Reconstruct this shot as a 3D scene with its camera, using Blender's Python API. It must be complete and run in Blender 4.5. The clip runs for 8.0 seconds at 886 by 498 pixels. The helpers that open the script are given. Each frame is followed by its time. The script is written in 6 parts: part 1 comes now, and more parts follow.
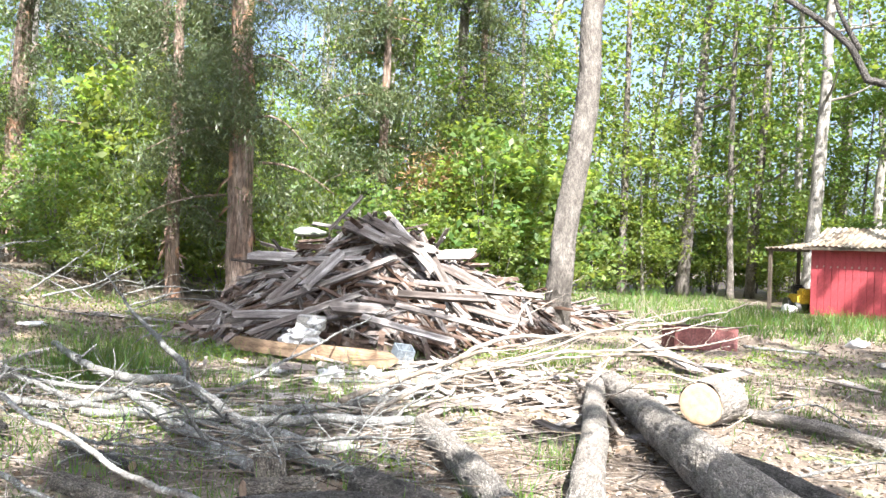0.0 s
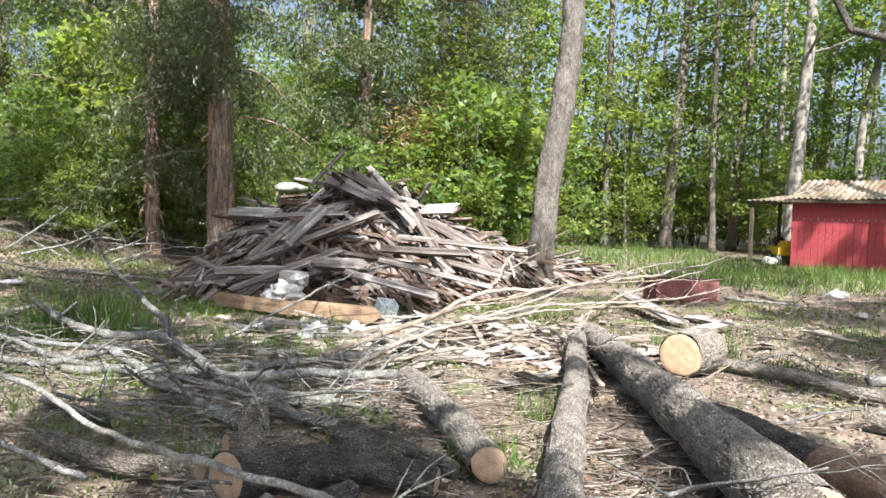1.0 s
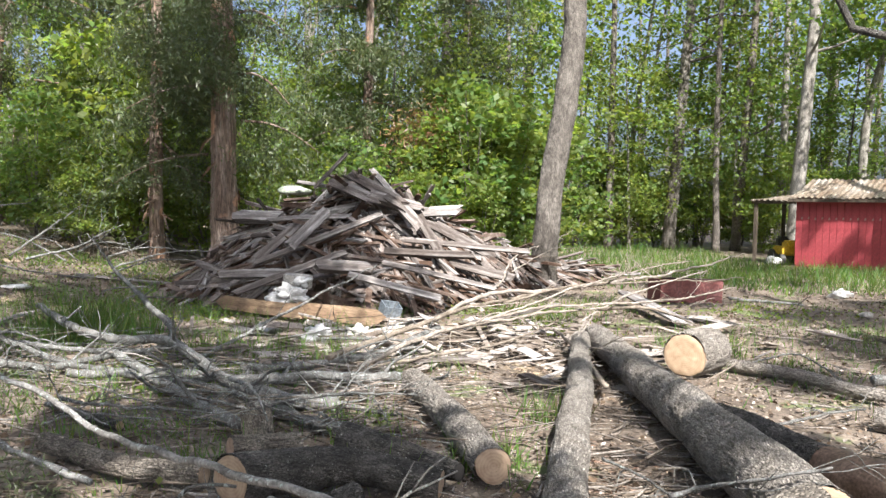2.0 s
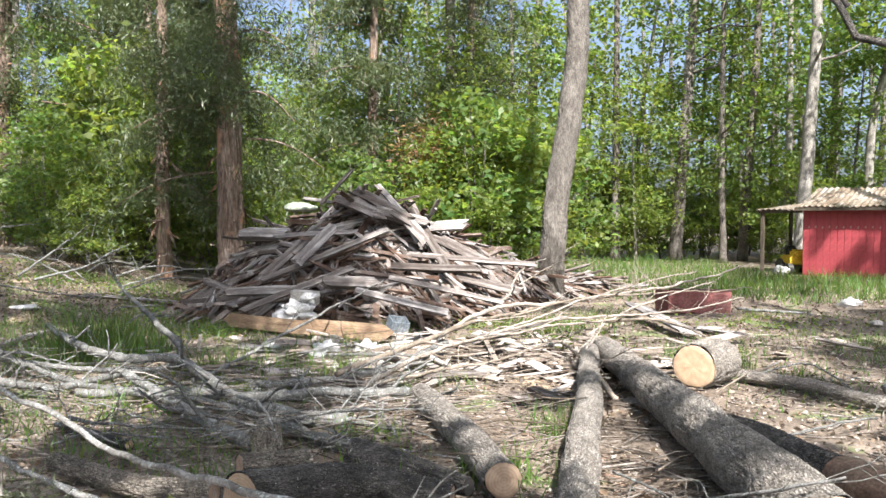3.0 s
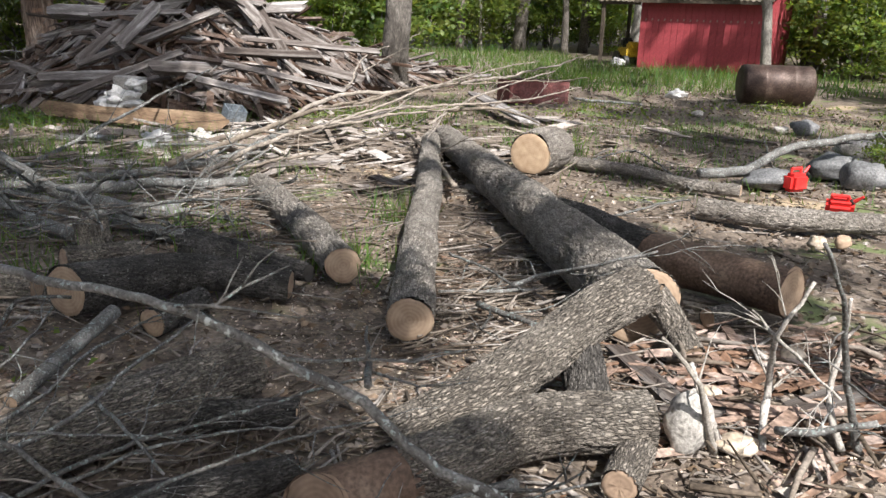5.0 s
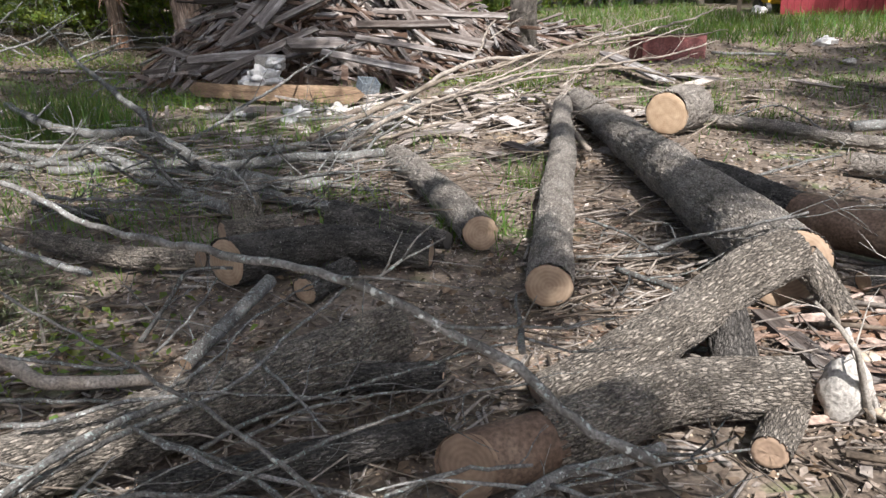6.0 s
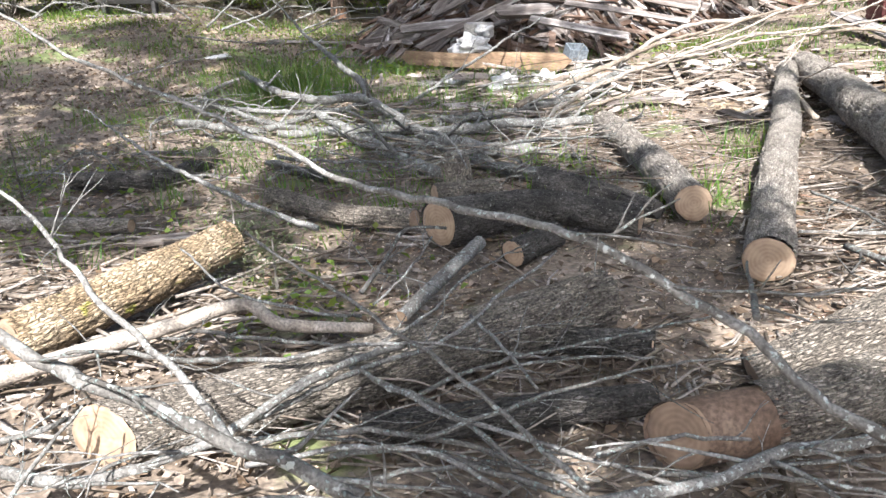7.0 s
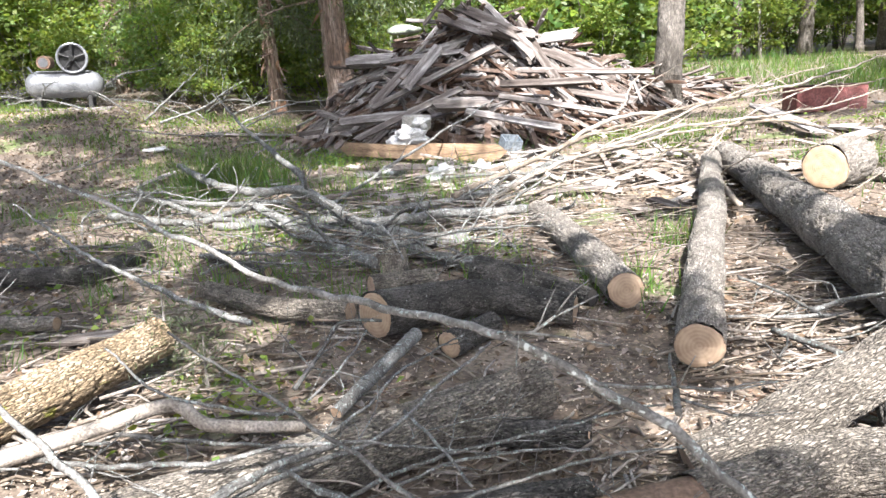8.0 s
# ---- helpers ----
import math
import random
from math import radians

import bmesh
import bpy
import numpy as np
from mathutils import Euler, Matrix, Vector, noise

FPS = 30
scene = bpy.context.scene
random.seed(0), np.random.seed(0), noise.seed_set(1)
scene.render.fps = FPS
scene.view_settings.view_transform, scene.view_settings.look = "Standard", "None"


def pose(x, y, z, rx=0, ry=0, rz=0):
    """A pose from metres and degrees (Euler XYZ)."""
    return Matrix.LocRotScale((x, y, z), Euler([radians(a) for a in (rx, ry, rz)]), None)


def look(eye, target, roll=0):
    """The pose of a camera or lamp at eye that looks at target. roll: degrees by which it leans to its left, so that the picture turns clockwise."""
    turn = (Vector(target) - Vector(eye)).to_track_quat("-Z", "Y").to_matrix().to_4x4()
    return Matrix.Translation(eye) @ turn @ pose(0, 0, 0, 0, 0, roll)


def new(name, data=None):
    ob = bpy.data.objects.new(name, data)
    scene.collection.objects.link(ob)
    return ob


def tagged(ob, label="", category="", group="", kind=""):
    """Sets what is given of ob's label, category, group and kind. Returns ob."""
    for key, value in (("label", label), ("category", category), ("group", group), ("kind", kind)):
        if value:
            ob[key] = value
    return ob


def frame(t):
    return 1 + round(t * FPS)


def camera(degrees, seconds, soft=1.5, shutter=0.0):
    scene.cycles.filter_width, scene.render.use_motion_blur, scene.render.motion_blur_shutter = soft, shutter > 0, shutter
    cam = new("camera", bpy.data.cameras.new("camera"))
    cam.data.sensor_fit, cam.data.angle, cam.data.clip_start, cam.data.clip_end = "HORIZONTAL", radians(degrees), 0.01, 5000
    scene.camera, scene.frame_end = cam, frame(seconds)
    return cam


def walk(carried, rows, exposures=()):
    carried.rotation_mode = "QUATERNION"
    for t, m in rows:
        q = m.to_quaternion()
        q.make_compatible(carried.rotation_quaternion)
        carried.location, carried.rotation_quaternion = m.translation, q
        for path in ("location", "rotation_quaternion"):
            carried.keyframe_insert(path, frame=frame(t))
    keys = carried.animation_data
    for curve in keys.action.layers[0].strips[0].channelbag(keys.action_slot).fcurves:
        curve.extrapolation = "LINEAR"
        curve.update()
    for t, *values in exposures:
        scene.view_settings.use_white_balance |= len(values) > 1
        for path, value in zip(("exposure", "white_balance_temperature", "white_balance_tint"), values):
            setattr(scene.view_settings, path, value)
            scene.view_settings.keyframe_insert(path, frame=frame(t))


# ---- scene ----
cam = camera(57.3, 8.0, soft=1.5)
PATH = [
    (0, (-0.002, 0.011, 1.623), (-0.009, 2.011, 1.622), 1.8),
    (0.5, (0.019, 0.037, 1.619), (0.078, 2.036, 1.595), 1.7),
    (1, (0.021, 0.038, 1.611), (0.056, 2.034, 1.501), 1.4),
    (2.5, (0.031, 0.031, 1.611), (0.053, 2.029, 1.517), 0.7),
    (3, (0.027, 0.029, 1.61), (0.036, 2.028, 1.54), 0.1),
    (3.5, (0.036, 0.048, 1.603), (0.043, 2.047, 1.54), -0.3),
    (4, (0.058, 0.1, 1.584), (0.18, 2.086, 1.376), -0.1),
    (4.5, (0.083, 0.125, 1.559), (0.43, 2.036, 1.085), 1.3),
    (4.7, (0.08, 0.122, 1.557), (0.472, 2.012, 1.034), 1.8),
    (5.8, (0.051, 0.071, 1.599), (0.233, 1.96, 0.967), -1.9),
    (6, (0.031, 0.061, 1.595), (0.089, 1.953, 0.948), -2.5),
    (6.5, (-0.021, 0.027, 1.587), (-0.267, 1.895, 0.917), -4.1),
    (7, (-0.038, 0.005, 1.592), (-0.456, 1.836, 0.903), -5.0),
    (7.5, (-0.035, 0.008, 1.595), (-0.475, 1.838, 0.918), -5.0),
    (8, (0.005, 0.03, 1.608), (-0.271, 1.947, 1.112), -4.7),
]
# seconds, stops, kelvin, tint
EXPOSURES = [(0, 2.55, 5800, 11), (0.5, 2.5, 5800, 11), (1, 1.85, 5900, 11), (2.5, 1.65, 5900, 11), (3, 1.85, 5900, 11), (3.5, 1.85, 5900, 11), (4, 1.65, 5900, 11), (4.5, 1.2, 5900, 11), (4.7, 1.15, 5900, 11), (5.8, 0.8, 5850, 13), (6, 1.1, 5850, 13), (6.5, 2.1, 5800, 12), (7, 2.0, 5800, 12), (7.5, 2.05, 5800, 12), (8, 2.2, 5800, 12)]
walk(cam, [(t, look(e, g, r)) for t, e, g, r in PATH], EXPOSURES)

# ---- light ----
SUN_EL, SUN_AZ = 48, 169
world = bpy.data.worlds.new("sky")
scene.world = world
world.use_nodes = True
sky = world.node_tree.nodes.new("ShaderNodeTexSky")
sky.sky_type, sky.sun_disc = "NISHITA", False
sky.air_density, sky.dust_density = 0.8, 5.0
sky.sun_elevation, sky.sun_rotation = radians(SUN_EL), radians(SUN_AZ)
haze = world.node_tree.nodes.new("ShaderNodeHueSaturation")
haze.inputs["Saturation"].default_value = 0.8
world.node_tree.links.new(sky.outputs[0], haze.inputs["Color"])
world.node_tree.links.new(haze.outputs[0], world.node_tree.nodes["Background"].inputs[0])
world.node_tree.nodes["Background"].inputs[1].default_value = 0.075
sun = new("sun", bpy.data.lights.new("sun", "SUN"))
sun.data.energy, sun.data.angle, sun.data.color = 5.0, radians(0.53), (1.0, 0.91, 0.78)
toward = Vector((math.sin(radians(SUN_AZ)) * math.cos(radians(SUN_EL)), math.cos(radians(SUN_AZ)) * math.cos(radians(SUN_EL)), math.sin(radians(SUN_EL))))
sun.matrix_world = look(toward * 60, (0, 0, 0))

# unseen trees added beside and behind the walk to cast shade (x, y, size)
ADDED_SHADE = [(-4.6, -0.2, 1.2)]
# unseen trunks added behind the walk, and where their boughs must drop shade (x, y, breadth, height of the bough)
ADDED_OAKS = [(3.9, -4.6), (7.8, 0.2), (-4.4, -2.4), (0.9, -5.0), (11.0, 1.0), (16.5, 10.5)]
SHADE_BOUGHS = [
    (-0.4, 4.4, 0.6, 9), (-0.5, 5.2, 0.7, 9.5), (-1.8, 6.2, 0.5, 9), (-2.4, 8.5, 0.6, 11), (-1.6, 9.8, 0.5, 11), (0.5, 4.6, 0.3, 8.5),
    (1.95, 4.7, 0.4, 9), (2.2, 5.4, 0.6, 10), (0.0, 2.7, 0.35, 8), (0.6, 2.2, 0.35, 9), (-3.6, 4.6, 0.6, 9),
    (-3.4, 9.8, 0.6, 11), (-6.5, 8.5, 0.8, 11), (-8.5, 14.0, 1.2, 14),
    (-5.5, 13.5, 0.7, 14), (3.2, 4.6, 0.6, 9), (3.8, 7.8, 0.6, 10), (5.5, 9.5, 0.9, 11), (6.5, 12.0, 0.9, 12), (-3.2, 13.2, 0.9, 13),
    (-9.0, 11.0, 0.9, 12), (1.2, 7.2, 0.4, 10), (8.0, 14.5, 0.8, 12), (-1.2, 7.4, 0.5, 10), (7.6, 9.0, 0.8, 11),
    (-0.3, 3.6, 0.5, 9), (-1.2, 3.8, 0.5, 9), (-2.6, 5.2, 0.6, 9), (-1.5, 5.2, 0.6, 10),
    (-4.5, 6.2, 0.7, 10), 
    (-3.5, 14.3, 0.9, 13), (-2.4, 13.3, 0.8, 14), (-2.6, 15.3, 0.9, 14), (-1.4, 13.6, 0.6, 13), (-3.2, 12.2, 0.8, 12), (-1.6, 15.2, 0.7, 14),
    (-1.8, 11.6, 0.7, 12), (-0.4, 12.2, 0.45, 12), (4.4, 14.2, 0.5, 12), (-4.6, 15.6, 1.0, 14), (2.4, 15.0, 0.6, 13),
    (0.45, 4.0, 0.25, 8), (-0.7, 2.75, 0.35, 8), (-1.5, 3.2, 0.28, 8), (0.3, 2.35, 0.3, 8), (-0.5, 1.9, 0.35, 8), (2.35, 4.4, 0.4, 8), (9.5, 15.6, 0.6, 12),
    (-5.2, 19.4, 1.0, 16), (-9.2, 20.0, 1.2, 17), (-10.4, 18.4, 1.2, 16), (-4.8, 18.3, 0.8, 15), 
    (11.9, 23.6, 0.35, 14), (12.6, 23.0, 0.5, 14), (13.3, 22.4, 0.4, 15), (12.3, 24.2, 0.3, 14), (11.2, 25.0, 0.25, 14),
    (6.0, 20.0, 0.9, 14), (8.0, 22.0, 1.0, 14), (10.0, 21.5, 0.8, 14), (7.5, 18.5, 0.8, 13), (9.5, 24.0, 0.9, 15), (5.0, 17.5, 0.7, 13),
]


# ---- materials ----


def surf(name, cols, scale=(6, 6, 6), fine=40.0, rough=0.85, bump=0.35, rand=0.0, ridge=False, metal=0.0, spots=None, fine_mix=0.5, island=False, bark=None):
    """A node material: broad noise through a ramp of colours, fine grain over it, optional spots (colour, scale, share)."""
    m = bpy.data.materials.new(name)
    m.use_nodes = True
    nt = m.node_tree
    n, l = nt.nodes, nt.links
    b = n["Principled BSDF"]
    tc = n.new("ShaderNodeTexCoord")
    mp = n.new("ShaderNodeMapping")
    mp.inputs["Scale"].default_value = scale
    if bark:
        ga = n.new("ShaderNodeAttribute")
        ga.attribute_name = "grain"
        place = ga.outputs["Vector"]
    else:
        place = tc.outputs["Object"]
    l.new(place, mp.inputs[0])
    n1 = n.new("ShaderNodeTexNoise")
    n1.inputs["Scale"].default_value, n1.inputs["Detail"].default_value, n1.inputs["Roughness"].default_value = 1.0, 5, 0.6
    l.new(mp.outputs[0], n1.inputs["Vector"])
    r = n.new("ShaderNodeValToRGB")
    e = r.color_ramp.elements
    for i, c in enumerate(cols):
        at = 0.28 + 0.44 * i / max(1, len(cols) - 1)
        k = e[i] if i < 2 else e.new(at)
        k.position, k.color = at, (*c, 1)
    l.new(n1.outputs[0], r.inputs[0])
    n2 = n.new("ShaderNodeTexNoise")
    n2.inputs["Scale"].default_value, n2.inputs["Detail"].default_value = fine / max(scale), 4
    l.new(mp.outputs[0], n2.inputs["Vector"])
    r2 = n.new("ShaderNodeMapRange")
    r2.inputs[1].default_value, r2.inputs[2].default_value, r2.inputs[3].default_value, r2.inputs[4].default_value = 0.3, 0.7, 1 - fine_mix, 1 + fine_mix * 0.6
    l.new(n2.outputs[0], r2.inputs[0])
    mul = n.new("ShaderNodeVectorMath")
    mul.operation = "SCALE"
    l.new(r.outputs[0], mul.inputs[0])
    l.new(r2.outputs[0], mul.inputs["Scale"])
    col = mul.outputs[0]
    if ridge:
        at = n.new("ShaderNodeAttribute")
        at.attribute_name = "ridge"
        r3 = n.new("ShaderNodeMapRange")
        r3.inputs[3].default_value, r3.inputs[4].default_value = 0.6, 1.12
        l.new(at.outputs["Fac"], r3.inputs[0])
        m2 = n.new("ShaderNodeVectorMath")
        m2.operation = "SCALE"
        l.new(col, m2.inputs[0])
        l.new(r3.outputs[0], m2.inputs["Scale"])
        col = m2.outputs[0]
    crack = None
    if bark:
        # furrows between bark plates, long along the stem
        gm = n.new("ShaderNodeMapping")
        gm.inputs["Scale"].default_value = (bark[0], bark[0], bark[1])
        l.new(place, gm.inputs[0])
        gn = n.new("ShaderNodeTexNoise")
        gn.inputs["Scale"].default_value, gn.inputs["Detail"].default_value, gn.inputs["Roughness"].default_value = 0.7, 3, 0.6
        l.new(gm.outputs[0], gn.inputs["Vector"])
        gs = n.new("ShaderNodeVectorMath")
        gs.operation = "MULTIPLY_ADD"
        gs.inputs[1].default_value = (1.5, 1.5, 1.5)
        l.new(gn.outputs["Color"], gs.inputs[0])
        l.new(gm.outputs[0], gs.inputs[2])
        gb = n.new("ShaderNodeTexVoronoi")
        gb.feature = "DISTANCE_TO_EDGE"
        gb.inputs["Scale"].default_value = 1.0
        l.new(gs.outputs[0], gb.inputs["Vector"])
        gr = n.new("ShaderNodeMapRange")
        gr.inputs[1].default_value, gr.inputs[2].default_value = 0.0, bark[2]
        l.new(gb.outputs["Distance"], gr.inputs[0])
        crack = gr.outputs[0]
        gv = n.new("ShaderNodeMapRange")
        gv.inputs[3].default_value, gv.inputs[4].default_value = 0.64, 1.05
        l.new(crack, gv.inputs[0])
        m3 = n.new("ShaderNodeVectorMath")
        m3.operation = "SCALE"
        l.new(col, m3.inputs[0])
        l.new(gv.outputs[0], m3.inputs["Scale"])
        col = m3.outputs[0]
    if spots:
        for c, sc, share in spots:
            n3 = n.new("ShaderNodeTexNoise")
            n3.inputs["Scale"].default_value, n3.inputs["Detail"].default_value = sc, 4
            l.new(place, n3.inputs["Vector"])
            r4 = n.new("ShaderNodeMapRange")
            r4.inputs[1].default_value, r4.inputs[2].default_value = 0.72 - share * 0.5, 0.77 - share * 0.5
            l.new(n3.outputs[0], r4.inputs[0])
            mx = n.new("ShaderNodeMix")
            mx.data_type = "RGBA"
            mx.inputs["B"].default_value = (*c, 1)
            mx.inputs[7].default_value = (*c, 1)
            l.new(r4.outputs[0], mx.inputs[0])
            l.new(col, mx.inputs[6])
            col = mx.outputs[2]
    if rand:
        src = n.new("ShaderNodeNewGeometry").outputs["Random Per Island"] if island else n.new("ShaderNodeObjectInfo").outputs["Random"]
        r5 = n.new("ShaderNodeMapRange")
        r5.inputs[3].default_value, r5.inputs[4].default_value = 1 - rand, 1 + rand
        l.new(src, r5.inputs[0])
        h = n.new("ShaderNodeHueSaturation")
        l.new(r5.outputs[0], h.inputs["Value"])
        r6 = n.new("ShaderNodeMapRange")
        r6.inputs[3].default_value, r6.inputs[4].default_value = 1 + rand * 0.7, 1 - rand
        l.new(src, r6.inputs[0])
        l.new(r6.outputs[0], h.inputs["Saturation"])
        l.new(col, h.inputs["Color"])
        col = h.outputs[0]
    l.new(col, b.inputs["Base Color"])
    b.inputs["Roughness"].default_value, b.inputs["Metallic"].default_value = rough, metal
    b.inputs["Specular IOR Level"].default_value = 0.3
    bp = n.new("ShaderNodeBump")
    bp.inputs["Strength"].default_value, bp.inputs["Distance"].default_value = bump, 0.01
    l.new(n2.outputs[0], bp.inputs["Height"])
    last = bp.outputs[0]
    if crack is not None:
        b2 = n.new("ShaderNodeBump")
        b2.inputs["Strength"].default_value, b2.inputs["Distance"].default_value = 1.0, 0.012
        l.new(crack, b2.inputs["Height"])
        l.new(bp.outputs[0], b2.inputs["Normal"])
        last = b2.outputs[0]
    l.new(last, b.inputs["Normal"])
    return m


def leafy(name, c, hue=0.03, val=0.45, pass_share=0.5):
    """Thin leaves: part of the light passes through; each leaf varies in hue and value."""
    m = bpy.data.materials.new(name)
    m.use_nodes = True
    nt = m.node_tree
    n, l = nt.nodes, nt.links
    b = n["Principled BSDF"]
    g = n.new("ShaderNodeNewGeometry")
    h = n.new("ShaderNodeHueSaturation")
    h.inputs["Color"].default_value = (*c, 1)
    a = n.new("ShaderNodeMapRange")
    a.inputs[3].default_value, a.inputs[4].default_value = 0.5 - hue, 0.5 + hue
    l.new(g.outputs["Random Per Island"], a.inputs[0])
    l.new(a.outputs[0], h.inputs["Hue"])
    ob = n.new("ShaderNodeTexCoord")
    no = n.new("ShaderNodeTexNoise")
    no.inputs["Scale"].default_value, no.inputs["Detail"].default_value = 1.1, 3
    l.new(ob.outputs["Object"], no.inputs["Vector"])
    v = n.new("ShaderNodeMapRange")
    v.inputs[1].default_value, v.inputs[2].default_value, v.inputs[3].default_value, v.inputs[4].default_value = 0.3, 0.7, 1 - val, 1 + val
    l.new(no.outputs[0], v.inputs[0])
    l.new(v.outputs[0], h.inputs["Value"])
    l.new(h.outputs[0], b.inputs["Base Color"])
    b.inputs["Roughness"].default_value = 0.45
    t = n.new("ShaderNodeBsdfTranslucent")
    warm = n.new("ShaderNodeVectorMath")
    warm.operation = "MULTIPLY"
    warm.inputs[1].default_value = (1.5, 1.4, 0.6)
    l.new(h.outputs[0], warm.inputs[0])
    l.new(warm.outputs[0], t.inputs["Color"])
    mx = n.new("ShaderNodeMixShader")
    mx.inputs[0].default_value = pass_share
    l.new(b.outputs[0], mx.inputs[1])
    l.new(t.outputs[0], mx.inputs[2])
    l.new(mx.outputs[0], n["Material Output"].inputs["Surface"])
    return m


def rings(name, c0, c1, scale=55.0):
    """Sawn end grain: growth rings round the local z axis, with cracks and saw marks."""
    m = bpy.data.materials.new(name)
    m.use_nodes = True
    nt = m.node_tree
    n, l = nt.nodes, nt.links
    b = n["Principled BSDF"]
    tc = n.new("ShaderNodeTexCoord")
    w = n.new("ShaderNodeTexWave")
    w.wave_type, w.rings_direction = "RINGS", "Z"
    w.inputs["Scale"].default_value, w.inputs["Distortion"].default_value, w.inputs["Detail"].default_value = scale * 0.3, 2.5, 3
    w.inputs["Detail Scale"].default_value = 0.8
    l.new(tc.outputs["Object"], w.inputs["Vector"])
    no = n.new("ShaderNodeTexNoise")
    no.inputs["Scale"].default_value, no.inputs["Detail"].default_value = 14, 6
    l.new(tc.outputs["Object"], no.inputs["Vector"])
    ad = n.new("ShaderNodeMath")
    ad.operation = "MULTIPLY_ADD"
    ad.inputs[1].default_value = 0.11
    l.new(w.outputs["Fac"], ad.inputs[0])
    l.new(no.outputs[0], ad.inputs[2])
    r = n.new("ShaderNodeValToRGB")
    e = r.color_ramp.elements
    e[0].position, e[0].color, e[1].position, e[1].color = 0.35, (*c0, 1), 0.8, (*c1, 1)
    l.new(ad.outputs[0], r.inputs[0])
    l.new(r.outputs[0], b.inputs["Base Color"])
    b.inputs["Roughness"].default_value = 0.8
    bp = n.new("ShaderNodeBump")
    bp.inputs["Strength"].default_value, bp.inputs["Distance"].default_value = 0.25, 0.004
    l.new(ad.outputs[0], bp.inputs["Height"])
    l.new(bp.outputs[0], b.inputs["Normal"])
    return m


OAKB = (95, 24, 0.22)
LICHEN = (0.3, 0.32, 0.305)
M_GREY = surf("oak_bark", [(0.21, 0.185, 0.158), (0.33, 0.298, 0.26), (0.45, 0.415, 0.37)], (7, 7, 7), 90, ridge=True, bump=0.5, fine_mix=0.35, bark=OAKB)
M_OAK = surf("standing_oak_bark", [(0.11, 0.098, 0.085), (0.2, 0.18, 0.158), (0.3, 0.275, 0.245)], (7, 7, 3), 90, ridge=True, bump=0.5, fine_mix=0.35, bark=(48, 9, 0.22))
M_BROWN = surf("brown_bark", [(0.145, 0.125, 0.104), (0.235, 0.208, 0.175), (0.34, 0.306, 0.262)], (6, 6, 6), 90, ridge=True, bump=0.6, spots=[((0.4, 0.4, 0.37), 60, 0.06)], bark=(100, 25, 0.22))
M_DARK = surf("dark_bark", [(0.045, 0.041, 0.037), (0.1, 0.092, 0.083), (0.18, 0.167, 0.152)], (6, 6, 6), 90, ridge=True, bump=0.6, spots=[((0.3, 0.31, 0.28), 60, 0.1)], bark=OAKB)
M_YELLOW = surf("mossy_bark", [(0.2, 0.14, 0.08), (0.36, 0.275, 0.175), (0.5, 0.41, 0.29)], (6, 6, 6), 70, ridge=True, bump=0.6, spots=[((0.24, 0.23, 0.05), 9, 0.14)], bark=(80, 22, 0.2))
M_STICK = surf("lichen_bark", [(0.065, 0.06, 0.055), (0.125, 0.12, 0.112), (0.23, 0.225, 0.215)], (12, 12, 12), 120, rand=0.25, bump=0.5, spots=[(LICHEN, 38, 0.22), ((0.2, 0.245, 0.235), 85, 0.24)])
M_DRY = surf("dry_wood", [(0.13, 0.108, 0.085), (0.24, 0.205, 0.168), (0.37, 0.328, 0.28)], (9, 9, 9), 90, rand=0.25, bump=0.4)
M_BLEACH = surf("bleached_stem", [(0.2, 0.182, 0.158), (0.33, 0.305, 0.27), (0.46, 0.43, 0.39)], (9, 9, 9), 90, rand=0.2, bump=0.4)
M_TWIG = surf("twig_litter", [(0.07, 0.055, 0.04), (0.17, 0.14, 0.112), (0.32, 0.28, 0.235)], (3, 3, 3), 50, rand=0.5, island=True)
M_CEDAR = surf("cedar_bark", [(0.13, 0.085, 0.06), (0.25, 0.185, 0.145), (0.36, 0.3, 0.26)], (14, 14, 1.5), 50, ridge=True, bump=0.7, spots=[((0.34, 0.2, 0.13), 2.2, 0.22)], bark=(30, 2.5, 0.25))
M_STRIP = surf("bark_strip", [(0.13, 0.078, 0.053), (0.23, 0.15, 0.108), (0.36, 0.265, 0.205)], (5, 5, 5), 40, rand=0.4, island=True)
M_TRUNK = surf("forest_bark", [(0.09, 0.08, 0.07), (0.18, 0.16, 0.14), (0.3, 0.275, 0.25)], (5, 5, 2), 40, rand=0.3, bump=0.6, bark=(28, 6, 0.25))
M_PALE = surf("pale_bark", [(0.12, 0.108, 0.092), (0.21, 0.195, 0.172), (0.32, 0.302, 0.275)], (5, 5, 2), 40, rand=0.2, bump=0.5)
M_BARE = surf("bare_wood", [(0.085, 0.054, 0.037), (0.15, 0.102, 0.072), (0.22, 0.16, 0.118)], (5, 5, 5), 60, bump=0.3, rough=0.7)
M_CUT = rings("sawn_end", (0.22, 0.152, 0.1), (0.38, 0.285, 0.198))
M_CUTD = rings("weathered_end", (0.19, 0.13, 0.09), (0.36, 0.26, 0.18))
M_BOARD = surf("weathered_board", [(0.055, 0.043, 0.037), (0.145, 0.124, 0.112), (0.36, 0.338, 0.32)], (1.2, 14, 14), 140, rand=0.55, bump=0.4)
M_BOARDS = surf("weathered_scrap", [(0.045, 0.028, 0.02), (0.13, 0.088, 0.067), (0.29, 0.243, 0.21)], (3, 3, 3), 60, rand=0.6, island=True)
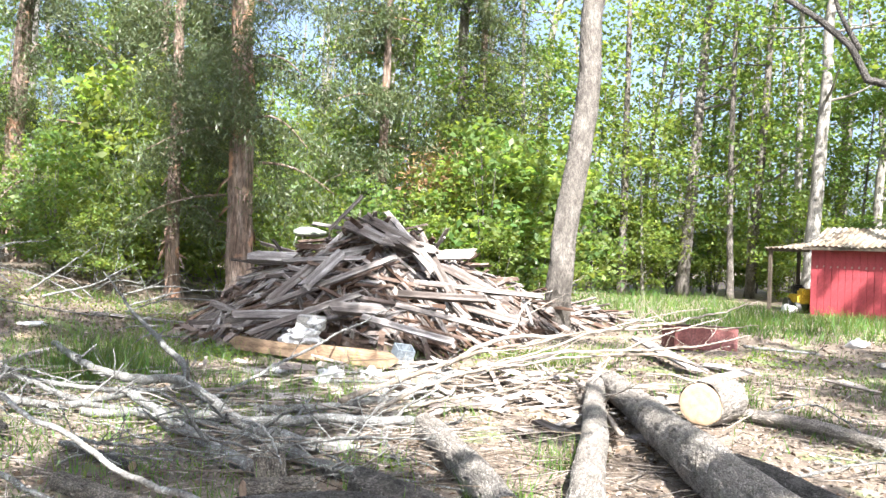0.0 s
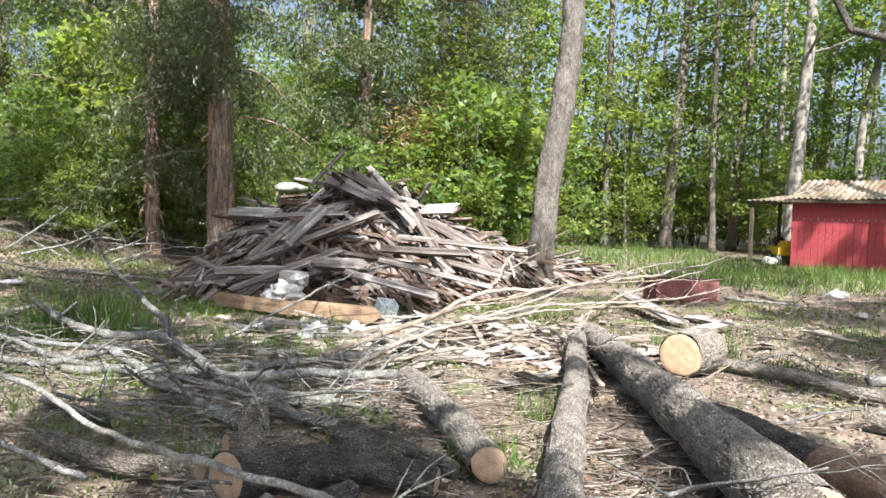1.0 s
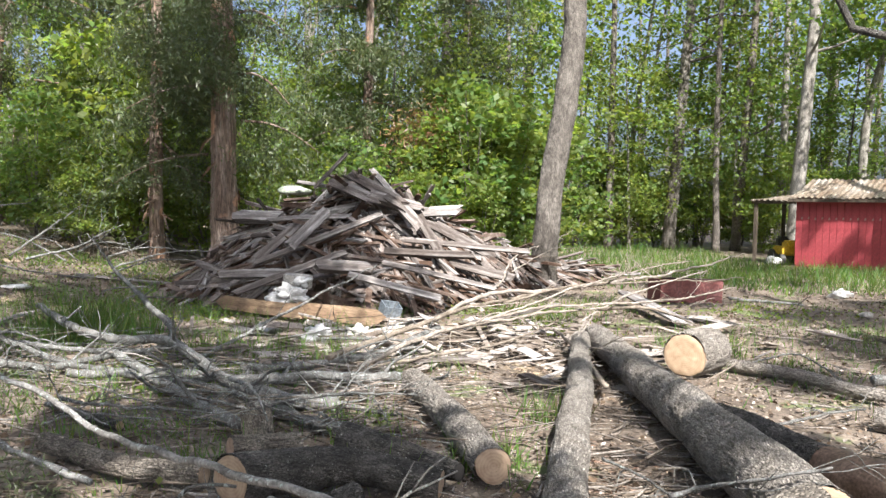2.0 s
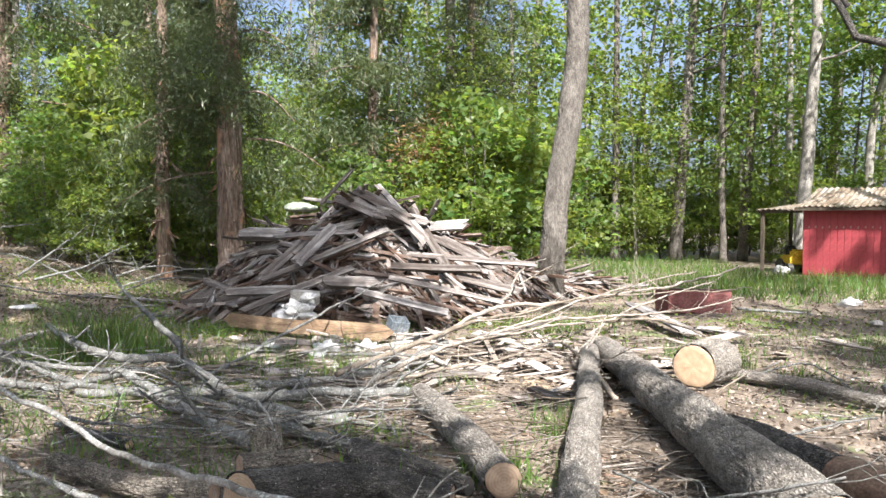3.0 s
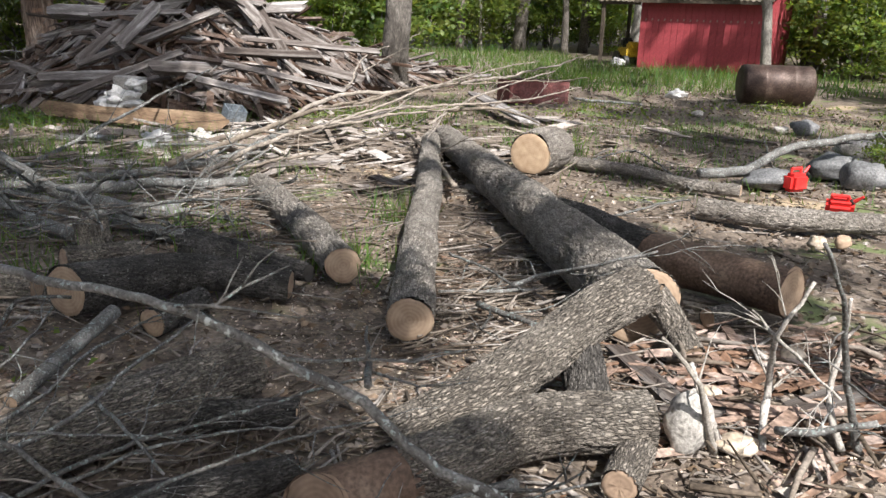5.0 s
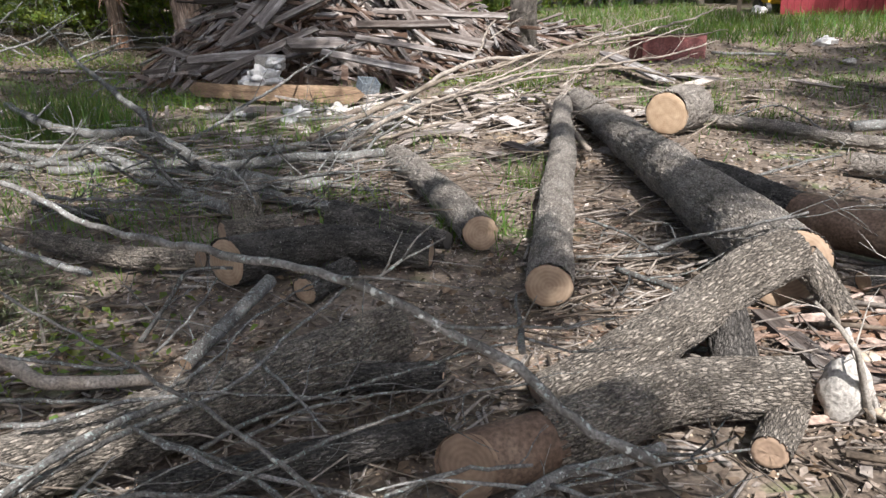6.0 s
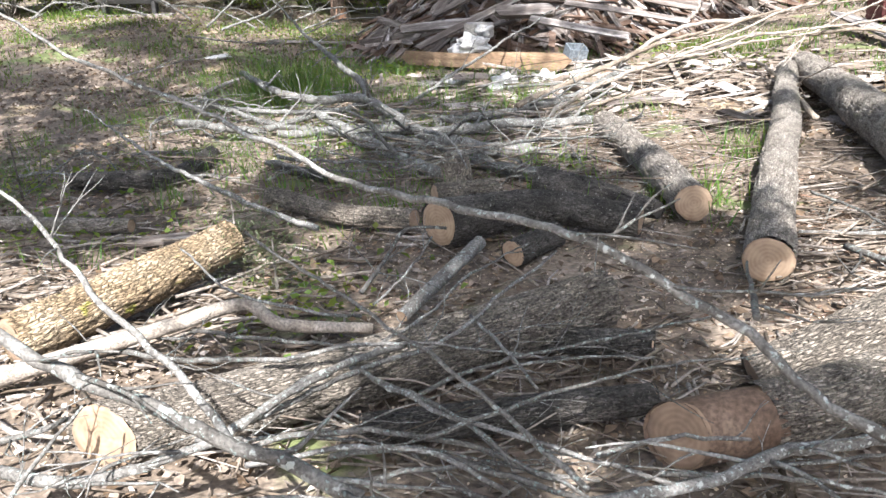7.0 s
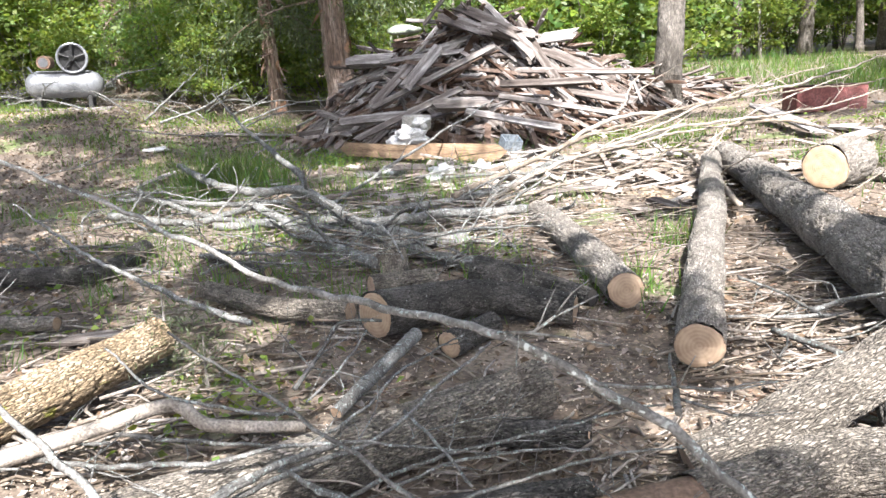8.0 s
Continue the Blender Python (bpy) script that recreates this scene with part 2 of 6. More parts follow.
M_SCRAP = surf("pale_scrap", [(0.14, 0.11, 0.088), (0.27, 0.228, 0.192), (0.43, 0.385, 0.34)], (3, 3, 3), 60, rand=0.5, island=True)
M_BEAM = surf("brown_beam", [(0.1, 0.062, 0.038), (0.2, 0.135, 0.085), (0.3, 0.22, 0.145)], (1.5, 16, 16), 120, bump=0.4)
M_RUBBLE = surf("debris_soil", [(0.05, 0.035, 0.025), (0.12, 0.085, 0.06), (0.22, 0.15, 0.11)], (4, 4, 4), 50, bump=0.8)
M_GROUND = surf("forest_floor", [(0.075, 0.058, 0.045), (0.155, 0.124, 0.097), (0.26, 0.217, 0.174)], (1.7, 1.7, 1.7), 40, bump=0.9, spots=[((0.34, 0.27, 0.18), 0.7, 0.2), ((0.12, 0.14, 0.06), 1.1, 0.26)])
M_LITTER = surf("dead_leaves", [(0.1, 0.072, 0.05), (0.18, 0.135, 0.098), (0.27, 0.212, 0.16)], (2, 2, 2), 30, rand=0.5, island=True)
M_CHIP = surf("wood_chips", [(0.28, 0.22, 0.15), (0.42, 0.34, 0.25), (0.56, 0.48, 0.37)], (4, 4, 4), 30, rand=0.35, island=True)
M_LEAF = leafy("broad_leaf", (0.12, 0.185, 0.055), val=0.45, pass_share=0.62)
M_LIME = leafy("sunny_leaf", (0.15, 0.205, 0.055), val=0.45, pass_share=0.62)
M_NEEDLE = leafy("cedar_needle", (0.07, 0.092, 0.042), hue=0.04, pass_share=0.35)
M_DEAD = leafy("dead_needle", (0.2, 0.12, 0.06), pass_share=0.3)
M_GRASS = leafy("grass_blade", (0.09, 0.155, 0.032), hue=0.04)
M_RED = surf("faded_red_paint", [(0.17, 0.025, 0.03), (0.29, 0.05, 0.06), (0.4, 0.11, 0.11)], (1.2, 1.2, 0.6), 30, rough=0.65, bump=0.2, fine_mix=0.25, spots=[((0.3, 0.2, 0.17), 6, 0.12)])
M_ROOF = surf("rusty_tin", [(0.12, 0.075, 0.045), (0.24, 0.195, 0.15), (0.4, 0.37, 0.33)], (2.5, 1.5, 1.5), 20, rough=0.5, metal=0.4, bump=0.2)
M_POST = surf("dark_post", [(0.03, 0.025, 0.02), (0.07, 0.055, 0.04), (0.12, 0.1, 0.08)], (8, 8, 2), 40)
M_DULL = surf("dull_red_paint", [(0.09, 0.03, 0.028), (0.14, 0.05, 0.047), (0.2, 0.095, 0.09)], (3, 3, 3), 30, rough=0.6, bump=0.2)
M_RUST = surf("rusted_steel", [(0.03, 0.02, 0.017), (0.065, 0.043, 0.035), (0.13, 0.1, 0.085)], (3, 3, 3), 40, rough=0.5, metal=0.35, bump=0.2)
M_CAN = surf("red_plastic", [(0.5, 0.02, 0.02), (0.62, 0.035, 0.03), (0.7, 0.06, 0.05)], (5, 5, 5), 30, rough=0.4, bump=0.05, fine_mix=0.12)
M_STEEL = surf("grey_tank_paint", [(0.11, 0.115, 0.125), (0.18, 0.187, 0.198), (0.26, 0.265, 0.275)], (4, 4, 4), 40, rough=0.4, metal=0.3, bump=0.1, fine_mix=0.2)
M_BLACK = surf("black_iron", [(0.015, 0.015, 0.015), (0.03, 0.03, 0.03), (0.05, 0.05, 0.05)], (8, 8, 8), 40, rough=0.5, bump=0.1)
M_CONC = surf("concrete", [(0.25, 0.24, 0.22), (0.38, 0.36, 0.33), (0.48, 0.46, 0.42)], (6, 6, 6), 60, bump=0.5)
M_STONE = surf("grey_stone", [(0.08, 0.082, 0.085), (0.15, 0.152, 0.155), (0.24, 0.24, 0.24)], (4, 4, 4), 50, bump=0.6)
M_WHITE = surf("white_plastic", [(0.3, 0.3, 0.3), (0.5, 0.495, 0.485), (0.68, 0.67, 0.66)], (5, 5, 5), 30, rough=0.5, bump=0.3, fine_mix=0.2)
M_BLUE = surf("blue_grey_metal", [(0.13, 0.155, 0.18), (0.2, 0.23, 0.26), (0.3, 0.33, 0.35)], (5, 5, 5), 30, rough=0.5, metal=0.2)
M_MINT = surf("pale_green_sheet", [(0.16, 0.19, 0.14), (0.24, 0.27, 0.21), (0.32, 0.34, 0.28)], (3, 3, 3), 30, rough=0.6)
M_YEL = surf("yellow_paint", [(0.5, 0.3, 0.02), (0.62, 0.4, 0.03), (0.7, 0.5, 0.08)], (5, 5, 5), 30, rough=0.45)

# ---- tools ----
rng = np.random.default_rng(7)


def empty(name, at, label="", category="", group="", kind=""):
    o = new(name)
    o.empty_display_size = 0.1
    o.matrix_world = Matrix.Translation(at)
    return tagged(o, label, category, group, kind)


def hang(name, me, material, parent=None, label="", at=None):
    """Links a mesh; under a parent its place stays the given world place."""
    if len(me.materials) == 0:
        me.materials.append(material)
    o = new(name, me)
    m = at if at is not None else Matrix.Identity(4)
    if parent is not None:
        o.parent = parent
        up = parent
        base = Matrix.Identity(4)
        while up is not None:
            base = up.matrix_basis @ base
            up = up.parent
        m = base.inverted() @ m
    o.matrix_basis = m
    if label:
        o["label"] = label
    return o


def part(name, bm, material, parent, label="", at=None):
    me = bpy.data.meshes.new(name)
    bm.to_mesh(me)
    bm.free()
    return hang(name, me, material, parent, label, at)


def smooth(me):
    me.polygons.foreach_set("use_smooth", [True] * len(me.polygons))
    return me


def ss(v):
    v = np.clip(v, 0, 1)
    return v * v * (3 - 2 * v)


def rise(x, y):
    """Height of the ground: flat clearing, a low bank on one side."""
    x, y = np.asarray(x, float), np.asarray(y, float)
    return 0.95 * ss((-x - 3.5) / 7) * ss((y - 7) / 9)


def rough_ground(x, y):
    x, y = np.asarray(x, float), np.asarray(y, float)
    return rise(x, y) + 0.02 * np.sin(x * 1.7 + 0.6 * y) * np.cos(y * 1.3 - 0.4 * x) + 0.012 * np.sin(x * 4.1 + 2) * np.sin(y * 3.7) - 0.02


def quads(name, V):
    """One mesh of loose quads from an array (n, 4, 3)."""
    n = len(V)
    me = bpy.data.meshes.new(name)
    me.vertices.add(4 * n)
    me.loops.add(4 * n)
    me.polygons.add(n)
    me.vertices.foreach_set("co", np.ascontiguousarray(V, dtype=np.float32).ravel())
    me.loops.foreach_set("vertex_index", np.arange(4 * n, dtype=np.int32))
    me.polygons.foreach_set("loop_start", np.arange(0, 4 * n, 4, dtype=np.int32))
    me.update(calc_edges=True)
    return me


def unit(v):
    return v / np.maximum(1e-9, np.linalg.norm(v, axis=-1, keepdims=True))


def leaf_quads(C, size, rg, flat=0.5, slim=0.5, droop=0.0):
    """A folded, pointed leaf at each place of C."""
    n = len(C)
    d = unit(rg.normal(size=(n, 3)) * (1, 1, 1 - flat) + (0, 0, -droop))
    up = unit(rg.normal(size=(n, 3)) * (0.6 + 0.6 * (0.8 - flat)) + (0, 0, 1 if droop < 1 else 0))
    s = unit(np.cross(d, up))
    nn = np.cross(s, d)
    L = size * rg.uniform(0.6, 1.4, (n, 1))
    W = L * slim * 0.5
    return np.stack([C, C + d * L * 0.45 + s * W + nn * W * 0.35, C + d * L - nn * L * 0.1, C + d * L * 0.45 - s * W + nn * W * 0.35], 1)


def line(pts, n):
    """A smooth curve through a few places, sampled n times."""
    p = np.array(pts, float)
    if len(p) == 2:
        return p[0] + (p[1] - p[0]) * np.linspace(0, 1, n)[:, None]
    q = np.vstack([2 * p[0] - p[1], p, 2 * p[-1] - p[-2]])
    d = np.concatenate([[0], np.cumsum(np.linalg.norm(np.diff(p, axis=0), axis=1))])
    out = []
    for s in np.linspace(0, d[-1], n):
        i = min(len(p) - 2, max(0, int(np.searchsorted(d, s, side="right")) - 1))
        t = (s - d[i]) / max(1e-9, d[i + 1] - d[i])
        a, b, c, e = q[i:i + 4]
        out.append(0.5 * (2 * b + (c - a) * t + (2 * a - 5 * b + 4 * c - e) * t * t + (3 * b - a - 3 * c + e) * t ** 3))
    return np.array(out)


def tube_arrays(P, R, seg, bark=0.0, coarse=9.0, seed=0, knots=0, close=True):
    """Vertices, faces and bark relief of a tube along P with radii R."""
    n = len(P)
    T = unit(np.gradient(P, axis=0))
    ref = np.array([0, 0, 1.0]) if abs(T[:, 2]).mean() < 0.8 else np.array([0, 1.0, 0])
    S = unit(np.cross(T, ref))
    U = np.cross(S, T)
    a = np.linspace(0, 2 * np.pi, seg, endpoint=False)
    ca, sa = np.cos(a), np.sin(a)
    ridge = np.full((n, seg), 0.6)
    run = np.concatenate([[0], np.cumsum(np.linalg.norm(np.diff(P, axis=0), axis=1))])
    grain = np.stack([np.asarray(R, float)[:, None] * ca[None, :] + seed * 0.7, np.asarray(R, float)[:, None] * sa[None, :], np.repeat(run[:, None], seg, 1)], -1)
    rad = np.repeat(np.asarray(R, float)[:, None], seg, 1)
    if bark > 0:
        along = run
        nf = noise.noise
        for i in range(n):
            r0, v = R[i], along[i]
            for j in range(seg):
                x, y = ca[j] * r0, sa[j] * r0
                w = nf(Vector((x * 9 + seed, y * 9, v * 5)))
                f = min(1.0, abs(nf(Vector((x * coarse * 4.4 + seed + w * 0.8, y * coarse * 4.4, v * coarse * 0.95 + w)))) * 4.5) ** 0.7
                f = f * 0.8 + 0.2 * nf(Vector((x * 90, y * 90 + seed, v * 45)))
                ridge[i, j] = f
                rad[i, j] += bark * (f - 0.5) + r0 * 0.13 * nf(Vector((x * 3 + seed, y * 3, v * 2.2)))
    V = P[:, None, :] + S[:, None, :] * (ca[None, :, None] * rad[..., None]) + U[:, None, :] * (sa[None, :, None] * rad[..., None])
    i, j = np.meshgrid(np.arange(n - 1), np.arange(seg), indexing="ij")
    k = (j + 1) % seg
    F = np.stack([i * seg + j, i * seg + k, (i + 1) * seg + k, (i + 1) * seg + j], -1).reshape(-1, 4)
    faces = F.tolist()
    if close:
        faces += [list(range(seg))[::-1], list(range((n - 1) * seg, n * seg))]
    return V.reshape(-1, 3), faces, ridge.ravel(), grain.reshape(-1, 3)


def tube_mesh(name, parts):
    """Joins tubes (vertices, faces, relief) into one mesh."""
    vs, fs, rs, gs, o = [], [], [], [], 0
    for V, Fc, Rg, Gr in parts:
        vs.append(V)
        fs += [[q + o for q in f] for f in Fc]
        rs.append(Rg)
        gs.append(Gr)
        o += len(V)
    me = bpy.data.meshes.new(name)
    me.from_pydata(np.vstack(vs).tolist(), [], fs)
    at = me.attributes.new("ridge", "FLOAT", "POINT")
    at.data.foreach_set("value", np.concatenate(rs).astype(np.float32))
    at = me.attributes.new("grain", "FLOAT_VECTOR", "POINT")
    at.data.foreach_set("vector", np.vstack(gs).astype(np.float32).ravel())
    me.update()
    return smooth(me)


def disc_mesh(r, seed, seg=40):
    """A sawn face, a little uneven, in the local xy plane."""
    rg = np.random.default_rng(seed)
    V, Fc = [(0, 0, 0.002)], []
    ph = rg.uniform(0, 6, 3)
    for k, q in enumerate((0.35, 0.7, 0.94, 1.0)):
        for j in range(seg):
            a = 2 * math.pi * j / seg
            w = r * q * (1 + 0.04 * math.sin(2 * a + ph[0]) + 0.03 * math.sin(3 * a + ph[1]) + 0.012 * math.sin(9 * a + ph[2]))
            V.append((w * math.cos(a), w * math.sin(a), rg.normal() * 0.0012 - (0.006 if k == 3 else 0)))
    for j in range(seg):
        Fc.append((0, 1 + j, 1 + (j + 1) % seg))
        for k in range(3):
            b = 1 + k * seg
            Fc.append((b + j, b + seg + j, b + seg + (j + 1) % seg, b + (j + 1) % seg))
    me = bpy.data.meshes.new("cut_end")
    me.from_pydata(V, [], Fc)
    return smooth(me)


def felled(name, label, pts, r0, r1, bark=M_GREY, cuts=(1, 1), cut=M_CUT, relief=0.014, seg=108, seed=0, coarse=9.0, bare=0.0, category="log", group="felled logs", face=None):
    """A felled log: bark, sawn ends, and where bare > 0 a barkless stretch from its first end."""
    length = float(np.linalg.norm(np.diff(np.array(pts), axis=0), axis=1).sum())
    n = max(6, int(length / 0.013))
    Pn = line(pts, n)
    R = np.linspace(r0, r1, n)
    T = unit(np.gradient(Pn, axis=0))

    def skew(V):
        """Slides the first end's rim along the stem into a slanting saw cut."""
        if face is None:
            return V
        f = unit(np.array(face, float))
        w = V - Pn[0]
        run = w @ T[0]
        side = w - run[:, None] * T[0]
        slide = -(side @ f) / (T[0] @ f)
        fade = np.clip(1 - np.maximum(run, 0) / (r0 * 3.5), 0, 1)
        return V + (slide * fade)[:, None] * T[0]

    def skewed(q):
        return (skew(q[0]), *q[1:])

    base = empty(name, (float(Pn[:, 0].mean()), float(Pn[:, 1].mean()), float(min(pts[0][2], pts[-1][2]) - max(r0, r1))), label, category, group)
    k = int(n * bare)
    if bare > 0:
        hang("bare_wood", tube_mesh("bare_wood", [skewed(tube_arrays(Pn[:k + 4], R[:k + 4] * 0.93, 40, 0.004, 4, seed, close=False))]), M_BARE, base, "barkless reddish-brown wood")
    hang("bark", tube_mesh("bark", [skewed(tube_arrays(Pn[k:], R[k:], seg, relief, coarse, seed, close=False))]), bark, base)
    for q, i, s in ((cuts[0], 0, -1), (cuts[1], n - 1, 1)):
        if q:
            d = Vector(T[i] * s)
            at = Matrix.Translation(Vector(Pn[i]) - d * 0.004) @ d.to_track_quat("Z", "Y").to_matrix().to_4x4()
            dm = disc_mesh(R[i] * (0.97 if not (bare > 0 and i == 0) else 0.93), seed + i)
            if i == 0 and face is not None:
                co = np.array([tuple(at @ v.co) for v in dm.vertices])
                f = unit(np.array(face, float))
                w = co - Pn[0]
                run = w @ T[0]
                side = w - run[:, None] * T[0]
                co = co - ((side @ f) / (T[0] @ f))[:, None] * T[0]
                inv = at.inverted()
                for v, c in zip(dm.vertices, co):
                    v.co = inv @ Vector(c)
            hang("cut_end", dm, cut, base, "pale sawn end grain", at)
    return base


def twig_arrays(p, d, length, r, rg, depth=1):
    """A crooked twig with a few side shoots."""
    n = max(4, int(length / 0.07))
    pts, q, v = [p], np.array(p, float), unit(np.array(d, float))
    for i in range(n):
        v = unit(v + rg.normal(size=3) * 0.14)
        q = q + v * length / n
        pts.append(q)
    pts = np.array(pts)
    out = [tube_arrays(pts, np.linspace(r, r * 0.35, len(pts)), 5)]
    if depth:
        for i in range(int(rg.integers(1, 4))):
            k = int(rg.integers(1, len(pts) - 1))
            side = unit(v + rg.normal(size=3) * 0.7)
            out += twig_arrays(pts[k], side, length * rg.uniform(0.3, 0.55), r * 0.55, rg, depth - 1)
    return out


def fallen(pts, r0, r1, twigs=5, seed=0, material=None, label="grey lichen-spotted fallen branch lying on the ground", reach=0.5, name="fallen_branch", lift=0.25):
    """A fallen branch: one limb with knobbly bark and separate twigs."""
    rg = np.random.default_rng(seed + 100)
    material = material or M_STICK
    length = float(np.linalg.norm(np.diff(np.array(pts), axis=0), axis=1).sum())
    n = max(5, int(length / 0.04))
    Pn = line(pts, n)
    wob = np.cumsum(rg.normal(size=(n, 3)) * 0.004, 0)
    wob -= np.linspace(0, 1, n)[:, None] * wob[-1]
    Pn = Pn + wob
    R = np.linspace(r0, r1, n) * (1 + 0.12 * np.abs(rg.normal(size=n)) * (rg.random(n) < 0.2))
    c = Pn.mean(0)
    base = empty(name, (float(c[0]), float(c[1]), float(Pn[:, 2].min())), label, "branch", "fallen branches")
    hang("limb", tube_mesh("limb", [tube_arrays(Pn, R, 10 if r0 > 0.012 else 7, r0 * 0.12, 20, seed)]), material, base)
    T = unit(np.gradient(Pn, axis=0))
    for i in range(twigs):
        k = int(rg.integers(max(1, n // 6), n - 1))
        d = T[k] * 0.9 + rg.normal(size=3) * 0.75
        d[2] = abs(d[2]) * lift
        hang("twig", tube_mesh("twig", twig_arrays(Pn[k], d, reach * rg.uniform(0.5, 1.3), max(0.003, R[k] * 0.45), rg)), material, base)
    return base


def box(bm, size, at=(0, 0, 0), turn=None, bevel=0.0):
    m = Matrix.Translation(at) @ (turn or Matrix.Identity(4)) @ Matrix.Diagonal((*size, 1))
    made = bmesh.ops.create_cube(bm, size=1, matrix=m)
    if bevel:
        ed = list({e for v in made["verts"] for e in v.link_edges})
        bmesh.ops.bevel(bm, geom=ed, offset=bevel, segments=2, affect="EDGES")
    return bm


def rod(bm, a, b, r0, r1=None, seg=12, ends=True):
    a, b = Vector(a), Vector(b)
    m = Matrix.Translation((a + b) / 2) @ (b - a).to_track_quat("Z", "Y").to_matrix().to_4x4()
    bmesh.ops.create_cone(bm, cap_ends=ends, segments=seg, radius1=r0, radius2=r0 if r1 is None else r1, depth=(b - a).length, matrix=m)
    return bm


def board_mesh(L, W, T, seed):
    """A plank with a slight bow and broken, slanting ends."""
    rg = np.random.default_rng(seed)
    xs = np.linspace(-L / 2, L / 2, 4)
    bow = rg.normal() * 0.012 * L
    V, Fc = [], []
    for i, x in enumerate(xs):
        for y, z in ((-W / 2, -T / 2), (0.1 * W * rg.normal(), -T / 2), (W / 2, -T / 2), (W / 2, T / 2), (0.1 * W * rg.normal(), T / 2), (-W / 2, T / 2)):
            e = rg.normal() * W * 0.35 if i in (0, 3) else 0
            V.append((x + e, y * (1 + rg.normal() * 0.04), z + bow * (1 - (2 * x / L) ** 2)))
    for i in range(3):
        for j in range(6):
            k = (j + 1) % 6
            Fc.append((i * 6 + j, (i + 1) * 6 + j, (i + 1) * 6 + k, i * 6 + k))
    Fc += [(0, 1, 4, 5), (1, 2, 3, 4), (18 + 5, 18 + 4, 18 + 1, 18), (18 + 4, 18 + 3, 18 + 2, 18 + 1)]
    me = bpy.data.meshes.new("board")
    me.from_pydata(V, [], Fc)
    return me


def aligned(p, d, up):
    """A pose at p whose x axis runs along d and whose z axis is near up."""
    x = Vector(d).normalized()
    y = Vector(up).cross(x).normalized()
    z = x.cross(y)
    m = Matrix((x, y, z)).transposed().to_4x4()
    m.translation = Vector(p)
    return m


def plank(a, b, W, T, label, seed=0, material=None, name="plank", roll=0.0):
    a, b = Vector(a), Vector(b)
    me = board_mesh((b - a).length, W, T, seed)
    o = hang(name, me, material or M_BOARD, None, "", aligned((a + b) / 2, b - a, (0, -math.sin(roll), math.cos(roll))))
    return tagged(o, label, "plank", "loose planks")


def lump_mesh(name, size, seed, rough=0.25, sub=3, freq=1.6):
    """A rounded uneven lump: stone, bag or crumpled sheet."""
    bm = bmesh.new()
    bmesh.ops.create_icosphere(bm, subdivisions=sub, radius=1)
    for v in bm.verts:
        w = 1 + rough * noise.noise(v.co * freq + Vector((seed * 3.1, 0, 0))) * 2 + rough * 0.5 * noise.noise(v.co * freq * 3 + Vector((0, seed, 0)))
        v.co = Vector((v.co.x * size[0], v.co.y * size[1], v.co.z * size[2])) * w
    me = bpy.data.meshes.new(name)
    bm.to_mesh(me)
    bm.free()
    return me


def lump(name, at, size, material, label, category, seed=0, rough=0.25, sub=3, freq=1.6, flat=False):
    me = lump_mesh(name, size, seed, rough, sub, freq)
    if not flat:
        smooth(me)
    z = float(rough_ground(at[0], at[1]))
    me.materials.append(material)
    o = new(name, me)
    o.matrix_world = Matrix.Translation((at[0], at[1], max(at[2], z + size[2] * 0.6)))
    return tagged(o, label, category)


# ---- tree tools ----


def crown_arrays(height, radius, low, sprays, per, size, seed, spread=0.55, flat=0.35, slim=0.6, droop=0.0, dz=0.35):
    """Leaves in loose horizontal sprays within an uneven crown, with gaps."""
    rg = np.random.default_rng(seed)
    z = low + (height - low) * rg.random(sprays) ** 0.9
    q = (z - low) / (height - low)
    prof = np.sin(np.pi * (0.12 + 0.83 * q)) ** 0.7
    a = rg.uniform(0, 2 * np.pi, sprays)
    rr = radius * prof * np.sqrt(rg.uniform(0.05, 1, sprays)) * rg.uniform(0.7, 1.2, sprays)
    C = np.stack([np.cos(a) * rr, np.sin(a) * rr, z - rr * 0.12], 1)
    off = rg.normal(size=(sprays, per, 3)) * (spread, spread, spread * dz)
    return leaf_quads((C[:, None] + off).reshape(-1, 3), size, rg, flat, slim, droop), C


def conifer_arrays(height, radius, low, limbs, seed, size=0.16):
    """Drooping feathery sprays hung along side limbs."""
    rg = np.random.default_rng(seed)
    out, arms = [], []
    for i in range(limbs):
        z = low + (height - low) * rg.random()
        a = rg.uniform(0, 2 * np.pi)
        L = radius * (1.1 - 0.75 * (z - low) / (height - low)) * rg.uniform(0.5, 1.15)
        t = np.linspace(0.15, 1, 14)
        P = np.stack([np.cos(a) * L * t, np.sin(a) * L * t, z + 0.15 * L * t - 0.45 * L * t * t], 1)
        arms.append(P)
        C = np.repeat(P, 34, 0) + rg.normal(size=(14 * 34, 3)) * (0.15, 0.15, 0.13) - np.abs(rg.normal(size=(14 * 34, 1))) * (0, 0, 0.22)
        out.append(leaf_quads(C, size * 0.8, rg, 0.2, 0.17, 0.8))
    return np.vstack(out), arms


def trunk_mesh(pts, r0, r1, seg=14, step=0.25, bark=0.012, seed=0, coarse=4.0, flare=0.35):
    length = float(np.linalg.norm(np.diff(np.array(pts), axis=0), axis=1).sum())
    n = max(8, int(length / step))
    Pn = line(pts, n)
    s = np.linspace(0, length, n)
    R = np.linspace(r0, r1, n) * (1 + flare * np.exp(-s / 0.35))
    return tube_mesh("trunk", [tube_arrays(Pn, R, seg, bark, coarse, seed)]), Pn, R

# ---- ground ----


def grow(a, b, n):
    """Grid lines that lie close together near the clearing and far apart towards the horizon."""
    u = np.linspace(-1, 1, n)
    return a + b * np.sinh(u * 5.2) / np.sinh(5.2)


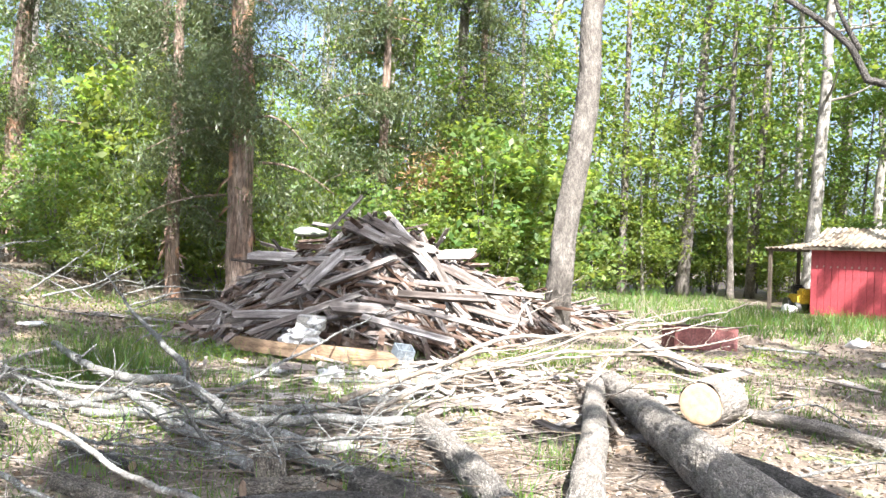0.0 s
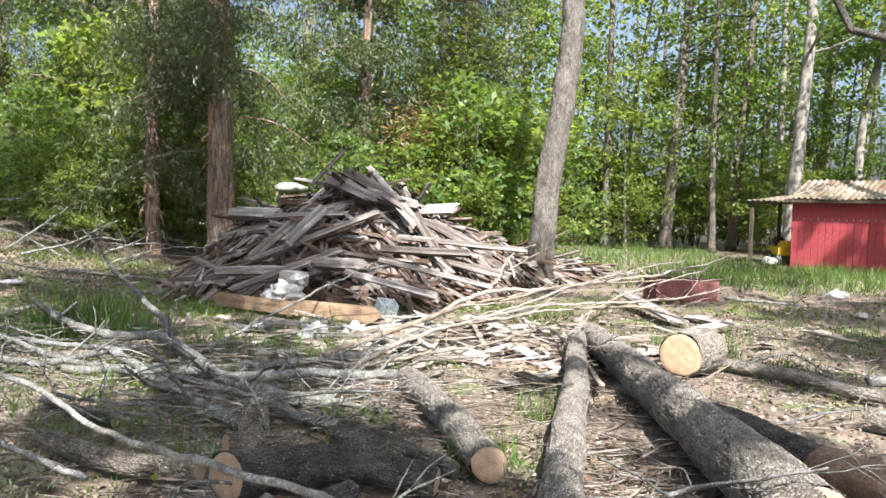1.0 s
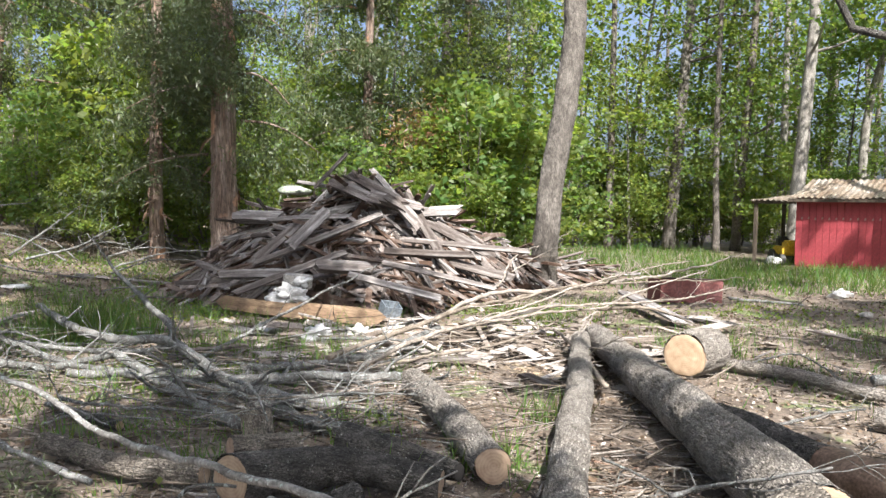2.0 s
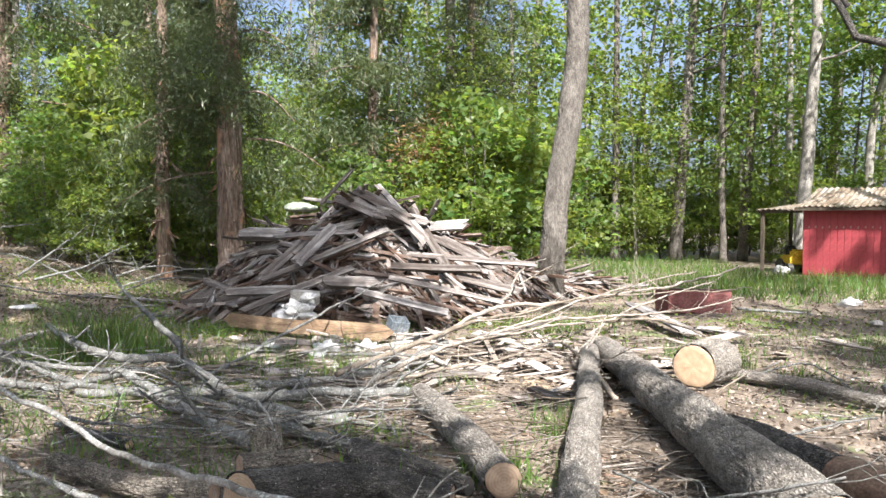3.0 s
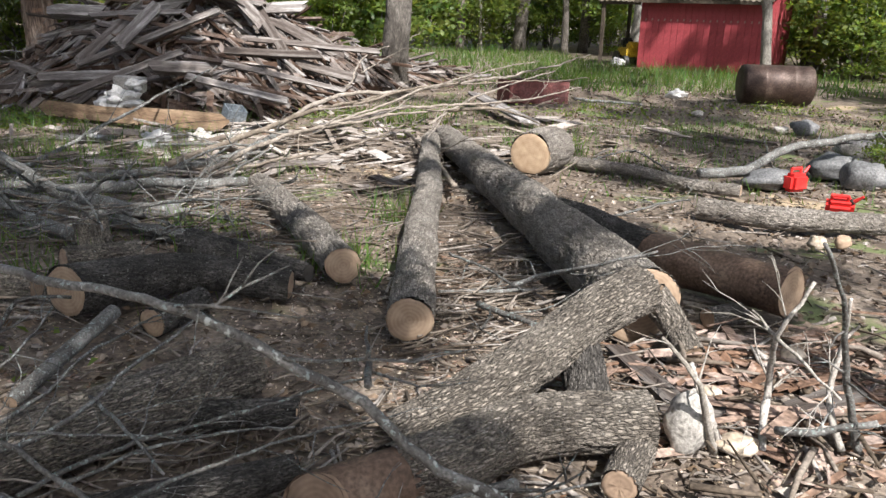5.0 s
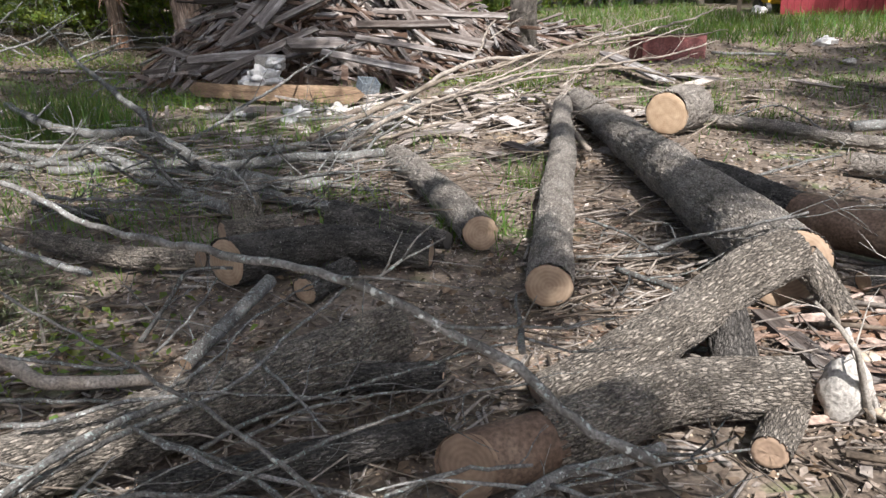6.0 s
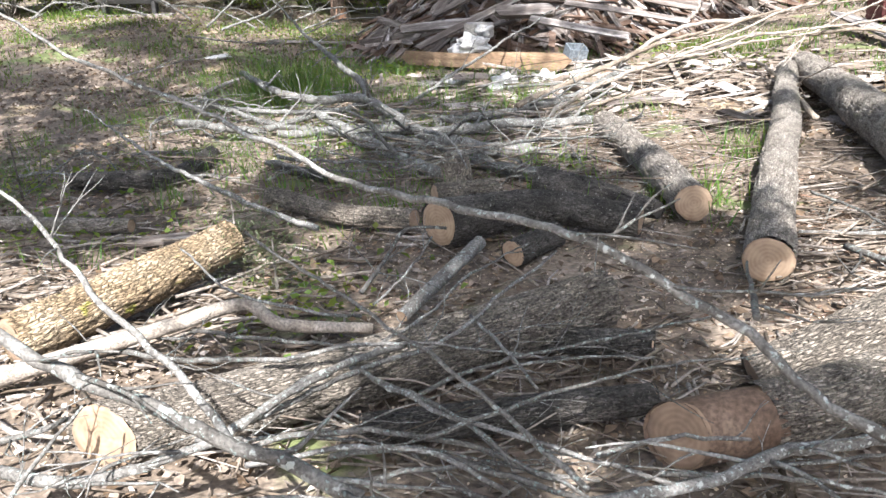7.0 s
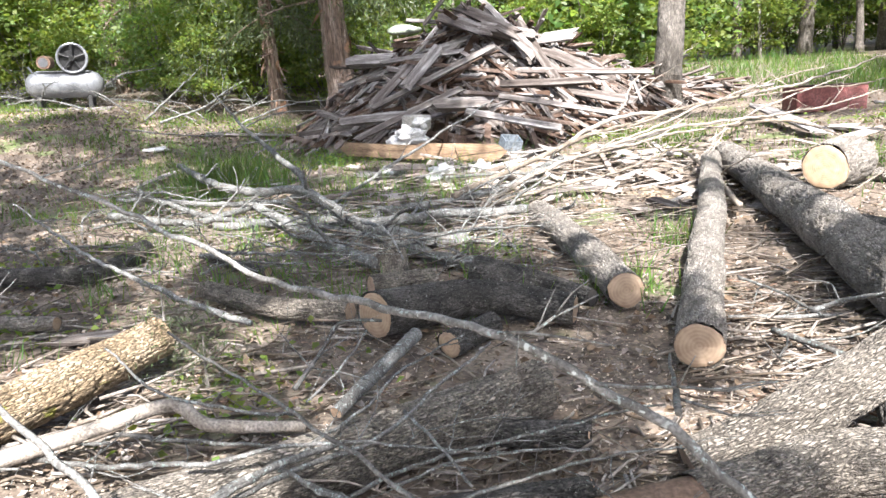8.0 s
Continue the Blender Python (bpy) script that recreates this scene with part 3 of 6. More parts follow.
gx, gy = grow(0, 420, 190), grow(7, 420, 190)
GX, GY = np.meshgrid(gx, gy, indexing="ij")
GZ = rough_ground(GX, GY)
for i in range(190):
    for j in range(190):
        if abs(gx[i]) < 20 and abs(gy[j] - 7) < 20:
            GZ[i, j] += 0.03 * noise.noise(Vector((gx[i] * 2.3, gy[j] * 2.3, 0))) + 0.015 * noise.noise(Vector((gx[i] * 7, gy[j] * 7, 3)))
gi, gj = np.meshgrid(np.arange(189), np.arange(189), indexing="ij")
me = bpy.data.meshes.new("ground")
me.from_pydata(np.stack([GX, GY, GZ], -1).reshape(-1, 3).tolist(), [], np.stack([gi * 190 + gj, (gi + 1) * 190 + gj, (gi + 1) * 190 + gj + 1, gi * 190 + gj + 1], -1).reshape(-1, 4).tolist())
tagged(hang("ground", smooth(me), M_GROUND), "brown forest floor with bare soil and leaf litter", "ground", kind="structure")

# ---- lumber heap ----
HX = [-4.4, -3.9, -3.3, -2.6, -1.9, -1.2, -0.6, 0.3, 1.1, 2.1, 3.2, 4.2]
HZ = [0.0, 0.5, 1.15, 1.45, 1.8, 2.0, 1.8, 1.3, 0.8, 0.42, 0.25, 0.0]
HY = 14.4


def heap(x, y):
    """Height of the heap: a steep mound whose long tail bends away behind the leaning oak."""
    top = np.interp(x, HX, HZ)
    mid = HY + np.maximum(0, np.asarray(x, float) + 0.2) * 0.95
    near = np.clip(1.35 - 0.4 * np.asarray(x, float), 0.4, 1)
    deep = np.where(np.asarray(y) < mid, (0.8 + 1.05 * np.sqrt(np.maximum(top, 0))) * near, 1.6)
    return top * np.clip(1 - np.abs(y - mid) / deep, 0, 1) ** 0.85


rg = np.random.default_rng(3)
nx, ny = 70, 70
hx, hy = np.linspace(-5.2, 4.4, nx), np.linspace(HY - 3.3, HY + 6.2, ny)
V = []
for x in hx:
    for y in hy:
        z = float(heap(x, y))
        V.append((x, y, float(rise(x, y)) + (z * 0.9 + 0.16 * noise.noise(Vector((x * 3, y * 3, 1))) * min(1, z * 3) if z > 0.01 else 0.0) - 0.12))
me = bpy.data.meshes.new("rubble")
me.from_pydata(V, [], [(i * ny + j, (i + 1) * ny + j, (i + 1) * ny + j + 1, i * ny + j + 1) for i in range(nx - 1) for j in range(ny - 1)])
pile = empty("lumber_pile", (-0.6, HY, 0), "tall heap of weathered grey boards and demolition timber", "lumber pile")
hang("rubble", me, M_RUBBLE, pile, "dark crumbled debris under the boards")
SHAPES = [board_mesh(L, W, T, 40 + i) for i, (L, W, T) in enumerate([(2.4, 0.13, 0.022), (1.9, 0.16, 0.022), (1.3, 0.12, 0.02), (0.9, 0.17, 0.022), (2.2, 0.09, 0.045), (1.5, 0.12, 0.045), (0.5, 0.15, 0.025), (1.1, 0.07, 0.03), (1.7, 0.2, 0.025), (0.6, 0.24, 0.018), (1.6, 0.05, 0.03), (1.0, 0.17, 0.09), (2.8, 0.1, 0.03), (2.3, 0.07, 0.04)])]
for q in SHAPES:
    q.materials.append(M_BOARD)


def on_heap(rg, x, y, lift):
    """A pose for a board that lies on the heap's slope."""
    e = 0.25
    gxs = float(heap(x + e, y) - heap(x - e, y)) / (2 * e)
    gys = float(heap(x, y + e) - heap(x, y - e)) / (2 * e)
    a = rg.normal() * 0.6 + (0.2 if x < -1 else -0.25)
    if rg.random() < 0.55:
        a = rg.uniform(-1.6, 1.6)
    d = np.array([math.cos(a), math.sin(a), 0])
    d[2] = 0.8 * (gxs * d[0] + gys * d[1]) + rg.normal() * 0.13
    up = np.array([-gxs, -gys, 1.0]) + rg.normal(size=3) * 0.75
    z = float(heap(x, y)) * 0.93 + float(rise(x, y)) + lift
    return aligned((x, y, z), d, up)


for i in range(290):
    while True:
        x, y = rg.uniform(-4.6, 3.6), rg.uniform(HY - 3.0, HY + 0.5)
        y += max(0.0, x + 0.2) * 0.95
        if heap(x, y) > 0.12:
            break
    hang("board", SHAPES[int(rg.integers(0, len(SHAPES)))], M_BOARD, pile, "", on_heap(rg, x, y, rg.uniform(-0.02, 0.2)) @ Matrix.Diagonal((rg.uniform(0.5, 0.95), rg.uniform(0.35, 0.9), 0.9, 1)))
vs, fs, o = [], [], 0
for i in range(950):
    while True:
        x, y = rg.uniform(-4.8, 4.0), rg.uniform(HY - 3.2, HY + 1.4)
        y += max(0.0, x + 0.2) * 0.95
        if heap(x, y) > 0.05:
            break
    q = SHAPES[int(rg.choice([2, 3, 4, 5, 6, 7, 7, 10, 10, 12, 13]))]
    m = on_heap(rg, x, y, rg.uniform(-0.06, 0.14)) @ Matrix.Diagonal((rg.uniform(0.5, 1.0), rg.uniform(0.5, 1.0), 0.9, 1))
    vs += [tuple(m @ v.co) for v in q.vertices]
    fs += [[k + o for k in p.vertices] for p in q.polygons]
    o += len(q.vertices)
me = bpy.data.meshes.new("board_scrap")
me.from_pydata(vs, [], fs)
tagged(hang("board_scrap", me, M_BOARDS, pile, "broken grey board ends"), kind="stuff")
# boards that stick out of the heap's top and flank
for i, (a, b, W, T) in enumerate([
    ((-2.03, 14.2, 1.91), (-1.45, 14.0, 2.5), 0.06, 0.03), ((-1.5, 14.3, 2.16), (-0.46, 13.4, 1.61), 0.2, 0.04),
    ((-1.08, 14.5, 2.24), (-0.58, 13.6, 1.7), 0.1, 0.03), ((-0.44, 14.0, 1.79), (0.12, 12.9, 0.91), 0.16, 0.03),
    ((-2.69, 13.4, 1.34), (-1.38, 13.3, 1.42), 0.08, 0.03), ((-2.77, 12.6, 0.66), (-0.82, 13.2, 1.46), 0.09, 0.05),
    ((-2.88, 12.0, 0.28), (-1.27, 12.4, 0.9), 0.1, 0.03), ((-0.18, 14.0, 1.5), (0.48, 14.0, 1.54), 0.2, 0.05),
    ((-2.75, 12.9, 0.73), (-2.13, 13.4, 1.33), 0.16, 0.03), ((-0.43, 13.0, 1.07), (1.59, 13.2, 0.9), 0.1, 0.03),
    ((-0.75, 12.5, 0.91), (0.64, 12.6, 0.86), 0.12, 0.06), ((-1.04, 13.6, 1.78), (-0.18, 13.6, 1.57), 0.17, 0.09),
] + [
    ((-3.35, 14.0, 1.38), (-2.6, 13.9, 1.37), 0.2, 0.12), ((-1.66, 12.2, 0.68), (-0.9, 12.2, 0.66), 0.17, 0.1),
    ((-1.75, 14.1, 2.0), (-1.02, 13.5, 1.72), 0.22, 0.035), ((-0.95, 14.2, 2.05), (-0.2, 13.0, 1.3), 0.2, 0.03), ((0.0, 13.6, 1.32), (0.95, 13.1, 0.85), 0.2, 0.03), ((-2.2, 12.6, 0.95), (-1.75, 13.2, 1.45), 0.2, 0.03),
    ((-3.2, 12.5, 0.5), (-2.2, 12.3, 0.55), 0.15, 0.05), ((0.3, 12.6, 0.75), (1.3, 12.7, 0.5), 0.16, 0.03), ((-1.2, 11.8, 0.6), (0.12, 11.3, 0.33), 0.1, 0.04), ((-0.73, 12.1, 0.76), (0.96, 11.9, 0.41), 0.08, 0.03),
]):
    hang("long_board", board_mesh((Vector(b) - Vector(a)).length, W, T, 200 + i), M_BOARD, pile, "long silver-grey board jutting from the heap", aligned((Vector(a) + Vector(b)) / 2, Vector(b) - Vector(a), (0.1, -0.75, 0.6)))

# things in and before the heap
plank((-3.09, 12.01, 0.14), (-1.71, 11.0, 0.14), 0.2, 0.06, "thick brown timber beam lying before the lumber heap", 5, M_BEAM, "timber_beam", 1.35)
plank((-1.85, 11.26, 0.14), (-0.67, 10.53, 0.14), 0.22, 0.06, "thick warm-brown timber beam with a broken end", 6, M_BEAM, "timber_beam", 1.35)
bm = box(bmesh.new(), (0.4, 0.2, 0.2), bevel=0.012)
blk = empty("concrete_block", (-1.98, 12.1, 0.34), "grey concrete block resting among the boards", "concrete block")
blk.rotation_euler = (0.1, 0.08, -0.15)
part("block_body", bm, M_CONC, blk, "", blk.matrix_basis @ Matrix.Translation((0, 0, 0.12)))
lump("plastic_sheet", (-2.04, 11.75, 0.28), (0.24, 0.12, 0.14), M_WHITE, "crumpled white plastic sheet draped over boards", "plastic sheet", 5, 0.5, 4, 1.7, True)
lump("plastic_sheet", (-1.86, 11.85, 0.48), (0.09, 0.07, 0.07), M_WHITE, "crumpled white plastic scrap among boards", "plastic sheet", 9, 0.5, 4, 1.5)
bx = empty("metal_box", (-0.58, 11.38, -0.0), "open blue-grey sheet metal box before the lumber heap", "box")
bm = box(bmesh.new(), (0.26, 0.2, 0.015), (0, 0, 0.02))
for sx in (-1, 1):
    box(bm, (0.012, 0.2, 0.17), (sx * 0.125, 0, 0.1))
    box(bm, (0.26, 0.012, 0.17), (0, sx * 0.1, 0.1))
part("tin_box", bm, M_BLUE, bx, "", bx.matrix_basis @ pose(0, 0, 0.06, 22, 8, 25))
lump("trash_bag", (-1.28, 9.35, 0.1), (0.15, 0.12, 0.1), M_WHITE, "torn white and grey trash bag on the ground", "bag", 12, 0.4, 4, 2.2)
lump("trash_bag", (-1.98, 10.04, 0.06), (0.16, 0.12, 0.06), M_WHITE, "flattened white trash bag on the ground", "bag", 13, 0.4, 4, 2.0)
lump("trash_bag", (-0.86, 9.7, 0.06), (0.16, 0.12, 0.1), M_CONC, "dusty grey bag slumped by the beam", "bag", 14, 0.3, 4, 2.0)
lump("paper_scrap", (-6.36, 12.55, 0.26), (0.2, 0.12, 0.04), M_WHITE, "scrap of white paper on the ground", "litter", 15, 0.3)
lump("paper_scrap", (7.84, 15.43, 0.05), (0.2, 0.14, 0.1), M_WHITE, "crumpled white litter on the ground", "litter", 16, 0.45)
lump("fibreboard_sheet", (-2.46, 14.6, 1.84), (0.3, 0.2, 0.09), M_MINT, "pale green sheet lying on the heap's back", "sheet", 17, 0.15, 3, 1.2)
for i, (a, b, W) in enumerate([((-6.15, 14.21, 0.32), (-4.69, 14.79, 0.12), 0.16), ((-5.32, 9.75, 0.08), (-5.27, 10.87, 0.12), 0.1), ((3.31, 13.76, 0.2), (3.44, 10.93, 0.1), 0.25), ((3.82, 11.9, 0.05), (4.17, 11.16, 0.05), 0.2),
                               ((0.89, 7.56, 0.05), (1.13, 7.07, 0.04), 0.13), ((-0.5, 7.89, 0.06), (0.45, 8.23, 0.06), 0.14), ((-0.85, 6.83, 0.03), (-0.43, 6.99, 0.03), 0.1), ((0.53, 9.87, 0.2), (1.8, 11.44, 0.25), 0.12),
                               ((4.28, 7.63, 0.06), (5.03, 7.53, 0.06), 0.09), ((5.65, 10.1, 0.03), (6.3, 9.5, 0.03), 0.1), ((1.61, 3.46, 0.03), (1.62, 2.86, 0.05), 0.1), ((1.49, 2.84, 0.04), (1.83, 2.8, 0.04), 0.1), ((1.95, 2.71, 0.03), (2.45, 2.85, 0.05), 0.12), ((-3.0, 4.32, 0.03), (-2.7, 4.41, 0.03), 0.13)]):
    plank(a, b, W, 0.03, "weathered grey plank lying on the ground", 300 + i)

rg = np.random.default_rng(44)
for i in range(26):
    x, y = rg.normal() * 1.2 - 0.4, rg.normal() * 0.45 + 10.6
    sz = rg.uniform(0.04, 0.1)
    q = (M_CONC, M_WHITE, M_RUBBLE, M_BLUE, M_DULL)[int(rg.choice([0, 0, 1, 2, 2, 3, 4]))]
    lump("rubble_chunk", (x, y, 0), (sz, sz * rg.uniform(0.5, 1), sz * rg.uniform(0.35, 0.8)), q, "broken chunk of building rubble on the ground", "rubble", 400 + i, 0.35, 2, 1.4, True)["group"] = "rubble before the heap"

# crushed red metal panel
rd = empty("red_metal_bin", (4.52, 14.37, -0.0), "dented dull red sheet metal bin behind the brush", "bin")
bm = bmesh.new()
box(bm, (1.15, 0.03, 0.42), (0, -0.28, 0.2), bevel=0.01)
box(bm, (1.15, 0.03, 0.36), (0, 0.28, 0.18), bevel=0.01)
box(bm, (0.03, 0.53, 0.4), (-0.56, 0, 0.19), bevel=0.01)
box(bm, (0.03, 0.53, 0.36), (0.56, 0, 0.17), bevel=0.01)
box(bm, (1.1, 0.53, 0.02), (0, 0, 0.03))
part("bin_shell", bm, M_DULL, rd, "", rd.matrix_basis @ pose(0, 0, 0, 0, 2, 8))
bm = bmesh.new()
rod(bm, (-0.58, -0.3, 0.42), (0.58, -0.3, 0.42), 0.015)
part("rolled_rim", bm, M_RUST, rd, "rusty rolled rim", rd.matrix_basis @ pose(0, 0, 0, 0, 2, 8))

# ---- shed ----
SL, SR = Vector((10.92, 24.26, -0.0)), Vector((13.5, 21.55, 0.0))
SD = (SR - SL).normalized()
SN = Vector((SD.y, -SD.x, 0))
SW, SDEEP, SEAVE, SRIDGE = (SR - SL).length, 2.6, 2.02, 2.55
shed = empty("shed", SL, "small faded red board shed with a rusty tin roof", "shed")
SM = Matrix((SD, -SN, Vector((0, 0, 1)))).transposed().to_4x4()
SM.translation = SL
rg = np.random.default_rng(21)


def shed_side(name, turn, x0, x1, tops):
    core = bmesh.new()
    box(core, (x1 - x0, 0.06, min(tops)), ((x0 + x1) / 2, 0.05, min(tops) / 2))
    w = part(name, core, M_RED, shed, "", SM @ turn)
    k = int((x1 - x0) / 0.19)
    bw = (x1 - x0) / k
    for i in range(k):
        h = float(np.interp((i + 0.5) / k, np.linspace(0, 1, len(tops)), tops))
        bm = box(bmesh.new(), (bw - 0.008, 0.022, h), (0, 0, h / 2), bevel=0.003)
        part("wall_board", bm, M_RED, w, "", SM @ turn @ Matrix.Translation((x0 + bw * (i + 0.5), rg.normal() * 0.003, -0.02 * rg.random())))
    return w


shed_side("wall", Matrix.Identity(4), 0, SW, [SEAVE, SEAVE])
shed_side("wall", pose(SW, 0.03, 0, 0, 0, 90), 0, SDEEP, [SEAVE, SRIDGE, SEAVE])
shed_side("wall", pose(0, SDEEP, 0, 0, 0, -90), 0, SDEEP, [SEAVE, SRIDGE, SEAVE])
shed_side("wall", pose(SW, SDEEP, 0, 0, 0, 180), 0, SW, [SEAVE, SEAVE])


def tin_roof(name, x0, x1, y0, z0, y1, z1, label=""):
    """Corrugated sheet, thin but solid, waves running down the slope."""
    k = int((x1 - x0) / 0.035)
    V, Fc = [], []
    for s in (0, -0.012):
        for i in range(k + 1):
            x = x0 + (x1 - x0) * i / k
            w = 0.022 * math.sin(i * math.pi / 2.5) + 0.02 * math.sin(i * 0.11)
            for y, z in ((y0, z0), ((y0 + y1) / 2, (z0 + z1) / 2 - 0.03), (y1, z1)):
                V.append((x, y, z + w + s))
    n3 = 3 * (k + 1)
    for i in range(k):
        for j in range(2):
            a = i * 3 + j
            Fc.append((a, a + 3, a + 4, a + 1))
            Fc.append((n3 + a, n3 + a + 1, n3 + a + 4, n3 + a + 3))
        Fc.append((i * 3, n3 + i * 3, n3 + i * 3 + 3, i * 3 + 3))
        Fc.append((i * 3 + 2, i * 3 + 5, n3 + i * 3 + 5, n3 + i * 3 + 2))
    me = bpy.data.meshes.new(name)
    me.from_pydata(V, [], Fc)
    return hang(name, me, M_ROOF, shed, label, SM)


tin_roof("roof_sheet", -0.1, SW + 0.2, -0.3, SEAVE + 0.02, SDEEP / 2, SRIDGE + 0.08, "rust-streaked corrugated tin with a wavy eave")
tin_roof("roof_sheet", -0.1, SW + 0.2, SDEEP + 0.3, SEAVE + 0.02, SDEEP / 2, SRIDGE + 0.08)
bm = box(bmesh.new(), (SW + 0.3, 0.03, 0.1), (SW / 2, -0.27, SEAVE - 0.05), bevel=0.005)
part("fascia", bm, M_POST, shed, "pale weathered fascia board", SM)
tin_roof("porch_roof", -1.35, -0.05, -0.25, SEAVE - 0.06, SDEEP * 0.8, SEAVE + 0.12, "low dark porch roof")
for px_, py_ in ((-1.2, -0.1), (-1.2, SDEEP * 0.75)):
    bm = box(bmesh.new(), (0.1, 0.1, SEAVE - 0.05), (px_, py_, SEAVE / 2 - 0.03), bevel=0.008)
    part("porch_post", bm, M_POST, shed, "dark porch post", SM)
bm = box(bmesh.new(), (1.35, 0.06, 0.12), (-0.65, -0.14, SEAVE - 0.1), bevel=0.006)
part("porch_beam", bm, M_POST, shed, "", SM)

# yellow machine under the porch
mow = empty("lawn_mower", SM @ Vector((-0.55, 0.7, 0)), "small yellow riding mower parked under the porch roof", "mower")
part("body", box(bmesh.new(), (0.55, 0.8, 0.28), (0, 0, 0.42), bevel=0.05), M_YEL, mow, "", mow.matrix_basis)
part("hood", box(bmesh.new(), (0.4, 0.45, 0.24), (0.02, -0.25, 0.62), bevel=0.06), M_YEL, mow, "", mow.matrix_basis)
part("seat", box(bmesh.new(), (0.35, 0.3, 0.3), (0, 0.3, 0.7), bevel=0.06), M_BLACK, mow, "black seat", mow.matrix_basis)
for wx in (-0.3, 0.3):
    for wy, wr in ((-0.35, 0.16), (0.3, 0.22)):
        part("wheel", rod(bmesh.new(), (wx - 0.07, wy, wr), (wx + 0.07, wy, wr), wr, seg=20), M_BLACK, mow, "black tyre", mow.matrix_basis)
lump("litter_bag", SM @ Vector((-0.5, -0.35, 0.12)), (0.22, 0.16, 0.14), M_WHITE, "white bag beside the shed wall", "bag", 31, 0.3)

# ---- rusty tank ----
DL, DR = Vector((8.55, 14.09, -0.0)), Vector((9.75, 13.75, -0.0))
dm = (DL + DR) / 2 + Vector((0.1, 0.3, 0))
tank = empty("steel_tank", dm, "rust-brown cylindrical steel tank lying on its side", "tank")
TR = Matrix.Translation(dm + Vector((0, 0, 0.36))) @ (DR - DL).to_track_quat("X", "Z").to_matrix().to_4x4()
bm = bmesh.new()
prof = [(-0.66, 0.0), (-0.66, 0.3), (-0.63, 0.355), (-0.6, 0.37), (-0.3, 0.37), (-0.28, 0.382), (-0.25, 0.382), (-0.23, 0.37), (0.23, 0.37), (0.25, 0.382), (0.28, 0.382), (0.3, 0.37), (0.6, 0.37), (0.63, 0.355), (0.66, 0.3), (0.66, 0.0)]
vv = [bm.verts.new((x, 0, r)) for x, r in prof]
ee = [bm.edges.new((vv[i], vv[i + 1])) for i in range(len(vv) - 1)]
bmesh.ops.spin(bm, geom=vv + ee, cent=(0, 0, 0), axis=(1, 0, 0), angle=2 * math.pi, steps=36, use_merge=True)
bmesh.ops.remove_doubles(bm, verts=bm.verts, dist=1e-4)
bmesh.ops.recalc_face_normals(bm, faces=bm.faces)
o = part("shell", bm, M_RUST, tank, "", TR)
smooth(o.data)
part("bung", rod(bmesh.new(), (0.66, 0, 0.2), (0.69, 0, 0.2), 0.04, seg=16), M_RUST, tank, "", TR)

# ---- air compressor ----
CL, CR = Vector((-10.28, 15.42, 0.94)), Vector((-9.07, 15.85, 0.85))
cm = (CL + CR) / 2
comp = empty("air_compressor", cm, "grey air compressor with a horizontal tank and belt-guard wheel", "compressor")
CM = Matrix.Translation(cm) @ (CR - CL).to_track_quat("X", "Z").to_matrix().to_4x4()
bm = bmesh.new()
prof = [(-0.74, 0.0), (-0.72, 0.12), (-0.64, 0.22), (-0.54, 0.26), (0.54, 0.26), (0.64, 0.22), (0.72, 0.12), (0.74, 0.0)]
vv = [bm.verts.new((x, 0, r)) for x, r in prof]
ee = [bm.edges.new((vv[i], vv[i + 1])) for i in range(len(vv) - 1)]
bmesh.ops.spin(bm, geom=vv + ee, cent=(0, 0, 0), axis=(1, 0, 0), angle=2 * math.pi, steps=32, use_merge=True)
bmesh.ops.remove_doubles(bm, verts=bm.verts, dist=1e-4)
bmesh.ops.recalc_face_normals(bm, faces=bm.faces)
o = part("tank", bm, M_STEEL, comp, "grey painted air tank", CM @ Matrix.Translation((0, 0, 0.46)))
smooth(o.data)
for fx in (-0.48, 0.48):
    for fy in (-0.16, 0.16):
        part("foot", box(bmesh.new(), (0.08, 0.05, 0.26), (fx, fy, 0.12), bevel=0.008), M_BLACK, comp, "", CM)
part("deck", box(bmesh.new(), (1.0, 0.34, 0.02), (0.02, 0, 0.725), bevel=0.004), M_STEEL, comp, "", CM)
bm = bmesh.new()
for k in range(28):
    a0, a1 = 2 * math.pi * k / 28, 2 * math.pi * (k + 1) / 28
    rod(bm, (0.22 + 0.28 * math.cos(a0), -0.19, 0.98 + 0.28 * math.sin(a0)), (0.22 + 0.28 * math.cos(a1), -0.19, 0.98 + 0.28 * math.sin(a1)), 0.028, seg=8)
wheel = part("flywheel_rim", bm, M_STEEL, comp, "pale round flywheel rim", CM)
bm = rod(bmesh.new(), (0.22, -0.24, 0.98), (0.22, 0.0, 0.98), 0.06, seg=16)
for k in range(5):
    a = 2 * math.pi * k / 5 + 0.3
    rod(bm, (0.22, -0.19, 0.98), (0.22 + 0.28 * math.cos(a), -0.19, 0.98 + 0.28 * math.sin(a)), 0.025, seg=8)
part("spokes", bm, M_BLACK, wheel, "black spokes and hub", CM)
bm = box(bmesh.new(), (0.26, 0.24, 0.36), (0.22, 0.06, 0.92), bevel=0.02)
for k in range(5):
    box(bm, (0.3, 0.28, 0.014), (0.22, 0.06, 0.86 + 0.07 * k))
part("pump", bm, M_BLACK, comp, "finned black pump", CM)
part("guard_disc", rod(bmesh.new(), (0.22, -0.13, 0.98), (0.22, -0.11, 0.98), 0.26, seg=28), M_BLACK, comp, "", CM)
bm = rod(bmesh.new(), (-0.32, -0.2, 0.9), (-0.32, 0.18, 0.9), 0.13, seg=24)
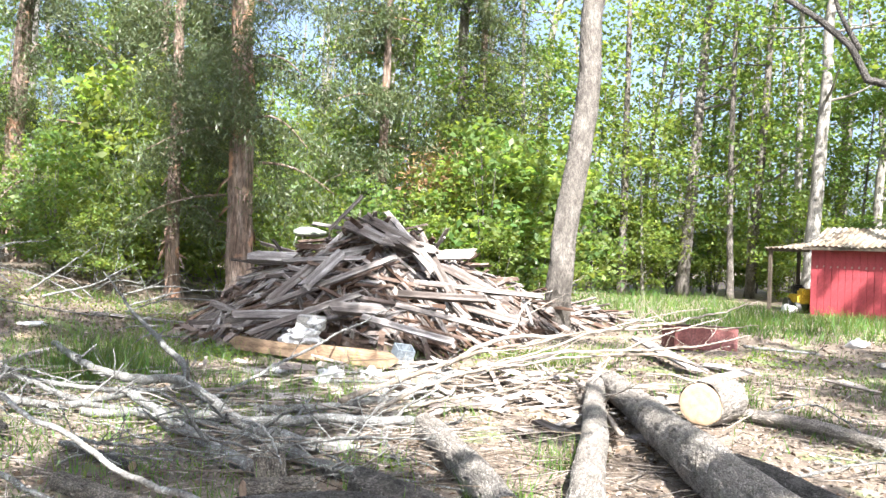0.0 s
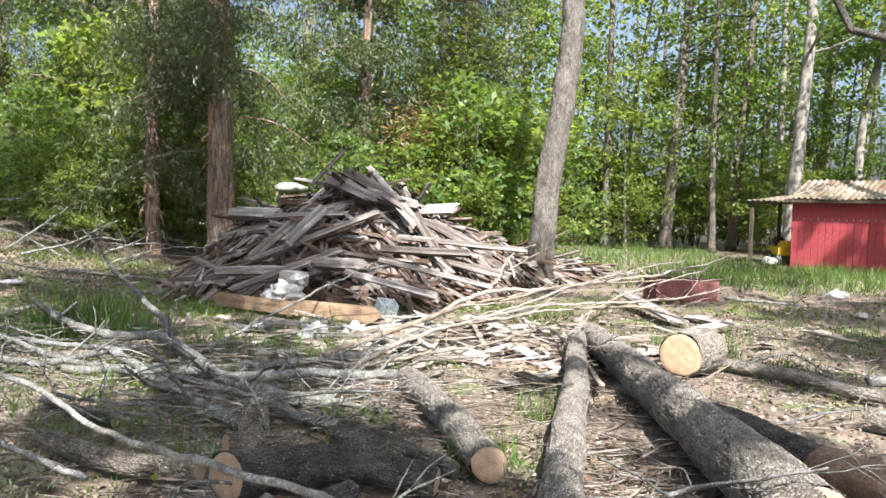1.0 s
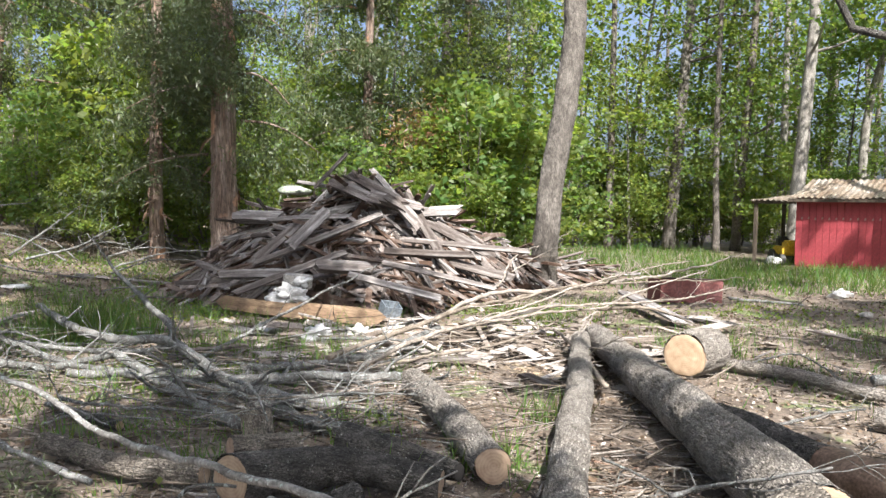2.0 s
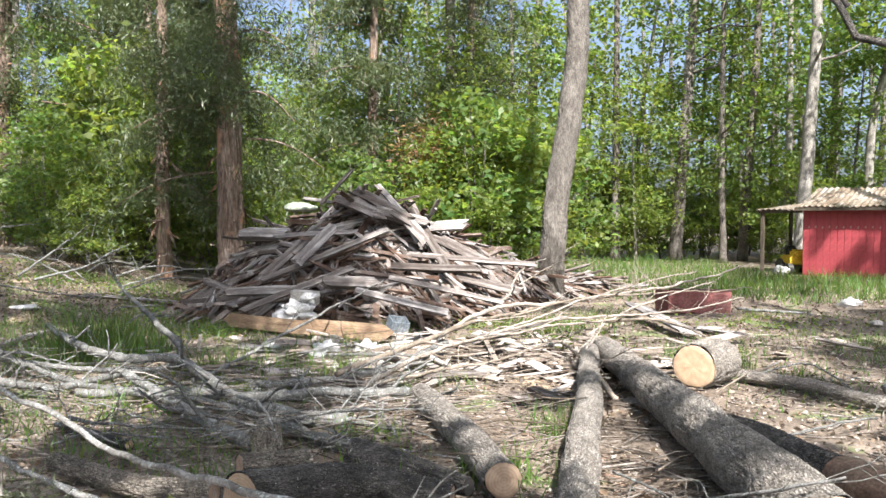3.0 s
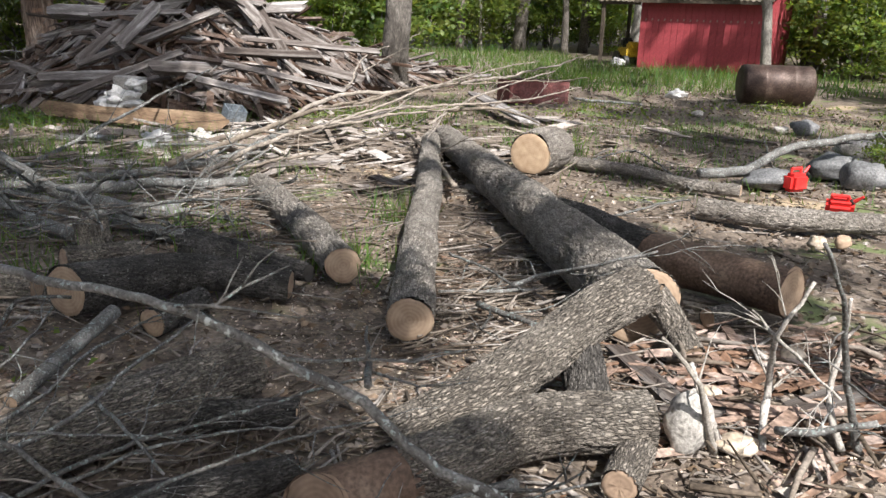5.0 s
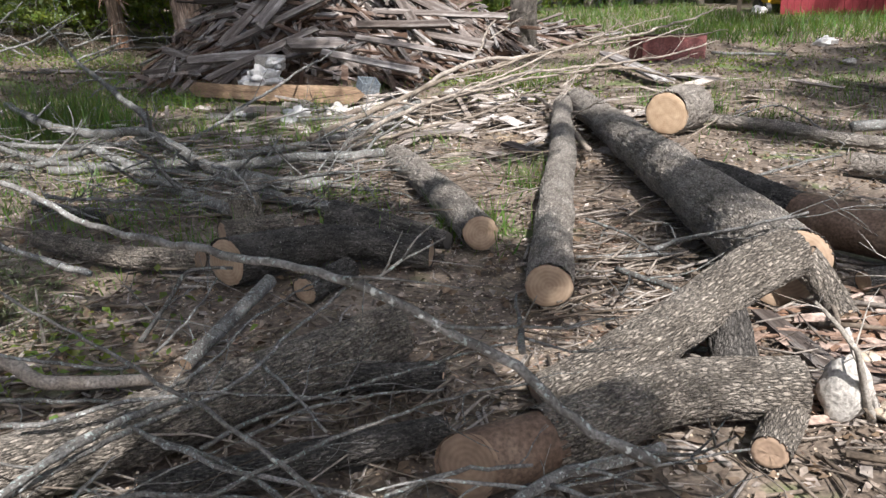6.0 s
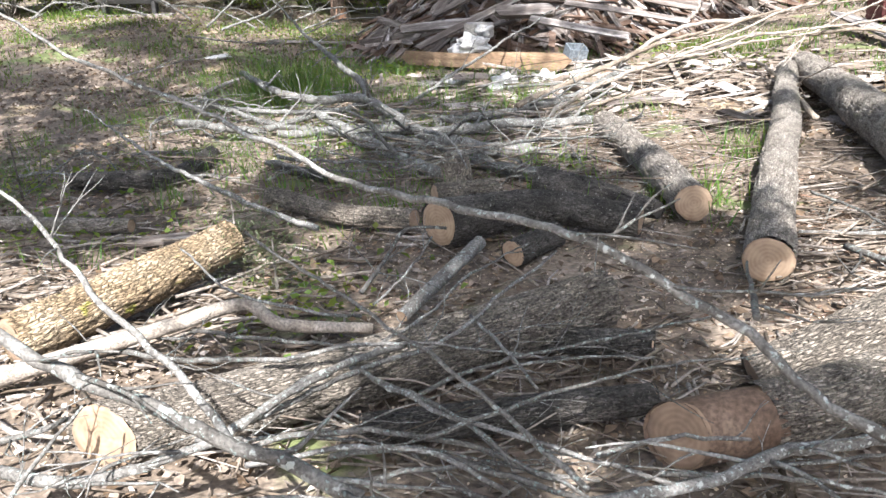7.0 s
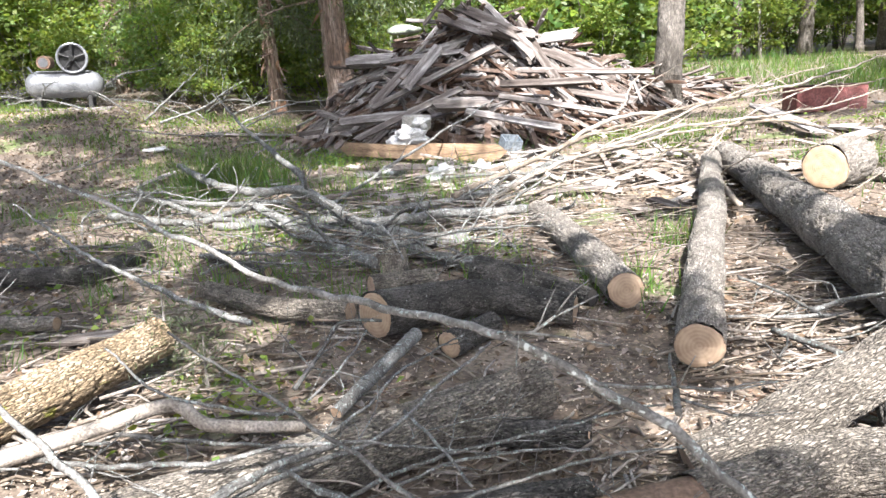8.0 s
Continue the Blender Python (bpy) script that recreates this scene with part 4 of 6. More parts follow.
part("motor", bm, surf("tan_motor", [(0.22, 0.14, 0.1), (0.28, 0.18, 0.125), (0.32, 0.22, 0.16)], rough=0.5), comp, "tan electric motor", CM)
part("motor_cap", rod(bmesh.new(), (-0.32, -0.22, 0.9), (-0.32, -0.2, 0.9), 0.09, seg=24), M_STEEL, comp, "", CM)
part("gauge_pipe", rod(bmesh.new(), (-0.5, -0.1, 0.6), (-0.62, -0.16, 0.82), 0.02, seg=8), M_STEEL, comp, "", CM)
slab = box(bmesh.new(), (1.7, 0.6, 0.08), (0, 0, 0), bevel=0.01)
slab_me = bpy.data.meshes.new("timber_skid")
slab.to_mesh(slab_me)
tagged(hang("timber_skid", slab_me, M_BOARD, None, "", CM @ Matrix.Translation((0, 0, -0.04))), "weathered timber skid under the compressor", "skid")

# ---- petrol cans ----


def can(at, rz, tip):
    c = empty("petrol_can", at, "bright red plastic petrol can lying on the ground", "petrol can", "petrol cans")
    m = Matrix.Translation(at) @ pose(0, 0, 0.0, tip, 0, rz) @ Matrix.Scale(0.72, 4)
    bm = box(bmesh.new(), (0.3, 0.2, 0.24), (0, 0, 0.13), bevel=0.045)
    part("body", bm, M_CAN, c, "", m)
    bm = bmesh.new()
    rod(bm, (-0.1, 0, 0.24), (-0.1, 0, 0.31), 0.018)
    rod(bm, (0.07, 0, 0.24), (0.07, 0, 0.31), 0.018)
    rod(bm, (-0.11, 0, 0.31), (0.08, 0, 0.31), 0.02)
    part("handle", bm, M_CAN, c, "", m)
    part("spout", rod(bmesh.new(), (0.12, 0, 0.23), (0.22, 0, 0.33), 0.025, 0.014), M_CAN, c, "", m)
    part("cap", rod(bmesh.new(), (0.1, 0, 0.22), (0.13, 0, 0.255), 0.035), M_BLACK, c, "dark screw cap", m)


can((4.81, 6.85, -0.0), 15, 0)
can((4.6, 5.92, -0.0), -35, 30)
for i, (a, s, q, nm) in enumerate([((7.36, 10.47, 0.08), (0.2, 0.16, 0.12), M_STONE, "boulder"), ((6.88, 8.69, 0.1), (0.3, 0.2, 0.14), M_CONC, "boulder"), ((5.64, 7.39, 0.12), (0.3, 0.22, 0.14), M_STONE, "boulder"),
                                   ((4.68, 7.08, 0.08), (0.28, 0.2, 0.1), M_STONE, "boulder"), ((5.59, 6.92, 0.1), (0.2, 0.2, 0.18), M_STONE, "boulder"), ((7.05, 10.53, 0.04), (0.1, 0.08, 0.06), M_CONC, "stone"), ((6.82, 12.55, 0.03), (0.1, 0.08, 0.05), M_CONC, "stone"),
                                   ((3.95, 4.99, 0.06), (0.07, 0.05, 0.05), M_CUT, "wood_chunk"), ((3.77, 5.02, 0.05), (0.07, 0.06, 0.05), M_CHIP, "wood_chunk"), ((2.43, 3.28, 0.04), (0.06, 0.05, 0.03), M_CHIP, "wood_chunk"), ((1.7, 2.54, 0.04), (0.09, 0.06, 0.035), M_CHIP, "wood_chunk"), ((1.83, 2.97, 0.03), (0.05, 0.04, 0.03), M_CHIP, "wood_chunk")]):
    lump(nm, a, s, q, "grey weathered stone lying on the soil" if "wood" not in nm else "pale chunk of split wood on the soil", "stone" if "wood" not in nm else "wood chunk", 50 + i, 0.2, 3, 1.3)
lump("concrete_chunk", (1.52, 2.57, 0.12), (0.085, 0.07, 0.13), M_CONC, "upright rounded concrete chunk with a pale top", "concrete", 71, 0.16, 3, 1.5)

# ---- felled logs ----
GREY_LOG = "grey oak log with furrowed bark and a sawn end"
felled("log", GREY_LOG, [(0.4, 4.62, 0.12), (0.19, 5.66, 0.12), (-0.13, 7.01, 0.11)], 0.112, 0.1, M_GREY, seed=1)
felled("log", "long grey oak log with sunlit bands across its bark", [(0.65, 3.72, 0.12), (0.97, 5.29, 0.13), (1.26, 6.66, 0.14), (1.71, 9.07, 0.15)], 0.118, 0.1, M_GREY, seed=2)
felled("log", "thick grey-brown oak trunk lying across the clearing", [(1.78, 3.58, 0.2), (1.81, 5.09, 0.2), (1.86, 6.78, 0.18), (1.92, 9.32, 0.15)], 0.2, 0.13, M_GREY, seed=3, relief=0.02)
felled("log", "log with half its bark gone and a pale sawn end", [(2.66, 3.67, 0.2), (2.28, 4.41, 0.17), (1.99, 5.5, 0.15)], 0.14, 0.15, M_DARK, seed=4, bare=0.46)
felled("log", "dark mossy log with a split sawn end", [(-1.02, 4.22, 0.16), (-0.46, 4.51, 0.15), (0.1, 4.37, 0.1)], 0.13, 0.08, M_DARK, relief=0.01, seed=5, cuts=(1, 1), cut=M_CUT, face=(-0.6, -0.8, 0.05))
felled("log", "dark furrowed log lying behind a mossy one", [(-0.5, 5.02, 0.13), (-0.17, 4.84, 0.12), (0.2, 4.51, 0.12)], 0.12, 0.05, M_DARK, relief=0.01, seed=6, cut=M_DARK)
felled("log", "small sawn log wedged behind a mossy log", [(-1.15, 4.75, 0.16), (-0.78, 4.98, 0.13)], 0.075, 0.075, M_BROWN, seed=7, cut=M_CUTD)
felled("log", "short grey log with a pale round sawn end", [(-0.57, 3.94, 0.08), (-0.36, 4.24, 0.08)], 0.075, 0.07, M_DARK, seed=8, cut=M_CUT)
felled("stump_round", "shaggy brown cut round standing in the grass", [(-1.11, 5.38, 0.04), (-1.14, 5.43, 0.22)], 0.1, 0.1, M_BROWN, seed=9, cut=M_CUTD, category="log")
felled("log", "sunlit pale brown log with a fork", [(-2.42, 5.14, 0.08), (-1.77, 4.69, 0.08), (-1.22, 4.5, 0.09)], 0.06, 0.065, M_BROWN, seed=10, cuts=(1, 1))
felled("log", "dark damp log with a lit sawn end", [(-3.48, 6.39, 0.08), (-3.51, 5.69, 0.08), (-4.35, 5.65, 0.08)], 0.08, 0.07, M_DARK, seed=11)
felled("log", "grey lichen-covered pole lying flat", [(-4.91, 4.77, 0.05), (-4.0, 4.68, 0.05), (-3.18, 4.59, 0.05)], 0.05, 0.045, M_GREY, seed=12, seg=40, relief=0.006)
felled("log", "sunlit yellow-brown log with green moss at one end", [(-2.64, 2.75, 0.13), (-2.39, 3.25, 0.16), (-2.11, 3.88, 0.2)], 0.122, 0.112, M_YELLOW, seed=13, cut=M_CUTD)
felled("log", "thick brown furrowed log with a pale sawn end", [(-1.77, 2.09, 0.13), (-1.36, 2.31, 0.14), (-0.75, 2.74, 0.14), (-0.09, 3.29, 0.13)], 0.115, 0.12, M_BROWN, seed=14, relief=0.017, cuts=(1, 1), face=(-0.25, -0.9, 0.1))
felled("log", "big oak log with a stripped sawn end", [(0.14, 2.25, 0.12), (0.56, 2.42, 0.13), (0.91, 2.61, 0.13), (1.36, 2.59, 0.13)], 0.112, 0.112, M_BROWN, seed=15, relief=0.015, bare=0.2, cut=M_CUTD, face=(-0.62, -0.75, 0.2))
felled("forked_log", "crooked forked log rising off the ground, lit on top", [(0.45, 2.76, 0.03), (0.75, 2.83, 0.14), (1.06, 2.95, 0.26), (1.32, 3.06, 0.38), (1.57, 3.16, 0.45)], 0.112, 0.1, M_BROWN, seed=16, relief=0.016, cut=M_CUTD)
felled("forked_log", "bark-covered limb propping up the crooked log", [(1.22, 3.04, 0.3), (1.25, 2.92, 0.12), (1.23, 2.79, 0.02)], 0.09, 0.085, M_DARK, seed=17, cuts=(0, 1))
felled("log", "short brown log leaning beside the crooked log", [(1.77, 3.48, 0.3), (1.88, 3.42, 0.15), (1.9, 3.27, 0.06)], 0.075, 0.065, M_BROWN, seed=18)
felled("log", "small sawn log piece with a sunlit end", [(2.21, 3.71, 0.06), (2.43, 3.77, 0.06)], 0.055, 0.055, M_DARK, seed=19, seg=40)
felled("log_round", "wide sawn log round with a bright end and radial cracks", [(2.47, 7.76, 0.21), (2.85, 8.19, 0.21)], 0.215, 0.22, M_GREY, seed=20, relief=0.025, cut=rings("bright_sawn_end", (0.3, 0.205, 0.125), (0.46, 0.345, 0.23)))
felled("log", "slender log with sunlit patches on its bark", [(3.07, 8.12, 0.06), (3.49, 7.51, 0.08), (3.73, 6.93, 0.07), (4.1, 6.59, 0.07)], 0.06, 0.055, M_GREY, seed=21, seg=40)
felled("log", "grey weathered log half in the shade", [(3.34, 5.94, 0.09), (3.75, 5.54, 0.1), (4.49, 5.25, 0.1)], 0.085, 0.08, M_GREY, seed=22, seg=50)
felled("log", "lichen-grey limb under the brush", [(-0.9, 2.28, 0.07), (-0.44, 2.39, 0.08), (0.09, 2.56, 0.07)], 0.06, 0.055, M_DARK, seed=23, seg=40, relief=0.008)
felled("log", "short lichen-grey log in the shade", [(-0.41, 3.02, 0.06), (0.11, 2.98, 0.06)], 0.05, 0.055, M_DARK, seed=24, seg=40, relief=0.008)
felled("log", "blue-grey lichen-coated limb lying over the soil", [(-0.99, 3.21, 0.06), (-0.88, 3.52, 0.1), (-0.74, 3.96, 0.14)], 0.03, 0.036, M_STICK, seed=26, seg=30, relief=0.004)
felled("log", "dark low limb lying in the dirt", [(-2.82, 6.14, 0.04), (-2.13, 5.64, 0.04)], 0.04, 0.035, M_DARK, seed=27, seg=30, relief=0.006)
felled("log", "pale sunlit limb lying over bark scraps", [(-2.6, 2.42, 0.1), (-2.33, 2.64, 0.12), (-1.97, 2.89, 0.15), (-1.65, 3.03, 0.2), (-1.47, 3.0, 0.12), (-1.09, 3.09, 0.06)], 0.04, 0.025, M_DRY, seed=28, seg=24, relief=0.004)

felled("log", "short split log piece with a sawn face", [(1.13, 2.29, 0.07), (1.31, 2.54, 0.07)], 0.062, 0.06, M_BROWN, seed=29, seg=60, cut=M_CUTD)

# ---- fallen branches ----
GREYB = "grey lichen-spotted fallen branch lying on the ground"
fallen([(-4.74, 9.89, 0.32), (-3.86, 8.73, 0.25), (-3.14, 8.07, 0.2), (-2.55, 7.95, 0.2), (-1.73, 6.88, 0.12), (-1.14, 6.38, 0.08), (-0.69, 6.25, 0.06)], 0.0336, 0.0540, 9, 0, None, GREYB)
fallen([(-2.51, 7.95, 0.2), (-2.65, 8.37, 0.3), (-2.99, 8.83, 0.4), (-3.58, 9.96, 0.5), (-4.86, 12.41, 0.66), (-6.07, 14.39, 1.02)], 0.0360, 0.0096, 7, 1, None, GREYB)
fallen([(-2.85, 7.43, 0.2), (-2.28, 6.79, 0.12), (-1.85, 6.32, 0.07), (-1.29, 5.62, 0.05)], 0.0384, 0.0504, 5, 2, None, GREYB)
fallen([(-3.16, 7.1, 0.1), (-2.4, 7.13, 0.12), (-1.5, 6.82, 0.12), (-0.89, 7.01, 0.12), (-0.17, 7.21, 0.08)], 0.0360, 0.0420, 8, 3, None, GREYB)
fallen([(-4.58, 7.8, 0.12), (-3.46, 7.26, 0.1), (-3.04, 7.84, 0.12)], 0.0420, 0.0300, 6, 4, None, GREYB)
fallen([(-1.72, 7.44, 0.08), (-1.07, 7.74, 0.1), (-0.38, 8.32, 0.12), (0.11, 9.33, 0.2)], 0.0360, 0.0360, 4, 5, None, GREYB)
fallen([(-1.36, 6.33, 0.05), (-0.93, 5.89, 0.05), (-0.45, 5.41, 0.05)], 0.0480, 0.0420, 3, 6, None, GREYB)
fallen([(-2.29, 7.64, 0.1), (-2.07, 8.89, 0.15), (-1.8, 9.92, 0.25), (-0.82, 12.32, 0.7)], 0.0240, 0.0096, 4, 7, None, GREYB)
fallen([(-4.64, 8.5, 0.2), (-3.48, 7.56, 0.12), (-2.32, 6.93, 0.08), (-1.1, 6.15, 0.05)], 0.0240, 0.0300, 6, 8, None, GREYB)
fallen([(-5.0, 8.72, 0.13), (-3.93, 8.14, 0.14), (-2.96, 7.99, 0.14), (-2.55, 8.1, 0.18)], 0.0216, 0.0264, 6, 9, None, GREYB)
fallen([(-7.4, 14.32, 0.61), (-6.93, 15.09, 1.15), (-7.5, 18.74, 1.88)], 0.0193, 0.0110, 5, 10, None, GREYB)
fallen([(-7.12, 14.35, 0.55), (-6.58, 15.28, 0.78), (-6.64, 17.56, 1.1)], 0.0220, 0.0138, 4, 11, None, GREYB)
fallen([(-7.39, 13.48, 0.55), (-6.54, 13.29, 0.45), (-5.78, 13.7, 0.3)], 0.0165, 0.0110, 8, 12, None, GREYB)
fallen([(4.0, 7.21, 0.1), (4.43, 7.16, 0.15), (5.0, 7.26, 0.35), (5.96, 7.16, 0.5)], 0.0500, 0.0300, 5, 13, None, GREYB)
fallen([(5.41, 14.6, 0.04), (6.3, 13.6, 0.05)], 0.0300, 0.0200, 3, 14, None, GREYB)
fallen([(1.3, 4.24, 0.1), (1.44, 4.14, 0.2), (1.54, 3.78, 0.35), (1.79, 3.5, 0.5)], 0.0140, 0.0060, 4, 15, None, GREYB)
fallen([(1.08, 4.08, 0.05), (1.26, 3.76, 0.06), (1.39, 3.7, 0.06)], 0.0180, 0.0100, 5, 16, None, GREYB)
fallen([(0.92, 4.38, 0.03), (1.51, 4.31, 0.04)], 0.0120, 0.0100, 2, 17, None, GREYB)
fallen([(1.08, 4.86, 0.1), (1.27, 4.61, 0.08), (1.39, 4.28, 0.03)], 0.0100, 0.0060, 2, 18, None, GREYB)
fallen([(3.1, 8.11, 0.06), (3.94, 8.47, 0.1), (3.69, 6.73, 0.06)], 0.0100, 0.0080, 6, 19, None, GREYB)
fallen([(2.49, 5.84, 0.04), (2.87, 5.89, 0.1), (3.48, 6.35, 0.06)], 0.0120, 0.0080, 6, 20, None, GREYB)
DRYB = "pale dry branch in a heap of brush"
STEM = "thin upright dead stem with bare twigs"
# dry brush heaped beside the thick trunk
fallen([(0.01, 9.16, 0.3), (0.69, 10.25, 0.5), (1.81, 10.57, 0.55), (4.17, 13.43, 0.6), (6.77, 17.45, 0.7)], 0.0280, 0.0096, 4, 60, M_DRY, DRYB, 0.7, "brush_branch", 0.35)
fallen([(-0.98, 7.79, 0.12), (-0.26, 8.73, 0.25), (0.52, 9.81, 0.4), (1.67, 11.15, 0.5)], 0.0320, 0.0160, 4, 61, M_DRY, DRYB, 0.7, "brush_branch", 0.35)
fallen([(-0.62, 7.41, 0.12), (0.23, 8.71, 0.3), (1.16, 9.43, 0.35), (2.27, 10.31, 0.35)], 0.0240, 0.0112, 4, 62, M_DRY, DRYB, 0.7, "brush_branch", 0.35)
fallen([(0.93, 10.2, 0.4), (2.04, 10.66, 0.6), (5.23, 13.46, 0.5)], 0.0160, 0.0064, 4, 63, M_DRY, DRYB, 0.7, "brush_branch", 0.35)
fallen([(0.01, 8.99, 0.2), (1.26, 9.7, 0.35), (2.98, 10.26, 0.4), (4.49, 11.84, 0.5)], 0.0200, 0.0080, 4, 64, M_DRY, DRYB, 0.7, "brush_branch", 0.35)
fallen([(0.94, 11.38, 0.5), (1.74, 14.23, 0.9), (5.69, 29.24, 1.2)], 0.0144, 0.0056, 4, 65, M_DRY, DRYB, 0.7, "brush_branch", 0.35)
fallen([(1.84, 9.92, 0.2), (2.69, 10.79, 0.45), (4.19, 12.27, 0.7)], 0.0160, 0.0064, 4, 66, M_DRY, DRYB, 0.7, "brush_branch", 0.35)
fallen([(2.18, 10.55, 0.3), (2.96, 10.74, 0.3), (3.41, 10.26, 0.15)], 0.0240, 0.0096, 4, 67, M_DRY, DRYB, 0.7, "brush_branch", 0.35)
fallen([(1.46, 9.4, 0.2), (1.55, 8.0, 0.2), (1.51, 6.77, 0.12)], 0.0160, 0.0240, 4, 68, M_DRY, DRYB, 0.7, "brush_branch", 0.35)
fallen([(0.58, 9.54, 0.25), (1.49, 9.92, 0.5), (2.68, 11.18, 0.7), (4.24, 13.15, 0.8)], 0.0144, 0.0048, 4, 69, M_DRY, DRYB, 0.7, "brush_branch", 0.35)
fallen([(1.28, 12.78, 0.6), (2.11, 14.26, 0.9), (2.56, 14.51, 0.9)], 0.0128, 0.0048, 4, 70, M_DRY, DRYB, 0.7, "brush_branch", 0.35)
fallen([(-0.89, 7.14, 0.08), (-0.11, 7.96, 0.1), (0.72, 8.78, 0.12), (1.6, 10.11, 0.2)], 0.0160, 0.0096, 4, 71, M_DRY, DRYB, 0.7, "brush_branch", 0.35)
# raised branches close to the walk
NEAR = "lichen-covered branch arching over the logs"
fallen([(-1.97, 2.3, 1.57), (-1.62, 2.19, 1.4), (-1.24, 2.06, 1.27), (-0.83, 1.89, 1.12), (-0.53, 1.71, 1.07), (-0.24, 1.51, 1.09), (-0.05, 1.43, 1.06), (0.19, 1.45, 0.9), (0.32, 1.41, 0.78), (0.46, 1.36, 0.7)], 0.0045, 0.0105, 4, 120, None, NEAR, 0.35)
fallen([(0.21, 1.43, 0.92), (0.23, 1.59, 0.9), (0.25, 1.8, 0.88)], 0.0079, 0.0026, 1, 121, None, NEAR, 0.35)
fallen([(-1.32, 1.27, 0.98), (-1.13, 1.25, 0.88), (-0.94, 1.22, 0.82), (-0.77, 1.21, 0.74), (-0.51, 1.2, 0.64)], 0.0132, 0.0172, 5, 122, None, NEAR, 0.35)
fallen([(-1.6, 1.76, 1.11), (-1.4, 1.64, 1.02), (-1.19, 1.49, 0.91), (-0.97, 1.38, 0.77), (-0.77, 1.25, 0.7)], 0.0053, 0.0106, 3, 123, None, NEAR, 0.35)
fallen([(-0.1, 1.67, 0.3), (0.15, 1.76, 0.3), (0.4, 1.92, 0.3), (0.71, 2.09, 0.25)], 0.0145, 0.0185, 5, 124, None, GREYB, 0.35)
fallen([(-0.1, 1.88, 0.3), (0.09, 1.89, 0.35), (0.31, 1.97, 0.3)], 0.0079, 0.0046, 1, 125, None, GREYB, 0.35)
fallen([(-1.11, 1.85, 0.35), (-0.98, 2.15, 0.35), (-0.83, 2.57, 0.3), (-0.65, 3.11, 0.3), (-0.43, 3.51, 0.3)], 0.0092, 0.0040, 1, 126, None, GREYB, 0.35)
fallen([(-1.14, 1.97, 0.3), (-0.9, 2.26, 0.3), (-0.62, 2.58, 0.3), (-0.28, 3.14, 0.4)], 0.0106, 0.0053, 1, 127, None, GREYB, 0.35)
fallen([(-1.18, 1.86, 0.3), (-1.08, 2.02, 0.33), (-0.93, 2.23, 0.35), (-0.77, 2.49, 0.3)], 0.0145, 0.0106, 1, 128, None, GREYB, 0.35)
fallen([(-0.92, 2.31, 0.3), (-0.6, 2.08, 0.3), (-0.33, 1.87, 0.3), (-0.09, 1.74, 0.24)], 0.0079, 0.0059, 1, 129, None, GREYB, 0.35)
fallen([(-0.82, 2.24, 0.3), (-0.55, 2.04, 0.3), (-0.18, 1.91, 0.28), (0.12, 1.89, 0.2)], 0.0086, 0.0066, 1, 130, None, GREYB, 0.35)
fallen([(-1.17, 2.21, 0.82), (-0.9, 2.07, 0.72), (-0.62, 1.9, 0.63), (-0.35, 1.7, 0.57), (-0.21, 1.57, 0.53), (-0.1, 1.44, 0.51)], 0.0040, 0.0073, 1, 131, None, GREYB, 0.35)
fallen([(-1.15, 1.88, 0.25), (-0.93, 1.98, 0.25), (-0.51, 1.97, 0.25), (-0.21, 1.89, 0.2)], 0.0092, 0.0079, 1, 132, None, GREYB, 0.35)
fallen([(-1.09, 1.8, 0.25), (-0.83, 1.9, 0.25), (-0.56, 1.9, 0.25), (-0.33, 1.83, 0.19)], 0.0086, 0.0079, 1, 133, None, GREYB, 0.35)
fallen([(-0.67, 2.23, 0.25), (-0.41, 2.49, 0.25), (0.07, 2.62, 0.3), (0.35, 2.64, 0.35)], 0.0079, 0.0040, 2, 134, None, GREYB, 0.35)
fallen([(-0.59, 2.36, 0.2), (-0.32, 2.57, 0.2), (0.09, 2.61, 0.2)], 0.0059, 0.0040, 2, 135, None, GREYB, 0.35)
fallen([(-0.58, 2.72, 0.3), (-0.42, 2.46, 0.3), (-0.29, 2.29, 0.25)], 0.0066, 0.0046, 1, 136, None, GREYB, 0.35)
fallen([(-1.22, 3.38, 0.1), (-1.14, 3.64, 0.2), (-1.07, 3.69, 0.3), (-0.86, 3.73, 0.3)], 0.0119, 0.0079, 3, 137, None, GREYB, 0.35)
fallen([(-1.13, 3.25, 0.1), (-1.0, 3.42, 0.2), (-0.91, 3.61, 0.3)], 0.0066, 0.0040, 2, 138, None, GREYB, 0.35)
fallen([(-5.19, 7.19, 0.4), (-3.6, 5.54, 0.35), (-2.55, 4.62, 0.3), (-1.67, 4.05, 0.2)], 0.0066, 0.0185, 5, 139, None, GREYB, 0.35)
fallen([(-1.83, 1.72, 0.25), (-1.55, 1.69, 0.25), (-1.26, 1.8, 0.3), (-1.11, 1.87, 0.3)], 0.0198, 0.0119, 3, 140, None, GREYB, 0.35)
fallen([(-2.07, 1.81, 0.25), (-1.8, 1.85, 0.3), (-1.75, 1.94, 0.3)], 0.0132, 0.0079, 3, 141, None, GREYB, 0.35)
fallen([(-1.72, 1.56, 0.2), (-1.68, 1.68, 0.3), (-1.61, 1.86, 0.4)], 0.0079, 0.0046, 3, 142, None, GREYB, 0.35)
fallen([(-1.88, 2.95, 0.1), (-1.51, 2.9, 0.1), (-1.19, 2.85, 0.1)], 0.0099, 0.0079, 2, 143, None, GREYB, 0.35)
fallen([(-2.19, 2.81, 0.08), (-1.77, 2.69, 0.1), (-1.45, 2.74, 0.08)], 0.0132, 0.0092, 4, 144, None, GREYB, 0.35)
